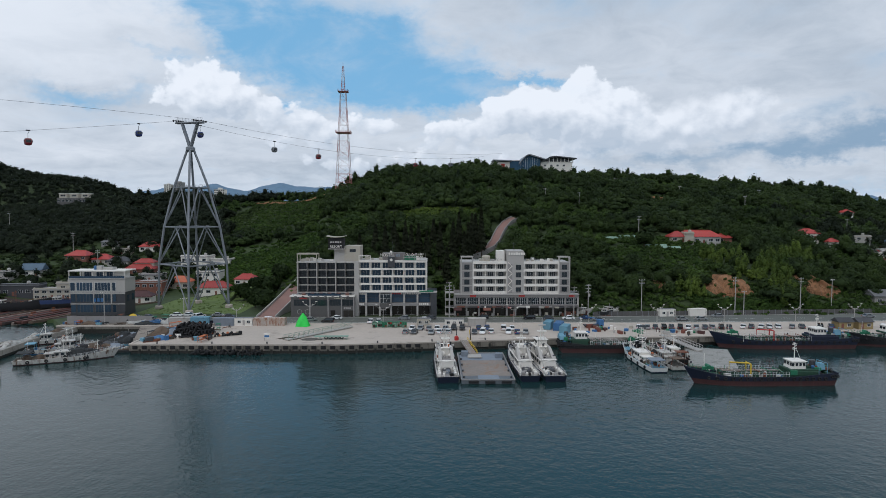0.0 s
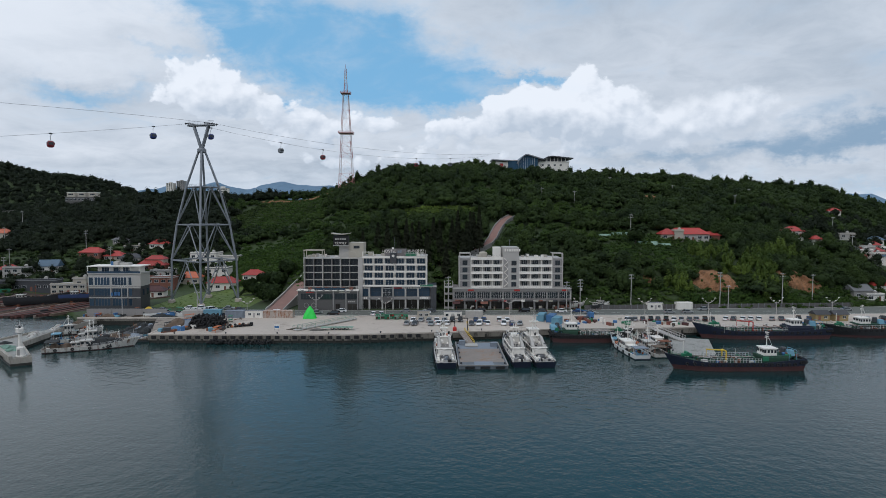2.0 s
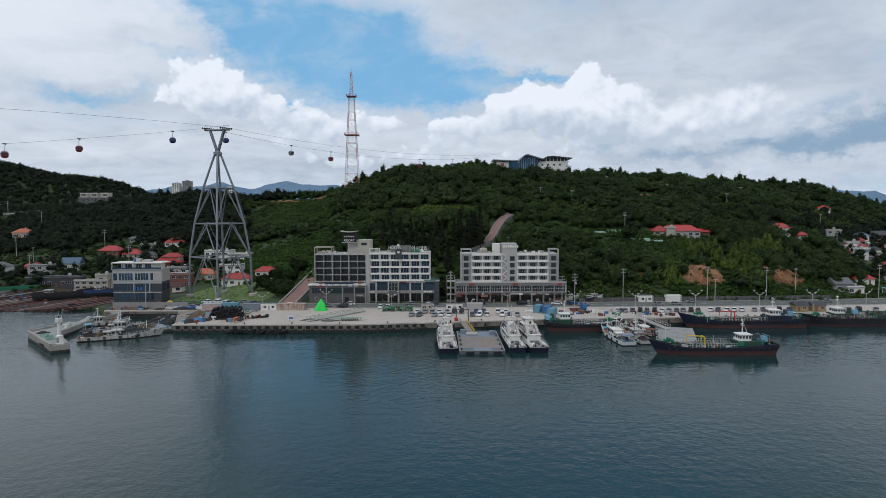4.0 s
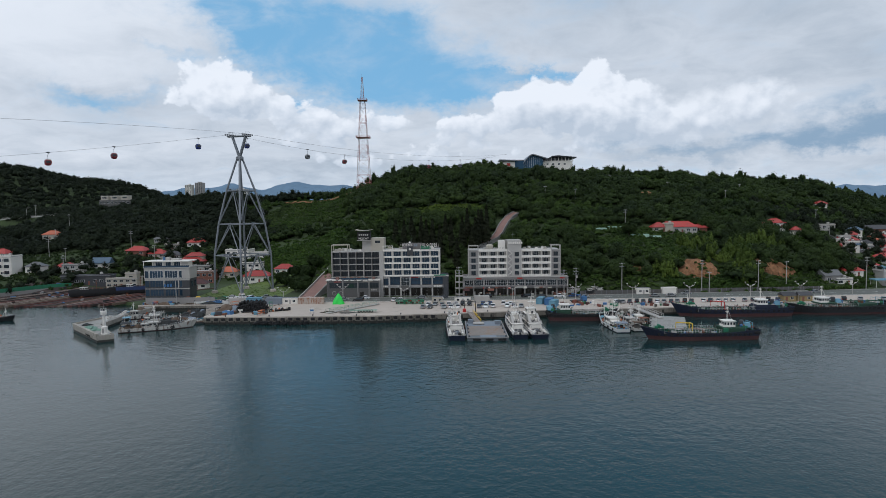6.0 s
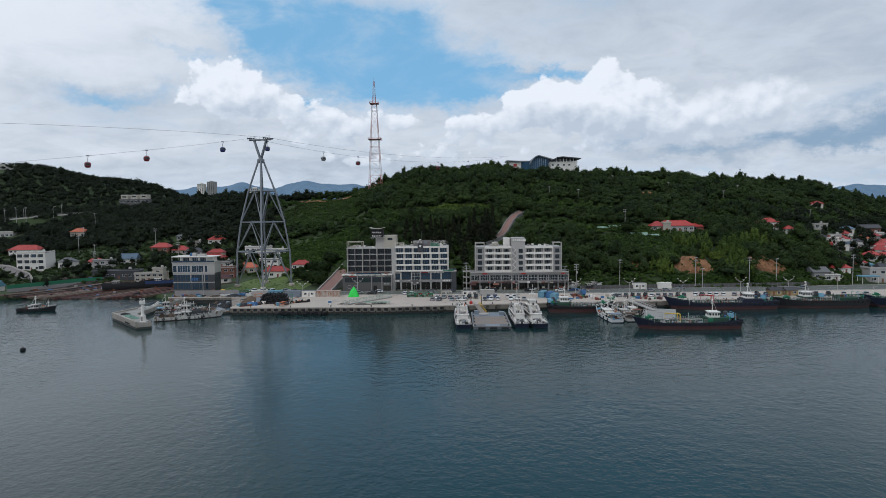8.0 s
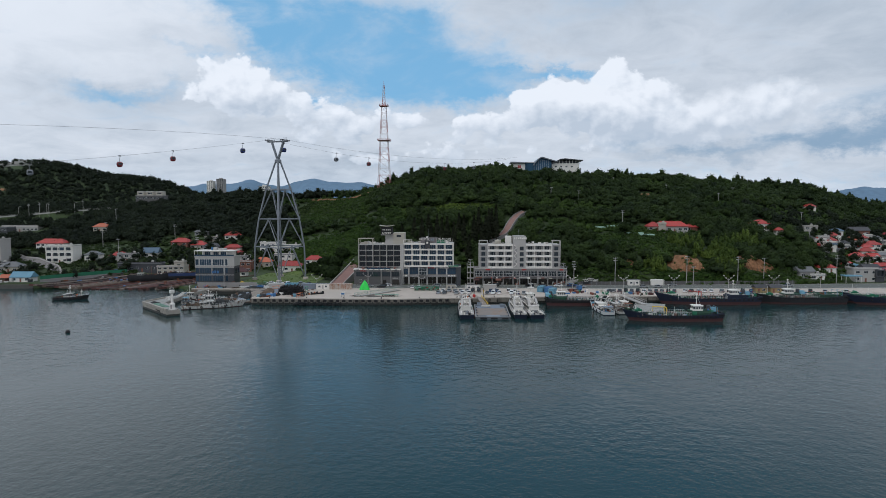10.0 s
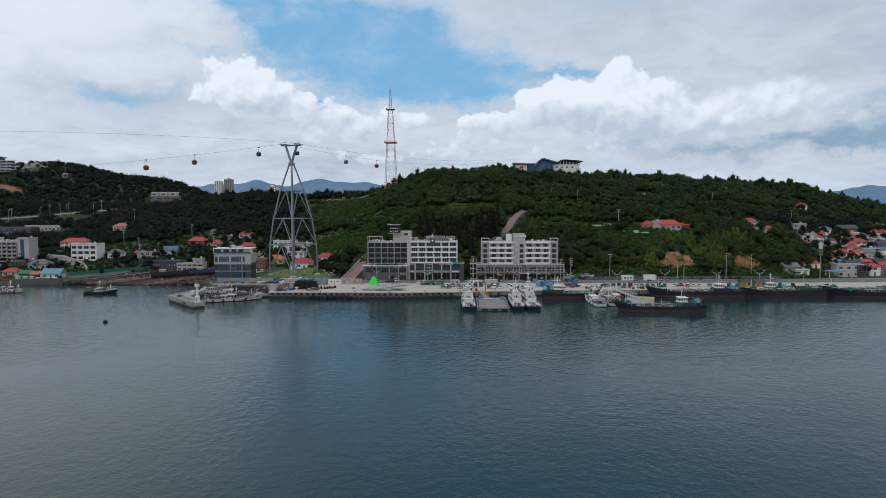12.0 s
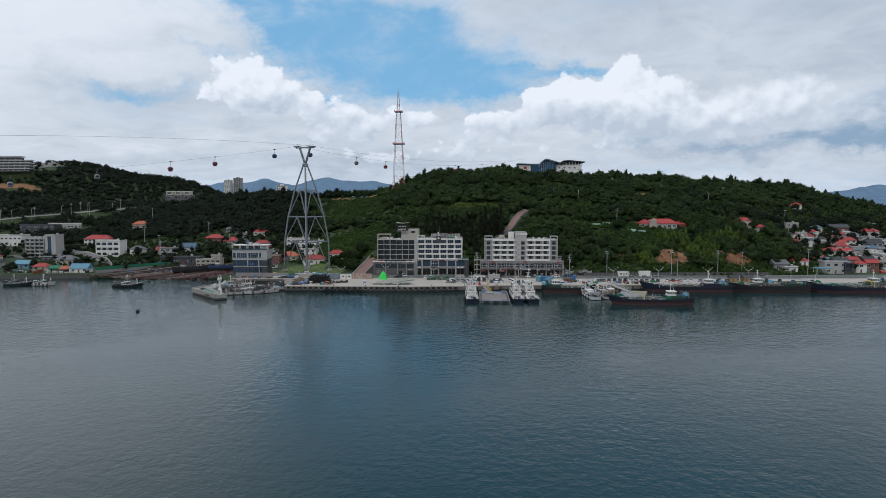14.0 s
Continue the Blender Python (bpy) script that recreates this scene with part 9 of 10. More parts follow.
def utility_pole(x, y, h, arms=2, drum=False, z=None):
    z = land_at(x, y) if z is None else z
    p = thing("utility_pole", "tall concrete utility pole with crossarms", "utility pole", (x, y, z), 10, "utility poles")
    part("pole", Shape().beam((0, 0, -0.3), (0, 0, h), 0.2, 8, 0.13), "pole", p)
    for i in range(arms):
        zz = h - 0.5 - i * 1.3
        part("crossarm", Shape().box(-1.2, 1.2, -0.07, 0.07, zz - 0.08, zz + 0.08), "steel", p)
        for k in (-1.0, -0.4, 0.4, 1.0):
            part("insulator", Shape().lathe((k, 0, zz + 0.08), [(0.06, 0), (0.09, 0.12), (0.05, 0.28)], 6), "white", p)
    if drum:
        part("transformer", Shape().lathe((0.45, 0, h - 4.8), [(0.35, 0), (0.4, 0.1), (0.4, 1.0), (0.3, 1.1)], 10), "lightgrey", p)


def container(x, y, rz, L, W, H, mt, label, windows=0, z=None, name="container"):
    c = thing(name, label, "container" if name == "container" else "hut", (x, y, land_at(x, y) + 0.06 if z is None else z), rz)
    n = int(L / 0.5)
    step = (L - 0.2) / n
    ribs = [(-L / 2 + 0.1 + i * step + dx, d) for i in range(n) for dx, d in ((0.0, 0.03), (0.05, 0.09), (step * 0.5, 0.09), (step * 0.5 + 0.05, 0.03))]
    outline = [(x, -W / 2 + 0.06 - d) for x, d in ribs] + [(x, W / 2 - 0.06 + d) for x, d in reversed(ribs)]
    part("body", Shape().prism(outline, 0.05, H - 0.05), mt, c)
    f = Shape()
    for sx in (-1, 1):
        for sy in (-1, 1):
            f.box(sx * L / 2 - 0.09, sx * L / 2 + 0.09, sy * W / 2 - 0.09, sy * W / 2 + 0.09, 0, H)
    for z0 in (0.0, H - 0.16):
        for sy in (-1, 1):
            f.box(-L / 2, L / 2, sy * W / 2 - 0.08, sy * W / 2 + 0.08, z0, z0 + 0.16)
    part("frame", f, mt, c)
    part("roof", Shape().rbox(-L / 2, L / 2, -W / 2, W / 2, H - 0.02, H + 0.08, 0.04), "greyroof" if windows else mt, c)
    for i in range(windows):
        window(c, window_meshes(1.1, 0.9, 2, "glass", "frame"), -L / 2 + L * (i + 0.5) / windows, -W / 2 - 0.05, 1.0)
    if windows:
        part("door", Shape().box(-0.42, 0.42, -W / 2 - 0.06, -W / 2 - 0.02, 0.1, 2.0), "lightgrey", c)


def heap(name, label, category, x, y, rx, ry, h, mt, seed, z=None, sharp=1.0, n=22, lumps=0.16):
    """A lumpy pile on the quay."""
    rng = np.random.RandomState(seed)
    ph = rng.rand(6) * 6.28
    s = Shape()
    m = 9
    vs = [(0, 0, h)]
    for j in range(1, m + 1):
        k = j / m
        for i in range(n):
            a = 2 * math.pi * i / n
            w = 1 + lumps * math.sin(3 * a + ph[0]) * k + lumps * 0.7 * math.sin(5 * a + ph[1] + j)
            zz = h * (1 - k ** (1.6 * sharp)) ** (0.8) + lumps * h * 0.35 * math.sin(7 * a + 3 * j + ph[2]) * (1 - k) + rng.uniform(-1, 1) * h * 0.04 * (1 - k)
            vs.append((rx * k * w * math.cos(a), ry * k * w * math.sin(a), max(0, zz)))
    fs = [(0, 1 + i, 1 + (i + 1) % n) for i in range(n)]
    for j in range(m - 1):
        fs += [(1 + j * n + i, 1 + (j + 1) * n + i, 1 + (j + 1) * n + (i + 1) % n, 1 + j * n + (i + 1) % n) for i in range(n)]
    ob = new(name, Shape().add(vs, fs).mesh(name, mt, True))
    ob.location = (x, y, land_at(x, y) + 0.05 if z is None else z)
    return tagged(ob, label, category)


def build_quayside():
    lamp = build_lamp()
    spots = [(-58.2, -6.2), (-29.3, -14.8), (19.1, -14.6), (47, -14.6), (72.3, -14.9), (97.7, -14.2), (125.1, -13.3), (147.8, -12.6), (172, -10.5), (-83, -15.5)]
    for i, (x, y) in enumerate(spots):
        m = pose(x, y, 2.9, 0, 0, 4)
        if i == 0:
            lamp.matrix_basis = m
        else:
            copy_thing(lamp, m)
    for x, y, h, a, d in ((49.8, -2.2, 13.0, 3, True), (44.3, -1.9, 12, 2, False), (-4.6, -2.4, 14, 3, False), (72.6, 3.2, 14.5, 2, False), (110, 2.5, 15.5, 2, False), (113.3, 2.0, 10, 1, False),
                          (137.5, 4.5, 15.0, 2, False), (153.5, 9.5, 11.5, 1, False), (191.5, 9, 15.5, 2, False), (-130.5, -17, 12, 1, False), (-101, -18.5, 10, 1, False),
                          (75, 122, 9, 1, False), (93, 69, 11, 2, False), (-168, 66, 11, 1, False), (-192, 90, 12, 2, False), (178, 130, 9, 1, False), (205, 60, 10, 1, False), (226, 108, 9, 1, False),
                          (56, 128, 8, 1, False), (196, 148, 9, 1, False), (150, 160, 8, 1, False), (116, 190, 8, 1, False), (-230, 60, 12, 2, False), (-244, 84, 11, 1, False), (-458, 194, 16, 2, False), (-450, 198, 15, 1, False), (-436, 210, 15, 2, False), (-408, 223, 15, 2, False), (-400, 226, 15, 2, False), (-392, 227, 14, 1, False), (-362, 231, 16, 2, False), (-300, 178, 15, 1, False), (-286, 140, 12, 1, False), (-262, 96, 13, 2, False), (-218, 112, 13, 2, False)):
        utility_pole(x, y, h, a, d)
    # panel fence along the foot of the hill
    f = thing("panel_fence", "long grey sheet-metal fence at the foot of the hill", "fence", (0, 0, 0))
    fy = lambda x: rear(x) + 0.9
    for x in np.arange(52, 168, 2.5):
        a, b = fy(x), fy(x + 2.5)
        part("panel", Shape().add([(x + 0.05, a, 2.8), (x + 2.45, b, 2.8), (x + 2.45, b, 4.75), (x + 0.05, a, 4.75), (x + 0.05, a + 0.06, 2.8), (x + 2.45, b + 0.06, 2.8), (x + 2.45, b + 0.06, 4.75), (x + 0.05, a + 0.06, 4.75)],
                                  [(0, 1, 2, 3), (5, 4, 7, 6), (3, 2, 6, 7), (1, 5, 6, 2), (4, 0, 3, 7)]), "taupe", f)
        part("post", Shape().box(x - 0.06, x + 0.06, a - 0.08, a + 0.1, 2.8, 4.9), "steel", f)
    # huts and containers
    container(-86.2, -19.0, 0, 7.2, 2.6, 2.7, "bluedeck", "faded blue-grey steel container on the quay")
    container(-78.9, -19.0, 0, 6.6, 2.6, 2.7, "white", "white site cabin with small windows", 2, name="site_cabin")
    container(-69.8, -19.0, 0, 11.2, 2.6, 2.7, "rustpanel", "rust-streaked white steel container on the quay")
    container(-95.0, -18.5, 0, 6.5, 2.6, 2.9, "skyblue", "blue steel container by the net pile")
    container(-102.5, -17.6, 4, 8.0, 2.6, 2.6, "lightgrey", "pale grey steel container in the boat yard")
    container(30.0, -25.2, 68, 6.0, 2.5, 2.6, "skyblue", "sky-blue steel container on the quay")
    container(33.2, -27.4, 68, 6.0, 2.5, 2.6, "bluepaint", "deep blue steel container on the quay")
    container(34.2, -33.0, 66, 6.0, 2.5, 2.6, "skyblue", "pale blue steel container on the quay")
    container(-14.3, -20.2, 0, 4.6, 2.5, 2.7, "cream", "cream site cabin beside the parked cars", 2, name="site_cabin")
    container(-3.2, -20.6, 0, 6.6, 2.5, 2.5, "white", "white site cabin with two windows", 3, name="site_cabin")
    container(5.0, -20.4, 0, 6.4, 2.5, 2.8, "lightgrey", "plain grey steel container by the road")
    container(81.5, 0.2, 4, 6.2, 2.4, 2.9, "white", "white camping trailer by the fence", 2, name="trailer")
    container(94.0, 0.8, 4, 6.6, 2.4, 2.9, "white", "white box trailer by the fence", 0, name="trailer")
    # low wall of the boat yard, hoarding
    y0 = thing("yard_wall", "grey panel hoarding round the boat yard", "hoarding", (0, 0, 0))
    for x in np.arange(-145, -116, 2.4):
        part("panel", Shape().box(x, x + 2.34, -15.6, -15.5, 2.7, 5.6), "grey", y0)
        part("post", Shape().box(x - 0.06, x + 0.06, -15.5, -15.38, 2.7, 5.7), "steel", y0)
    heap("tarpaulin_cover", "bright green tarpaulin draped over a tall heap", "tarpaulin", -57.6, -20.5, 2.6, 2.1, 4.7, "tarp", 3, sharp=0.75, lumps=0.13)
    # black rubber fenders stacked in rows
    st = thing("fender_stack", "tall stack of black rubber fenders on the quay", "fenders", (-95.0, -41.5, 2.85), 8)
    ty = [Shape().torus((0, 0, 0), 0.62, 0.27, axis).mesh("rubber_fender", "black", True) for axis in ("x", "z")]
    rng = random.Random(8)
    for k in range(5):
        for j in range(5 - k // 2):
            for i in range(10 - k // 2 - (k > 3)):
                ob = part("rubber_fender", ty[rng.random() < 0.35], None, st, "", (i * 1.18 + k * 0.35 + rng.uniform(-0.2, 0.2), j * 1.5 + k * 0.4 + rng.uniform(-0.3, 0.3), 0.55 + k * 0.78 + rng.uniform(-0.1, 0.1)))
                ob.rotation_euler = (rng.uniform(-0.4, 0.4), rng.uniform(-0.4, 0.4), rng.uniform(-0.6, 0.6))
    heap("fishing_net", "greenish brown nets heaped beside the black fenders", "nets", -100.5, -37.5, 4.4, 4.0, 3.0, "browngear", 5, sharp=0.9, lumps=0.2, n=30)
    heap("fishing_net", "dark nets spilling over the quay yard", "nets", -101.5, -45.0, 2.4, 2.2, 1.3, "net", 15, sharp=0.9, lumps=0.25)
    heap("fishing_net", "dark nets heaped in the boat yard", "nets", -115, -17.2, 5.5, 1.6, 1.2, "net", 16, sharp=0.8, lumps=0.25)
    heap("fishing_net", "dark nets heaped in the boat yard", "nets", -136, -17.0, 3.5, 1.8, 1.1, "browngear", 17, sharp=0.8, lumps=0.25)
    heap("fishing_net", "low brown heap of fishing nets", "nets", -57, -43, 3.6, 1.4, 0.7, "bark", 6)
    heap("fishing_net", "low dark heap of rope and nets", "nets", -50, -44.5, 3.2, 1.2, 0.7, "rock", 7)
    heap("buoy_shelter", "yellow dome tent in the boat yard", "tent", -124.0, -9.4, 2.3, 2.3, 2.6, "yellow", 8, sharp=1.2, lumps=0.01)
    heap("rubble_heap", "grey gravel heap in the boat yard", "gravel", -98.5, -24.5, 4.6, 2.4, 1.6, "lightgrey", 9)
    heap("tarpaulin_cover", "blue tarpaulin over fishing gear", "tarpaulin", -98.5, -43.5, 3.0, 1.8, 1.4, "bluepaint", 10)
    heap("tarpaulin_cover", "grey-green tarpaulin over fishing gear", "tarpaulin", -97.5, -36.5, 3.6, 3.4, 2.2, "bluedeck", 11)
    r = thing("buoy_string", "string of black and tan net floats on the quay", "net floats", (-83.2, -40.5, 2.85), 28)
    fl = {m: Shape().lathe((0, 0, 0), [(0.2, 0), (0.42, 0.15), (0.45, 0.5), (0.2, 0.75)], 8).mesh("net_float", m) for m in ("black", "orange", "cream")}
    rng = random.Random(4)
    for i in range(46):
        part("net_float", fl[rng.choice(["black", "black", "black", "orange", "cream"])], None, r, "", (i * 0.21 + rng.uniform(-0.3, 0.3), rng.uniform(-0.6, 0.6), rng.choice([0, 0, 0.5])))
    # worn fenders hung at the waterline
    fc = thing("hung_fender_row", "row of worn black fenders hung under the quay edge", "fenders", (0, 0, 0))
    rng = random.Random(21)
    for i in range(34):
        x = -84 + i * 0.62
        ob = part("rubber_fender", ty[rng.random() < 0.5], None, fc, "", (x, float(shore(x)) - 1.2 - rng.uniform(0, 0.9), rng.uniform(0.0, 1.0)))
        ob.rotation_euler = (rng.uniform(-0.6, 0.6), rng.uniform(-0.6, 0.6), rng.uniform(-0.8, 0.8))
    # lattice gangway lying on the quay, trestles and racks
    g = thing("gangway", "pale green lattice gangway lying on the quay", "gangway", (0, 0, 0))
    a, b = Vector((-57.5, -45.5, 3.0)), Vector((-40, -23.5, 3.0))
    d = (b - a).normalized()
    nrm = Vector((-d.y, d.x, 0)) * 1.1
    part("walkway", Shape().add([a - nrm, a + nrm, b + nrm, b - nrm] + [q + Vector((0, 0, 0.25)) for q in (a - nrm, a + nrm, b + nrm, b - nrm)],
                                [(3, 2, 1, 0), (4, 5, 6, 7), (0, 1, 5, 4), (2, 3, 7, 6), (1, 2, 6, 5), (3, 0, 4, 7)]), "lightgrey", g)
    M["palegreen"] = material("pale_green_paint", (0.22, 0.33, 0.26), 0.6, var=0.2)
    for sg in (-1, 1):
        s = Shape()
        n = 14
        for i in range(n):
            p, q = a + (b - a) * i / n + nrm * sg, a + (b - a) * (i + 1) / n + nrm * sg
            s.beam(p, p + Vector((0, 0, 1.5)), 0.06, 4).beam(p + Vector((0, 0, 1.5)), q, 0.05, 4).beam(p + Vector((0, 0, 1.5)), q + Vector((0, 0, 1.5)), 0.07, 4)
        part("lattice_side", s, "palegreen", g)
    q = thing("trestle", "long low pale green steel trestle on the quay", "trestle", (-43.5, -43.5, 2.85), 2)
    s = Shape().box(-5.5, 5.5, -1, 1, 0.85, 1.0)
    for i in range(8):
        s.beam((-5 + i * 1.43, -0.9, 0), (-5 + i * 1.43, -0.9, 0.9), 0.06, 4).beam((-5 + i * 1.43, 0.9, 0), (-5 + i * 1.43, 0.9, 0.9), 0.06, 4)
    part("bench", s, "palegreen", q)
    for i in range(5):
        part("tyre", Shape().torus((-1.6 + i * 1.25, -0.4, 0.55), 0.42, 0.2, "y", 10, 5), "black", q)
    kiosk = thing("sign_board", "blue and white notice board at the quay edge", "sign", (-63.5, -46.0, 2.85))
    part("board", Shape().rbox(-0.9, 0.9, -0.06, 0.06, 0.9, 2.4, 0.03), "white", kiosk)
    part("panel", Shape().box(-0.75, 0.75, -0.085, -0.062, 1.1, 1.8), "bluepaint", kiosk)
    part("leg", Shape().beam((-0.7, 0, 0), (-0.7, 0, 0.95), 0.06, 5).beam((0.7, 0, 0), (0.7, 0, 0.95), 0.06, 5), "steel", kiosk)
    # red and green gear racks by the cars
    for i in range(7):
        k = thing("gear_rack", "green steel rack with red and green fishing gear", "rack", (-31.5 + i * 1.75, -23.4 + (i % 2) * 1.2, 2.85), 0, "gear racks on the quay")
        s = Shape()
        for x in (-0.75, 0.75):
            for y in (-0.6, 0.6):
                s.beam((x, y, 0), (x, y, 1.9), 0.06, 4)
        for zz in (0.2, 1.0, 1.85):
            s.box(-0.8, 0.8, -0.65, 0.65, zz - 0.04, zz + 0.04)
        part("rack", s, "greenpaint", k)
        for j in range(4):
            part("gear_box", Shape().rbox(-0.7 + (j % 2) * 0.75, -0.05 + (j % 2) * 0.75, -0.5, 0.5, 0.25 + (j // 2) * 0.8, 0.85 + (j // 2) * 0.8, 0.06), rng.choice(["greenpaint", "rust", "redpaint", "palegreen", "redhull"]), k)
    # crates, drums and anchors along the eastern apron
    for i in range(46):
        x = rng.uniform(38, 60) if i < 26 else rng.uniform(66, 80)
        y = rng.uniform(-37, -24) if i < 26 else rng.uniform(-36, -31)
        mt = rng.choice(["bluepaint", "rust", "bark", "redhull", "white", "greenpaint", "lightgrey", "reddeck", "cream"])
        if i % 3 == 0:
            ob = new("drum", Shape().lathe((0, 0, 0), [(0.3, 0), (0.32, 0.1), (0.3, 0.45), (0.32, 0.8), (0.28, 0.9)], 10).mesh("drum", mt))
            tagged(ob, "steel drum standing on the quay apron", "drum", "drums on the apron")
        else:
            w = rng.uniform(0.5, 1.2)
            ob = new("crate", Shape().rbox(-w, w, -0.5, 0.5, 0, rng.uniform(0.5, 1.4), 0.06).mesh("crate", mt))
            tagged(ob, "worn crate of fishing gear on the quay", "crate", "crates on the apron")
        ob.location, ob.rotation_euler = (x, y, land_at(x, y) + 0.062), (0, 0, rng.uniform(0, 3))
    cr = thing("crane_truck", "blue crane truck parked on the apron", "truck", (46.5, -23.5, 2.86), 12)
    part("cab", Shape().rbox(1.6, 3.4, -1.1, 1.1, 0.6, 2.7, 0.12), "bluepaint", cr)
    part("bed", Shape().rbox(-3.6, 1.5, -1.1, 1.1, 0.7, 1.1, 0.05), "darkgrey", cr)
    part("crane_arm", Shape().path([(0.9, 0, 1.1), (0.9, 0, 3.2), (-3.2, 0, 3.9)], 0.18, 6), "bluepaint", cr)
    for x in (-2.6, -1.4, 2.4):
        for y in (-1, 1):
            part("wheel", Shape().beam((x, y - 0.15, 0.5), (x, y + 0.15, 0.5), 0.5, 12), "black", cr)
    # boats and skiffs of the yard
    cols = ["whitehull", "bluepaint", "whitehull", "lightgrey", "skyblue", "whitehull", "navy"]
    for i in range(13):
        x, y = -122 + (i % 7) * 3.9 + rng.uniform(-1, 1), -17.8 - (i // 7) * 0.5 + rng.uniform(-1.0, 2.0)
        skiff((x, y + 2.2, land_at(x, y + 2.2) + 0.28), rng.uniform(-20, 40), rng.uniform(5, 8), cols[i % 7], "small open boat drawn up in the boat yard")
    for i in range(8):
        x, y = -111 + (i % 4) * 1.6 + rng.uniform(-3, 3), -46 + i * 2.6
        skiff((x - 6, y, 0.05), rng.uniform(-20, 30), rng.uniform(6, 9), cols[(i + 2) % 7], "small open boat afloat beside the quay")
    for i in range(30):
        x, y = rng.uniform(-103, -93), rng.uniform(-47, -20)
        mt = rng.choice(["bluepaint", "rust", "bark", "white", "lightgrey", "skyblue", "darkgrey", "orange", "greenpaint"])
        w = rng.uniform(0.4, 1.3)
        ob = new("crate", Shape().rbox(-w, w, -w * 0.6, w * 0.6, 0, rng.uniform(0.4, 1.5), 0.08).mesh("crate", mt))
        ob.location, ob.rotation_euler = (x, y, land_at(x, y) + 0.062), (0, 0, rng.uniform(0, 3))
        tagged(ob, "worn crate of fishing gear in the yard", "crate", "crates in the boat yard")
    # booths
    for x in (134.5, 141.5):
        b = thing("booth", "small tan wooden booth with a dark roof", "booth", (x, -25.5, 2.85), 3, "tan booths on the quay")
        part("wall", Shape().box(-2.6, 2.6, -2, 2, 0, 2.6), "tan", b)
        part("roof", Shape().side([(-2.4, 2.5), (2.4, 2.5), (0, 3.9)], -3, 3), "darkroof", b)
        window(b, window_meshes(1.3, 1.0, 2, "glass", "frame"), 1.0, -2.04, 1.0)
        part("door", Shape().box(-1.8, -0.9, -2.06, -2.0, 0.05, 2.05), "brick", b)
    hut = thing("bus_shelter", "sky-blue flat roof shelter on white posts", "shelter", (202.5, 14.0, 2.85))
    part("roof", Shape().rbox(-4.6, 4.6, -2.5, 2.5, 3.6, 4.1, 0.1), "skyblue", hut)
    for x in (-4, 4):
        for y in (-2, 2):
            part("post", Shape().beam((x, y, 0), (x, y, 3.6), 0.12, 6), "white", hut)


M["booth"] = material("yellow_timber_wall", (0.42, 0.30, 0.09), 0.7, var=0.15)
def build_yard_clutter():
    """The crowded boat yard: drums, crates, frames, planks and poles."""
    rng = random.Random(314)
    mts = ["oldwhite", "grey", "rust", "browngear", "net", "black", "bluepaint", "orange", "lightgrey", "bark", "skyblue", "greenpaint", "darkgrey"]
    drum = {m: Shape().lathe((0, 0, 0), [(0.3, 0), (0.32, 0.05), (0.3, 0.45), (0.32, 0.5), (0.3, 0.9), (0.05, 0.92)], 9).mesh("oil_drum", m) for m in ("bluepaint", "rust", "darkgrey", "oldwhite")}
    for i in range(125):
        x, y = (rng.uniform(-146, -106), rng.uniform(-19, -6)) if i < 72 else (rng.uniform(-103, -82), rng.uniform(-48, -19))
        z, k = land_at(x, y) + 0.05, rng.random()
        if k < 0.25:
            m = rng.choice(list(drum))
            ob, words, cat = new("oil_drum", drum[m]), {"bluepaint": "blue", "rust": "rusty", "darkgrey": "dark grey", "oldwhite": "grimy white"}[m] + " steel drum in the boat yard", "drum"
        elif k < 0.55:
            a, b = rng.uniform(0.4, 1.3), rng.uniform(0.3, 0.8)
            ob, words, cat = new("crate", Shape().rbox(-a, a, -b, b, 0, rng.uniform(0.4, 1.4), 0.05).mesh("crate", rng.choice(mts))), "worn crate standing in the boat yard", "crate"
        elif k < 0.88:
            s = Shape()
            for j in range(rng.randint(3, 7)):
                L, d = rng.uniform(1.5, 4), rng.uniform(-0.6, 0.6)
                s.beam((-L / 2, d, 0.1 + 0.12 * (j % 3)), (L / 2, d + rng.uniform(-0.5, 0.5), 0.1 + 0.12 * (j % 3)), 0.09, 4)
            ob, words, cat = new("timber_bundle", s.mesh("timber_bundle", rng.choice(["bark", "browngear", "rust", "lightgrey"]))), "loose timber and pipes lying in the boat yard", "timber"
        else:
            w, h = rng.uniform(0.8, 2.0), rng.uniform(1.2, 2.6)
            s = Shape()
            for sx in (-1, 1):
                for sy in (-1, 1):
                    s.beam((sx * w, sy * 0.6, 0), (sx * w, sy * 0.6, h), 0.06, 4)
            s.box(-w - 0.1, w + 0.1, -0.7, 0.7, h, h + 0.1).box(-w, w, -0.55, 0.55, h * 0.45, h * 0.5)
            ob, words, cat = new("work_stand", s.mesh("work_stand", rng.choice(mts))), "open steel work stand in the boat yard", "stand"
        ob.location, ob.rotation_euler = (x, y, z), (0, 0, rng.uniform(0, 3.14))
        tagged(ob, words, cat, {"drum": "drums in the boat yard", "crate": "crates in the boat yard", "timber": "timber in the boat yard", "stand": "work stands in the boat yard"}[cat])


build_cars()
build_pier()
build_quayside()
build_yard_clutter()


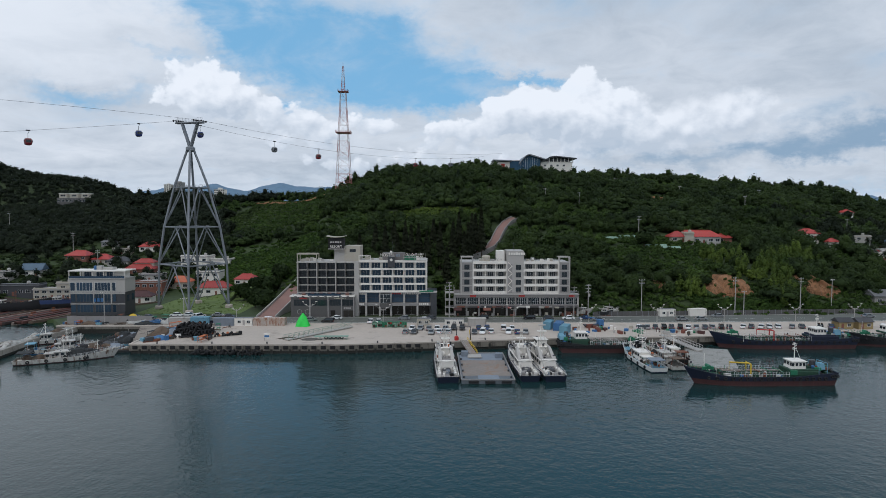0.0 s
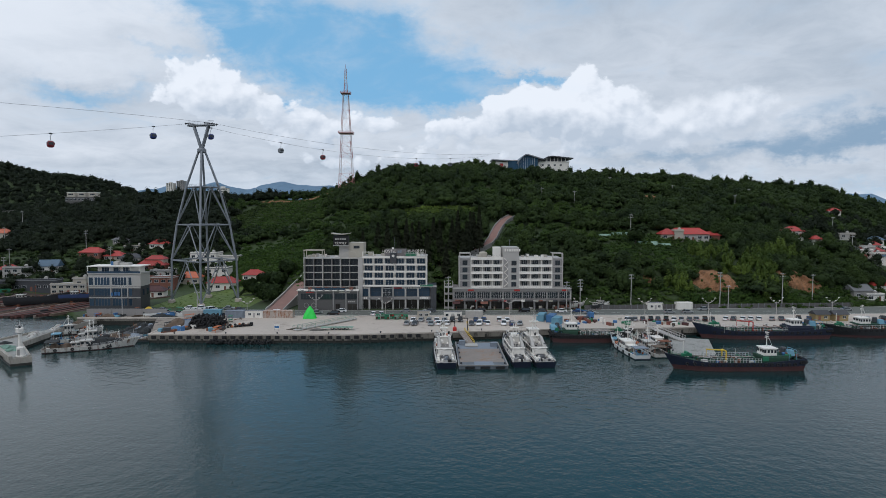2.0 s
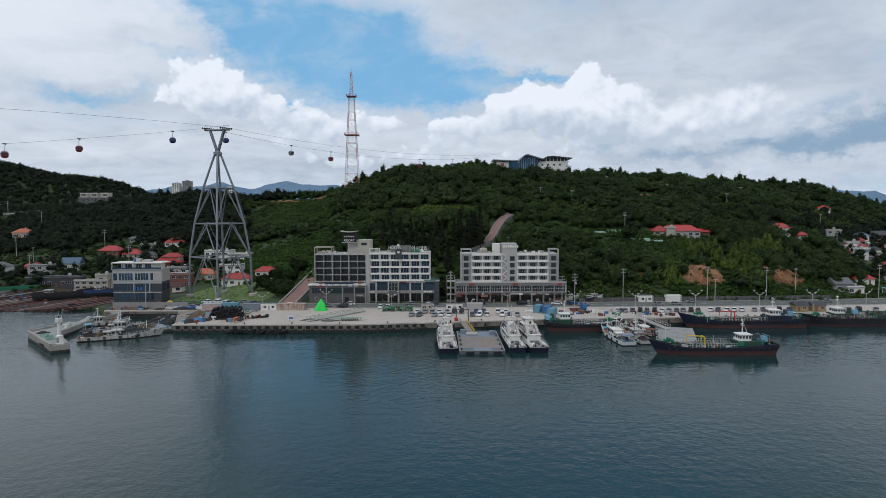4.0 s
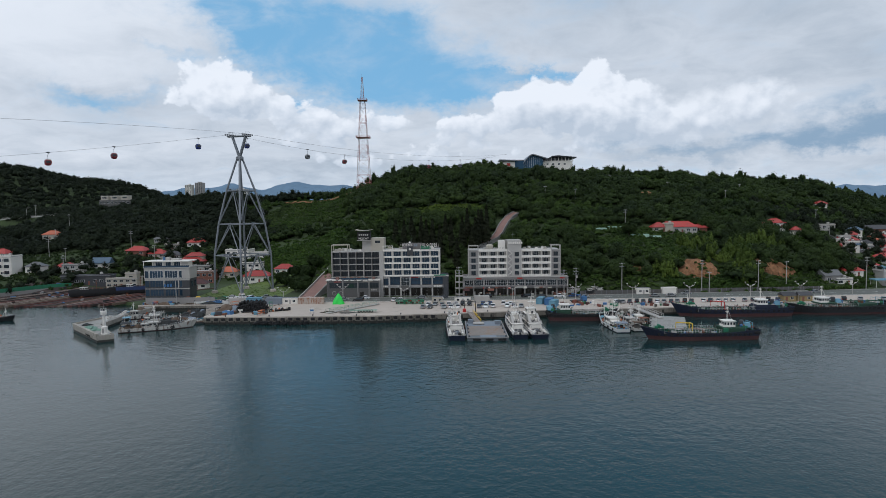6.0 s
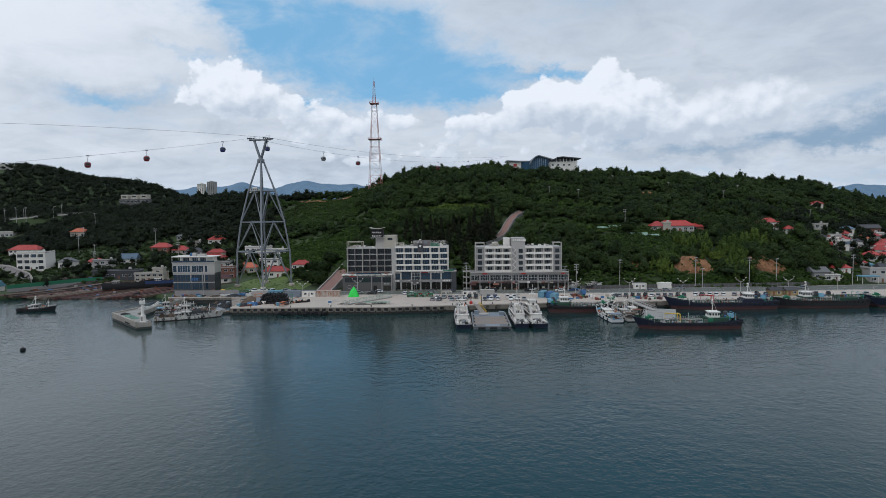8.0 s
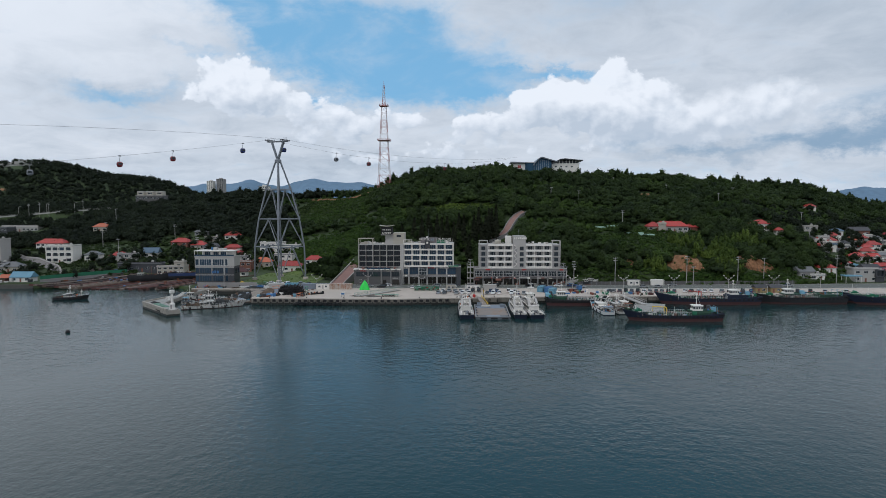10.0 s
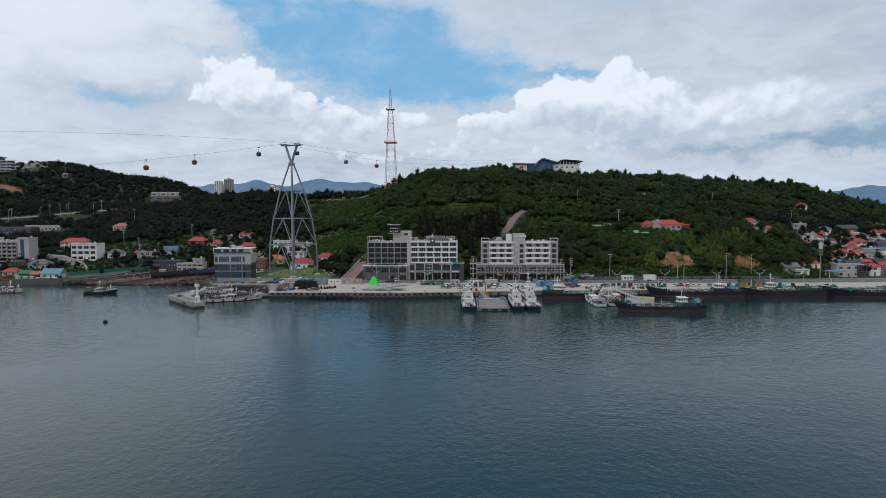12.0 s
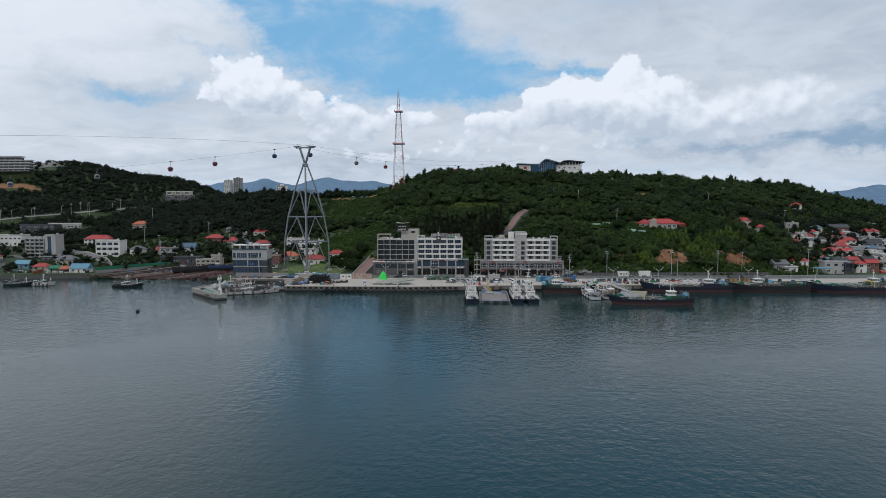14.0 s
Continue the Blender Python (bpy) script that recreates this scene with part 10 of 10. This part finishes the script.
# ---- village houses ----
def house(x, y, w, d, h, roof, wall, label, rz=0.0, kind="hip", storeys=1, z=None, pitch=0.42, group=""):
    z = land_at(x, y) if z is None else z
    wall = "oldwall" if wall == "cream" and x > 190 else wall
    t = thing("house", label, "house", (x, y, z), rz, group)
    part("wall", Shape().box(-w / 2, w / 2, 0, d, -3.0, h), wall, t)
    o = 0.55
    if kind == "flat":
        part("roof", Shape().rbox(-w / 2 - 0.3, w / 2 + 0.3, -0.4, d + 0.3, h, h + 0.35, 0.05), roof, t)
        part("parapet", Shape().box(-w / 2, w / 2, -0.1, 0.1, h + 0.35, h + 0.9).box(-w / 2, -w / 2 + 0.2, 0.1, d, h + 0.35, h + 0.9).box(w / 2 - 0.2, w / 2, 0.1, d, h + 0.35, h + 0.9), wall, t)
        part("water_tank", Shape().lathe((w * 0.25, d * 0.6, h + 0.35), [(0.8, 0), (0.85, 1.1), (0.3, 1.5)], 10), "lightgrey", t)
    else:
        r = d * 0.5 * pitch * 1.6
        k = d * 0.45 if kind == "hip" else 0.0
        a, b, c, e = -w / 2 - o, w / 2 + o, -o, d + o
        vs = [(a, c, h), (b, c, h), (b, e, h), (a, e, h), (a + k, d / 2, h + r), (b - k, d / 2, h + r),
              (a, c, h - 0.18), (b, c, h - 0.18), (b, e, h - 0.18), (a, e, h - 0.18)]
        part("roof", Shape().add(vs, [(0, 1, 5, 4), (2, 3, 4, 5), (1, 2, 5), (3, 0, 4), (6, 7, 1, 0), (7, 8, 2, 1), (8, 9, 3, 2), (9, 6, 0, 3), (9, 8, 7, 6)]), roof, t)
        part("ridge", Shape().beam((a + k, d / 2, h + r + 0.03), (b - k, d / 2, h + r + 0.03), 0.14, 6), roof, t)
    n = max(1, int(w / 3.2))
    fh = h / storeys
    win = window_meshes(min(2.0, w / n * 0.6), min(1.3, fh * 0.5), 2, "glass", "frame")
    for f in range(storeys):
        for i in range(n):
            if f == 0 and i == n // 2:
                part("door", Shape().box(-w / 2 + w * (i + 0.5) / n - 0.5, -w / 2 + w * (i + 0.5) / n + 0.5, -0.06, 0.02, 0.05, min(2.1, fh * 0.85)), "brick", t)
            else:
                window(t, win, -w / 2 + w * (i + 0.5) / n, -0.05, fh * f + fh * 0.32)
    return t


RED = "small house with a red metal hip roof"


def build_west_village():
    house(-209.6, 100, 12.5, 8, 3.0, "redroof", "brick", RED + " above the fields", -8)
    house(-197.0, 101.7, 10, 8, 2.9, "redroof", "cream", RED + " among garden trees", 4)
    house(-169.8, 88.7, 15, 8, 3.2, "redroof", "brick", "brick house with a broad red lower roof", 3)
    house(-168.5, 92.5, 10, 6, 6.4, "redroof", "cream", "upper storey with a small red roof", 3, z=land_at(-169.8, 88.7))
    house(-180.8, 124, 11, 8, 3.2, "redroof", "white", RED + " high above the village", 0)
    house(-187.0, 100.5, 11, 7, 3.0, "darkroof", "lightgrey", "old grey house with a dark tile roof", 6)
    house(-205.1, 127.3, 10.5, 7, 2.8, "greyroof", "grey", "grey house with a weathered roof", 3)
    house(-193.6, 117.3, 10, 7, 3.0, "greyroof", "cream", "pale house with a grey sheet roof", 0, "flat")
    house(-142.8, 96, 15, 10, 6.5, "lightgrey", "white", "white modern two-storey house with flat roof", -4, "flat", 2)
    house(-130, 98, 12, 8, 4.0, "lightgrey", "white", "white modern annex with a flat roof", -4, "flat", 1)
    house(-150, 57.5, 13.5, 9, 6.6, "lightgrey", "brick", "red brick house with a white flat roof edge", 2, "flat", 2)
    house(-143.3, 35.1, 9.8, 7, 2.9, "redhull", "white", "small house with a maroon roof", 8)
    house(-139.5, 66.7, 11, 8, 3.6, "orangeroof", "cream", "house with an orange-red roof behind the lawn", 0)
    house(-118.0, 55, 14.5, 8, 3.8, "redroof", "white", "white house with a red roof beyond the lawn", 3)
    house(-104.0, 60, 10, 7, 3.2, "redroof", "white", "small white house with red roof by the trees", -5)
    house(-158, 76, 11, 8, 3.4, "greyroof", "lightgrey", "grey flat-roofed house in the village", 0, "flat")
    house(-128, 76, 12, 8, 5.4, "greyroof", "white", "white two-storey house beside the tower", 0, "flat", 2)
    house(-215.5, 71.4, 9.5, 7, 3.4, "blueroof", "white", "white house with a blue gable roof", 8, "gable", 1, None, 0.55)
    house(-226, 62, 12, 8, 5.2, "greyroof", "lightgrey", "grey house with a flat roof", 6, "flat", 2)
    house(-209, 46, 26, 7, 5.0, "greyroof", "darkgrey", "long grey boat shed above the slip", 6, "flat")
    house(-189.6, 46.5, 16.5, 8, 4.6, "lightgrey", "cream", "cream workshop with a row of windows", 5, "flat", 2)
    house(-184.5, 47, 6, 5, 7.4, "lightgrey", "cream", "cream stair tower of the workshop", 5, "flat", 2)
    house(-238, 71.7, 9.6, 7, 3.2, "redroof", "lightgrey", RED + " near the boat sheds", -4)
    house(-252, 66, 9, 7, 4.4, "greyroof", "white", "white house with a grey roof", 0, "hip")
    # larger blocks to the west
    h = house(-325.8, 63.6, 13.5, 11, 14.0, "lightgrey", "lightgrey", "grey five-storey block with wide balconies", 4, "flat", 5)
    for f in range(5):
        part("balcony", Shape().box(-6.7, 6.7, -1.3, 0, 0.4 + f * 2.75, 1.2 + f * 2.75), "lightgrey", h)
        # dark glass strip put in for the shade inside each balcony
        part("balcony_shade", Shape().box(-6.4, 6.4, -0.12, -0.06, 1.25 + f * 2.75, 2.6 + f * 2.75), "glass", h)
    for i in range(5):
        part("balcony_pier", Shape().box(-6.8 + i * 3.35, -6.5 + i * 3.35, -1.4, 0, -1.0, 14.0), "lightgrey", h)
    for i in range(4):
        part("roof_tank", Shape().rbox(-5.5 + i * 3.2, -3.8 + i * 3.2, 2, 4, 14.3, 15.6 + 0.3 * (i % 2), 0.1), "oldwall", h)
    h = house(-313, 61.5, 7.6, 10, 16.4, "lightgrey", "lightgrey", "tall grey stair slab beside the block", 4, "flat", 1)
    part("glass_strip", Shape().box(-1.8, 0.6, -0.16, -0.08, 1.5, 15.8), "blueglass", h)
    house(-306, 52, 14, 8, 3.6, "lightgrey", "darkgrey", "low dark annex with a pale roof", 4, "flat")
    h = house(-269.8, 61, 17.5, 10, 11.0, "lightgrey", "white", "white three-storey house with dark windows", 3, "flat", 3)
    for f in range(3):
        for i in range(4):
            if (f, i) != (0, 2):
                bay = part("bay", Shape().box(-8.3 + i * 4.2, -4.6 + i * 4.2, -0.35, 0.02, 0.7 + f * 3.6, 3.3 + f * 3.6), "white", h)
                part("bay_glass", Shape().box(-7.9 + i * 4.2, -5.0 + i * 4.2, -0.39, -0.345, 1.1 + f * 3.6, 3.0 + f * 3.6), "blueglass" if (f, i) == (2, 2) else "glass", bay)
    part("roof_rail", Shape().box(-8.7, 8.7, -0.1, 0.1, 12.2, 12.4).box(-8.7, -8.5, -0.1, 0.1, 11.3, 12.4).box(-0.1, 0.1, -0.1, 0.1, 11.3, 12.4).box(8.5, 8.7, -0.1, 0.1, 11.3, 12.4), "white", h)
    house(-306.6, 104.6, 20, 9, 5.4, "redroof", "white", "long white house with a red roof", 0, "hip", 2)
    house(-377, 104, 18, 10, 8.5, "lightgrey", "white", "white flat-roofed building among trees", 0, "flat", 2)
    house(-352, 103, 10, 8, 4, "orangeroof", "white", "small house with an orange roof", 0)
    house(-399, 163, 32, 10, 6.5, "greyroof", "darkgrey", "long dark flat building on the slope", 0, "flat", 2)
    house(-382, 176, 30, 14, 4.5, "white", "lightgrey", "long low building with a white roof", 4, "flat")
    house(-301, 156, 11, 8, 4.0, "orangeroof", "cream", "house with an orange roof in the woods", 0)
    house(-338, 150, 9, 8, 3.4, "palegreen", "white", "small house with a pale green roof", 0)
    house(-420, 120, 18, 10, 7, "greyroof", "white", "white building among trees", 3, "flat", 2)
    house(-308, 26, 10.5, 7, 3.0, "skyblue", "skyblue", "turquoise boat house on the shore", 0, "gable")
    house(-254, 5, 11, 6, 2.7, "skyblue", "white", "white boat house with pale blue gables", 2, "gable", 1, None, 0.6)
    house(-264.5, 6, 5, 5, 2.2, "orangeroof", "redhull", "orange shed on the shore", 0, "gable")
    house(-273, 9, 7, 5, 2.4, "greenpaint", "greenpaint", "green net shed on the shore", 0, "gable")
    house(-287, 15, 9, 6, 2.8, "redroof", "cream", RED + " on the shore", 3)
    house(-330, 24, 13, 8, 4, "greyroof", "lightgrey", "grey warehouse standing on the shore", 0, "gable")
    house(-346, 40, 14, 9, 5, "redroof", "white", "white house with red roof near the shore", 3, "hip", 2)
    house(-288, 40, 12, 8, 3.6, "greyroof", "cream", "cream house with grey roof", 2)
    # grey lane that climbs behind the shore and its wall
    lane = [(-250, 33), (-262, 48), (-285, 63), (-303, 76), (-318, 88)]
    s = Shape().ribbon([(x - 2, y + 4.5, land_at(x, y) + 1.6) for x, y in lane], [(x, y, land_at(x, y) + 1.6) for x, y in lane])
    road = setting("shore_lane", s, "concrete", "pale concrete lane climbing behind the shore", "lane")
    k = Shape()
    for (ax, ay), (bx, by) in zip(lane, lane[1:]):
        za, zb = land_at(ax, ay), land_at(bx, by)
        k.add([(ax, ay, za - 1), (bx, by, zb - 1), (bx, by, zb + 2.3), (ax, ay, za + 2.3), (ax, ay + 0.3, za - 1), (bx, by + 0.3, zb - 1), (bx, by + 0.3, zb + 2.3), (ax, ay + 0.3, za + 2.3)],
              [(0, 1, 2, 3), (5, 4, 7, 6), (3, 2, 6, 7), (1, 5, 6, 2), (4, 0, 3, 7)])
    part("lane_wall", k, "lightgrey", road)
    bank = Shape()
    foot_line = [(x + 9, y - 11) for x, y in lane]
    bank.ribbon([(x, y - 0.1, land_at(x, y) + 1.5) for x, y in lane], [(x, y, land_at(x, y) + 0.25) for x, y in foot_line])
    part("lane_bank", bank, "podium", road, "grey sloped concrete bank below the lane")
    low = [(-400, 66), (-372, 68), (-346, 66), (-334, 60), (-318, 52)]
    s = Shape().ribbon([(x, y + 4.5, land_at(x, y + 4.5) + 0.4) for x, y in low], [(x, y, land_at(x, y) + 0.4) for x, y in low])
    setting("lower_lane", s, "asphalt", "grey lane below the tall block", "lane")
    sea = Shape()
    xs = [-420, -390, -360, -330, -300, -285, -270, -255, -243]
    for a, b in zip(xs, xs[1:]):
        ya, yb = float(shore(a)), float(shore(b))
        sea.prism([(a, ya - 0.6), (b, yb - 0.6), (b, yb + 1.2), (a, ya + 1.2)], -2, 2.3)
    wall = setting("sea_wall", sea, "rock", "low rough stone sea wall on the western shore", "wall")
    rng = random.Random(91)
    for i in range(45):
        x = rng.uniform(-345, -243)
        y = float(shore(x)) + rng.uniform(2, 16)
        a, c = rng.uniform(0.6, 2.2), rng.uniform(0.6, 2.4)
        ob = new("shore_crate", Shape().rbox(-a, a, -0.9, 0.9, -0.6, c, 0.08).mesh("shore_crate", rng.choice(["white", "lightgrey", "skyblue", "rust", "net", "net", "browngear", "darkgrey", "orange", "oldwhite"])))
        ob.location, ob.rotation_euler = (x, y, land_at(x, y)), (0, 0, rng.uniform(0, 3))
        tagged(ob, "crates and covered gear standing on the western shore", "gear", "gear on the western shore")
    w = thing("boatyard_wall", "grey wall with a green net screen above the slip", "wall", (0, 0, 0))
    pts = [(-243, 5), (-237, 14), (-231, 23), (-224, 33), (-214, 41)]
    for (ax, ay), (bx, by) in zip(pts, pts[1:]):
        za = 2.2
        for z0, z1, m, nm in ((0.0, 4.2, "grey", "wall_panel"), (4.2, 6.2, "greenpaint", "net_screen")):
            part(nm, Shape().add([(ax, ay, z0), (bx, by, z0), (bx, by, z1), (ax, ay, z1), (ax, ay + 0.3, z0), (bx, by + 0.3, z0), (bx, by + 0.3, z1), (ax, ay + 0.3, z1)],
                                 [(0, 1, 2, 3), (5, 4, 7, 6), (3, 2, 6, 7), (1, 5, 6, 2), (4, 0, 3, 7)]), m, w)
    # slip rails and timber
    s = thing("slipway", "rusty timber and steel boat slips running into the water", "slipway", (0, 0, 0))
    rng = random.Random(6)
    for i in range(34):
        x = -243 + i * 2.3 + rng.uniform(-0.8, 0.8)
        wd = rng.uniform(0.7, 2.6)
        y0, y1 = float(shore(x)) - 4, float(shore(x)) + rng.uniform(14, 40)
        sh = Shape()
        n, lift = 7, rng.uniform(0.2, 0.75)
        pts = [(x + (k / n) * (y1 - y0) * 0.75, y0 + (y1 - y0) * k / n) for k in range(n + 1)]
        vs, fs = [], []
        for ax, ay in pts:
            za = max(land_at(ax, ay), -0.3) + lift
            vs += [(ax, ay, za), (ax + wd, ay, za), (ax + wd, ay, za - 1), (ax, ay, za - 1)]
        for k in range(n):
            o = 4 * k
            fs += [(o + j, o + (j + 1) % 4, o + 4 + (j + 1) % 4, o + 4 + j) for j in range(4)]
        sh.add(vs, fs + [(3, 2, 1, 0), tuple(4 * n + j for j in range(4))])
        part("slip_rail", sh, rng.choice(["slipred", "slipstrip", "slipstrip", "ironmud", "slipred", "browngear"]), s)
    for i in range(85):
        x, y = rng.uniform(-238, -148), rng.uniform(1, 44)
        if y < float(shore(x)) + 2:
            continue
        a = rng.uniform(0.4, 1.6)
        ob = new("scrap_block", Shape().rbox(-a, a, -0.5, 0.5, -0.4, rng.uniform(0.3, 1.2), 0.1).mesh("scrap_block", rng.choice(["rust", "ironmud", "bark", "browngear", "net", "net", "rust", "grey", "bluepaint"])))
        ob.location, ob.rotation_euler = (x, y, land_at(x, y)), (0, 0, rng.uniform(0, 3))
        tagged(ob, "scrap timber and steel on the slip", "scrap", "scrap on the slips")


def build_east_village():
    h = house(122.6, 64.3, 20, 9, 3.6, "redroof", "lightgrey", "long grey house with a red roof on a terrace", -3, "hip")
    house(111.2, 63, 8, 8, 2.8, "redroof", "cream", "red-roofed wing of the terrace house", -3)
    house(116.0, 62, 4.5, 5, 5.2, "cream", "cream", "cream stair block of the terrace house", -3, "flat")
    house(135.5, 66, 7, 6, 2.6, "redroof", "brick", "small shed with a red roof beside the terrace house", -3)
    for x, y in ((80, 66), (88, 69), (98, 58), (104, 56)):
        g = thing("greenhouse", "low pale green garden tunnel on the terrace", "greenhouse", (x, y, land_at(x, y)), 0, "garden tunnels")
        arc = [(1.5 * math.cos(a), 1.1 * math.sin(a)) for a in np.linspace(0, math.pi, 9)]
        part("tunnel", Shape().side(arc, -5, 5), "palegreen", g)
    h = house(212.4, 17.5, 12.7, 8.6, 7.2, "lightgrey", "lightgrey", "pale grey two-storey house with a black framed bay", -4, "flat", 2)
    part("side_roof", Shape().side([(0.5, 7.5), (9.4, 7.5), (4.9, 9.6)], -0.5, 8.6), "darkroof", h, "dark gabled roof")
    part("side_wing", Shape().box(6.0, 8.4, 0.6, 9.2, -2.5, 7.5), "white", h)
    part("bay_frame", Shape().box(4.4, 9.0, -1.6, 0.5, 6.4, 7.0).box(4.4, 9.0, -1.6, 0.5, 3.0, 3.5).box(4.4, 4.9, -1.6, 0.5, 3.5, 6.4).box(8.5, 9.0, -1.6, 0.5, 3.5, 6.4), "darkgrey", h, "black square bay frame")
    part("bay_window", Shape().box(4.9, 8.5, -0.4, -0.2, 3.5, 6.4), "glass", h)
    part("bay_base", Shape().box(4.8, 8.8, -1.0, 0.5, -2.0, 3.0), "darkgrey", h)
    house(224.7, 41.9, 7.8, 6.5, 3.7, "redroof", "white", RED + " on the eastern slope", 5)
    house(240.4, 59, 7.8, 6.5, 4, "redroof", "white", "white house with a bright red roof", -6)
    house(242.6, 77.9, 6.3, 5.8, 3, "orangeroof", "white", "white house with an orange roof", 8)
    house(215.7, 60, 12.7, 5.8, 3.7, "redroof", "white", "long white house with a red roof edge", 0, "hip", 1)
    house(229.6, 77.2, 6.3, 5.0, 2.8, "redroof", "cream", RED + " among trees", -4)
    house(267.2, 109.6, 12.7, 7.2, 4, "darkroof", "brick", "large brown house with a black tiled gable roof", -3, "gable")
    house(262, 97.5, 11.3, 6.5, 4.2, "lightgrey", "white", "white flat-roofed house below the brown house", 0, "flat")
    house(231, 23.4, 6.3, 5.8, 5.5, "redroof", "white", "white two-storey house with red roof by the road", 0, "hip", 2)
    house(242, 30, 7.1, 5.8, 5.6, "redroof", "brick", "brick house with a red roof by the road", -3, "gable", 2)
    house(254, 40, 8.4, 6.5, 4.9, "lightgrey", "cream", "cream house with a flat roof", 0, "flat", 2)
    house(266, 50.8, 9.8, 6.5, 5.5, "greyroof", "lightgrey", "pale grey house with a flat roof", 4, "flat", 2)
    house(179.3, 66, 9, 7, 3.4, "redroof", "white", "white house with a red roof in the woods", 6, z=land_at(179.3, 66) + 2)
    house(188.5, 62, 5, 5, 2.8, "redroof", "white", "small white hut with a red roof", 0, z=land_at(188.5, 62) + 1.5)
    house(221.4, 88, 9.2, 5.8, 2.3, "cream", "lightgrey", "low house with a pale sheet roof", 2, "flat", z=land_at(221.4, 88) + 1)
    house(281.8, 154, 8.4, 5.8, 3, "greyroof", "white", "white house with a grey roof on the upper slope", 0, "hip")
    house(259, 157, 8.6, 5.8, 2.6, "redroof", "white", "white house with a red roof high on the slope", -4, z=land_at(259, 157) + 0.4)
    house(178.9, 14, 8.5, 7, 3.8, "greyroof", "grey", "weathered grey shed at the foot of the slope", 5, "gable")
    house(184.5, 14, 8, 6, 2.6, "greyroof", "white", "low white shed beside the fence", 0, "flat")
    house(193.5, 21, 9.5, 7, 2.8, "redroof", "white", "low house with a red roof beside the road", 0)
    house(254, 73.5, 8.4, 6.5, 4.8, "redroof", "white", "white house with red roof among neighbours", 6, "hip", 2)
    house(270.3, 73.6, 9.8, 6.5, 5.8, "darkroof", "lightgrey", "grey house with a dark roof", -5, "gable", 2)
    house(290.7, 109.8, 10.6, 6.5, 4, "redroof", "white", "white house with a red roof on the east slope", 0)
    house(285, 85, 9.2, 6.5, 5.3, "greyroof", "white", "white house with a grey flat roof", 3, "flat", 2)
    house(300, 72, 9.8, 6.5, 5.5, "redroof", "cream", "cream house with a red roof", -4, "hip", 2)
    house(282, 58, 8.4, 6.5, 5.6, "greyroof", "lightgrey", "grey two-storey house by the road", 0, "flat", 2)
    house(256, 88, 6.3, 5.8, 3.5, "redroof", "lightgrey", RED + " on a crowded slope", 10)
    house(240, 90, 7.1, 5.0, 3.2, "blueroof", "white", "white house with a blue roof", -6)
    house(300, 130, 11.3, 6.5, 3.5, "greyroof", "white", "long white house with a pale roof", 0, "flat")
    house(318, 96, 9.8, 6.5, 4.4, "redroof", "white", "white house with a red roof at the village edge", 3)
    for x0, y0, n in ((210, 52, 6), (232, 66, 10), (258, 60, 12), (246, 46, 8), (278, 90, 7), (268, 40, 8), (225, 34, 6)):
        rng = random.Random(int(x0))
        for i in range(n):
            x, y = x0 + rng.uniform(-9, 14), y0 + rng.uniform(-6, 9)
            style = rng.choice(["hip", "gable", "flat", "flat"])
            house(x, y, rng.uniform(4, 7.5), rng.uniform(4, 5.5), rng.uniform(2.4, 5.2), rng.choice(["oldwall", "lightgrey", "greyroof", "white"] if style == "flat" else ["redroof", "darkroof", "greyroof", "greyroof", "redroof", "blueroof"]),
                  rng.choice(["white", "white", "cream", "white"]), "small crowded white village house on the slope", rng.uniform(-15, 15), style, group="crowded village houses")
    # clutter between the houses
    rng = random.Random(55)
    for i in range(45):
        x, y = rng.uniform(200, 285), rng.uniform(18, 70)
        a, b, c = rng.uniform(0.8, 2.4), rng.uniform(0.8, 1.8), rng.uniform(1.0, 2.6)
        ob = new("lean_to", Shape().add([(-a, -b, -1), (a, -b, -1), (a, b, -1), (-a, b, -1), (-a, -b, c), (a, -b, c), (a, b, c + 0.6), (-a, b, c + 0.6)],
                                        [(4, 5, 6, 7), (0, 1, 5, 4), (1, 2, 6, 5), (2, 3, 7, 6), (3, 0, 4, 7)]).mesh("lean_to", rng.choice(["oldwall", "oldwall", "grey", "greyroof", "greyroof", "skyblue", "redroof", "oldwhite"])))
        ob.location, ob.rotation_euler = (x, y, land_at(x, y)), (0, 0, rng.uniform(-0.4, 0.4))
        tagged(ob, "small pale sheet-metal lean-to between village houses", "shed", "lean-tos in the eastern village")


build_west_village()
build_east_village()
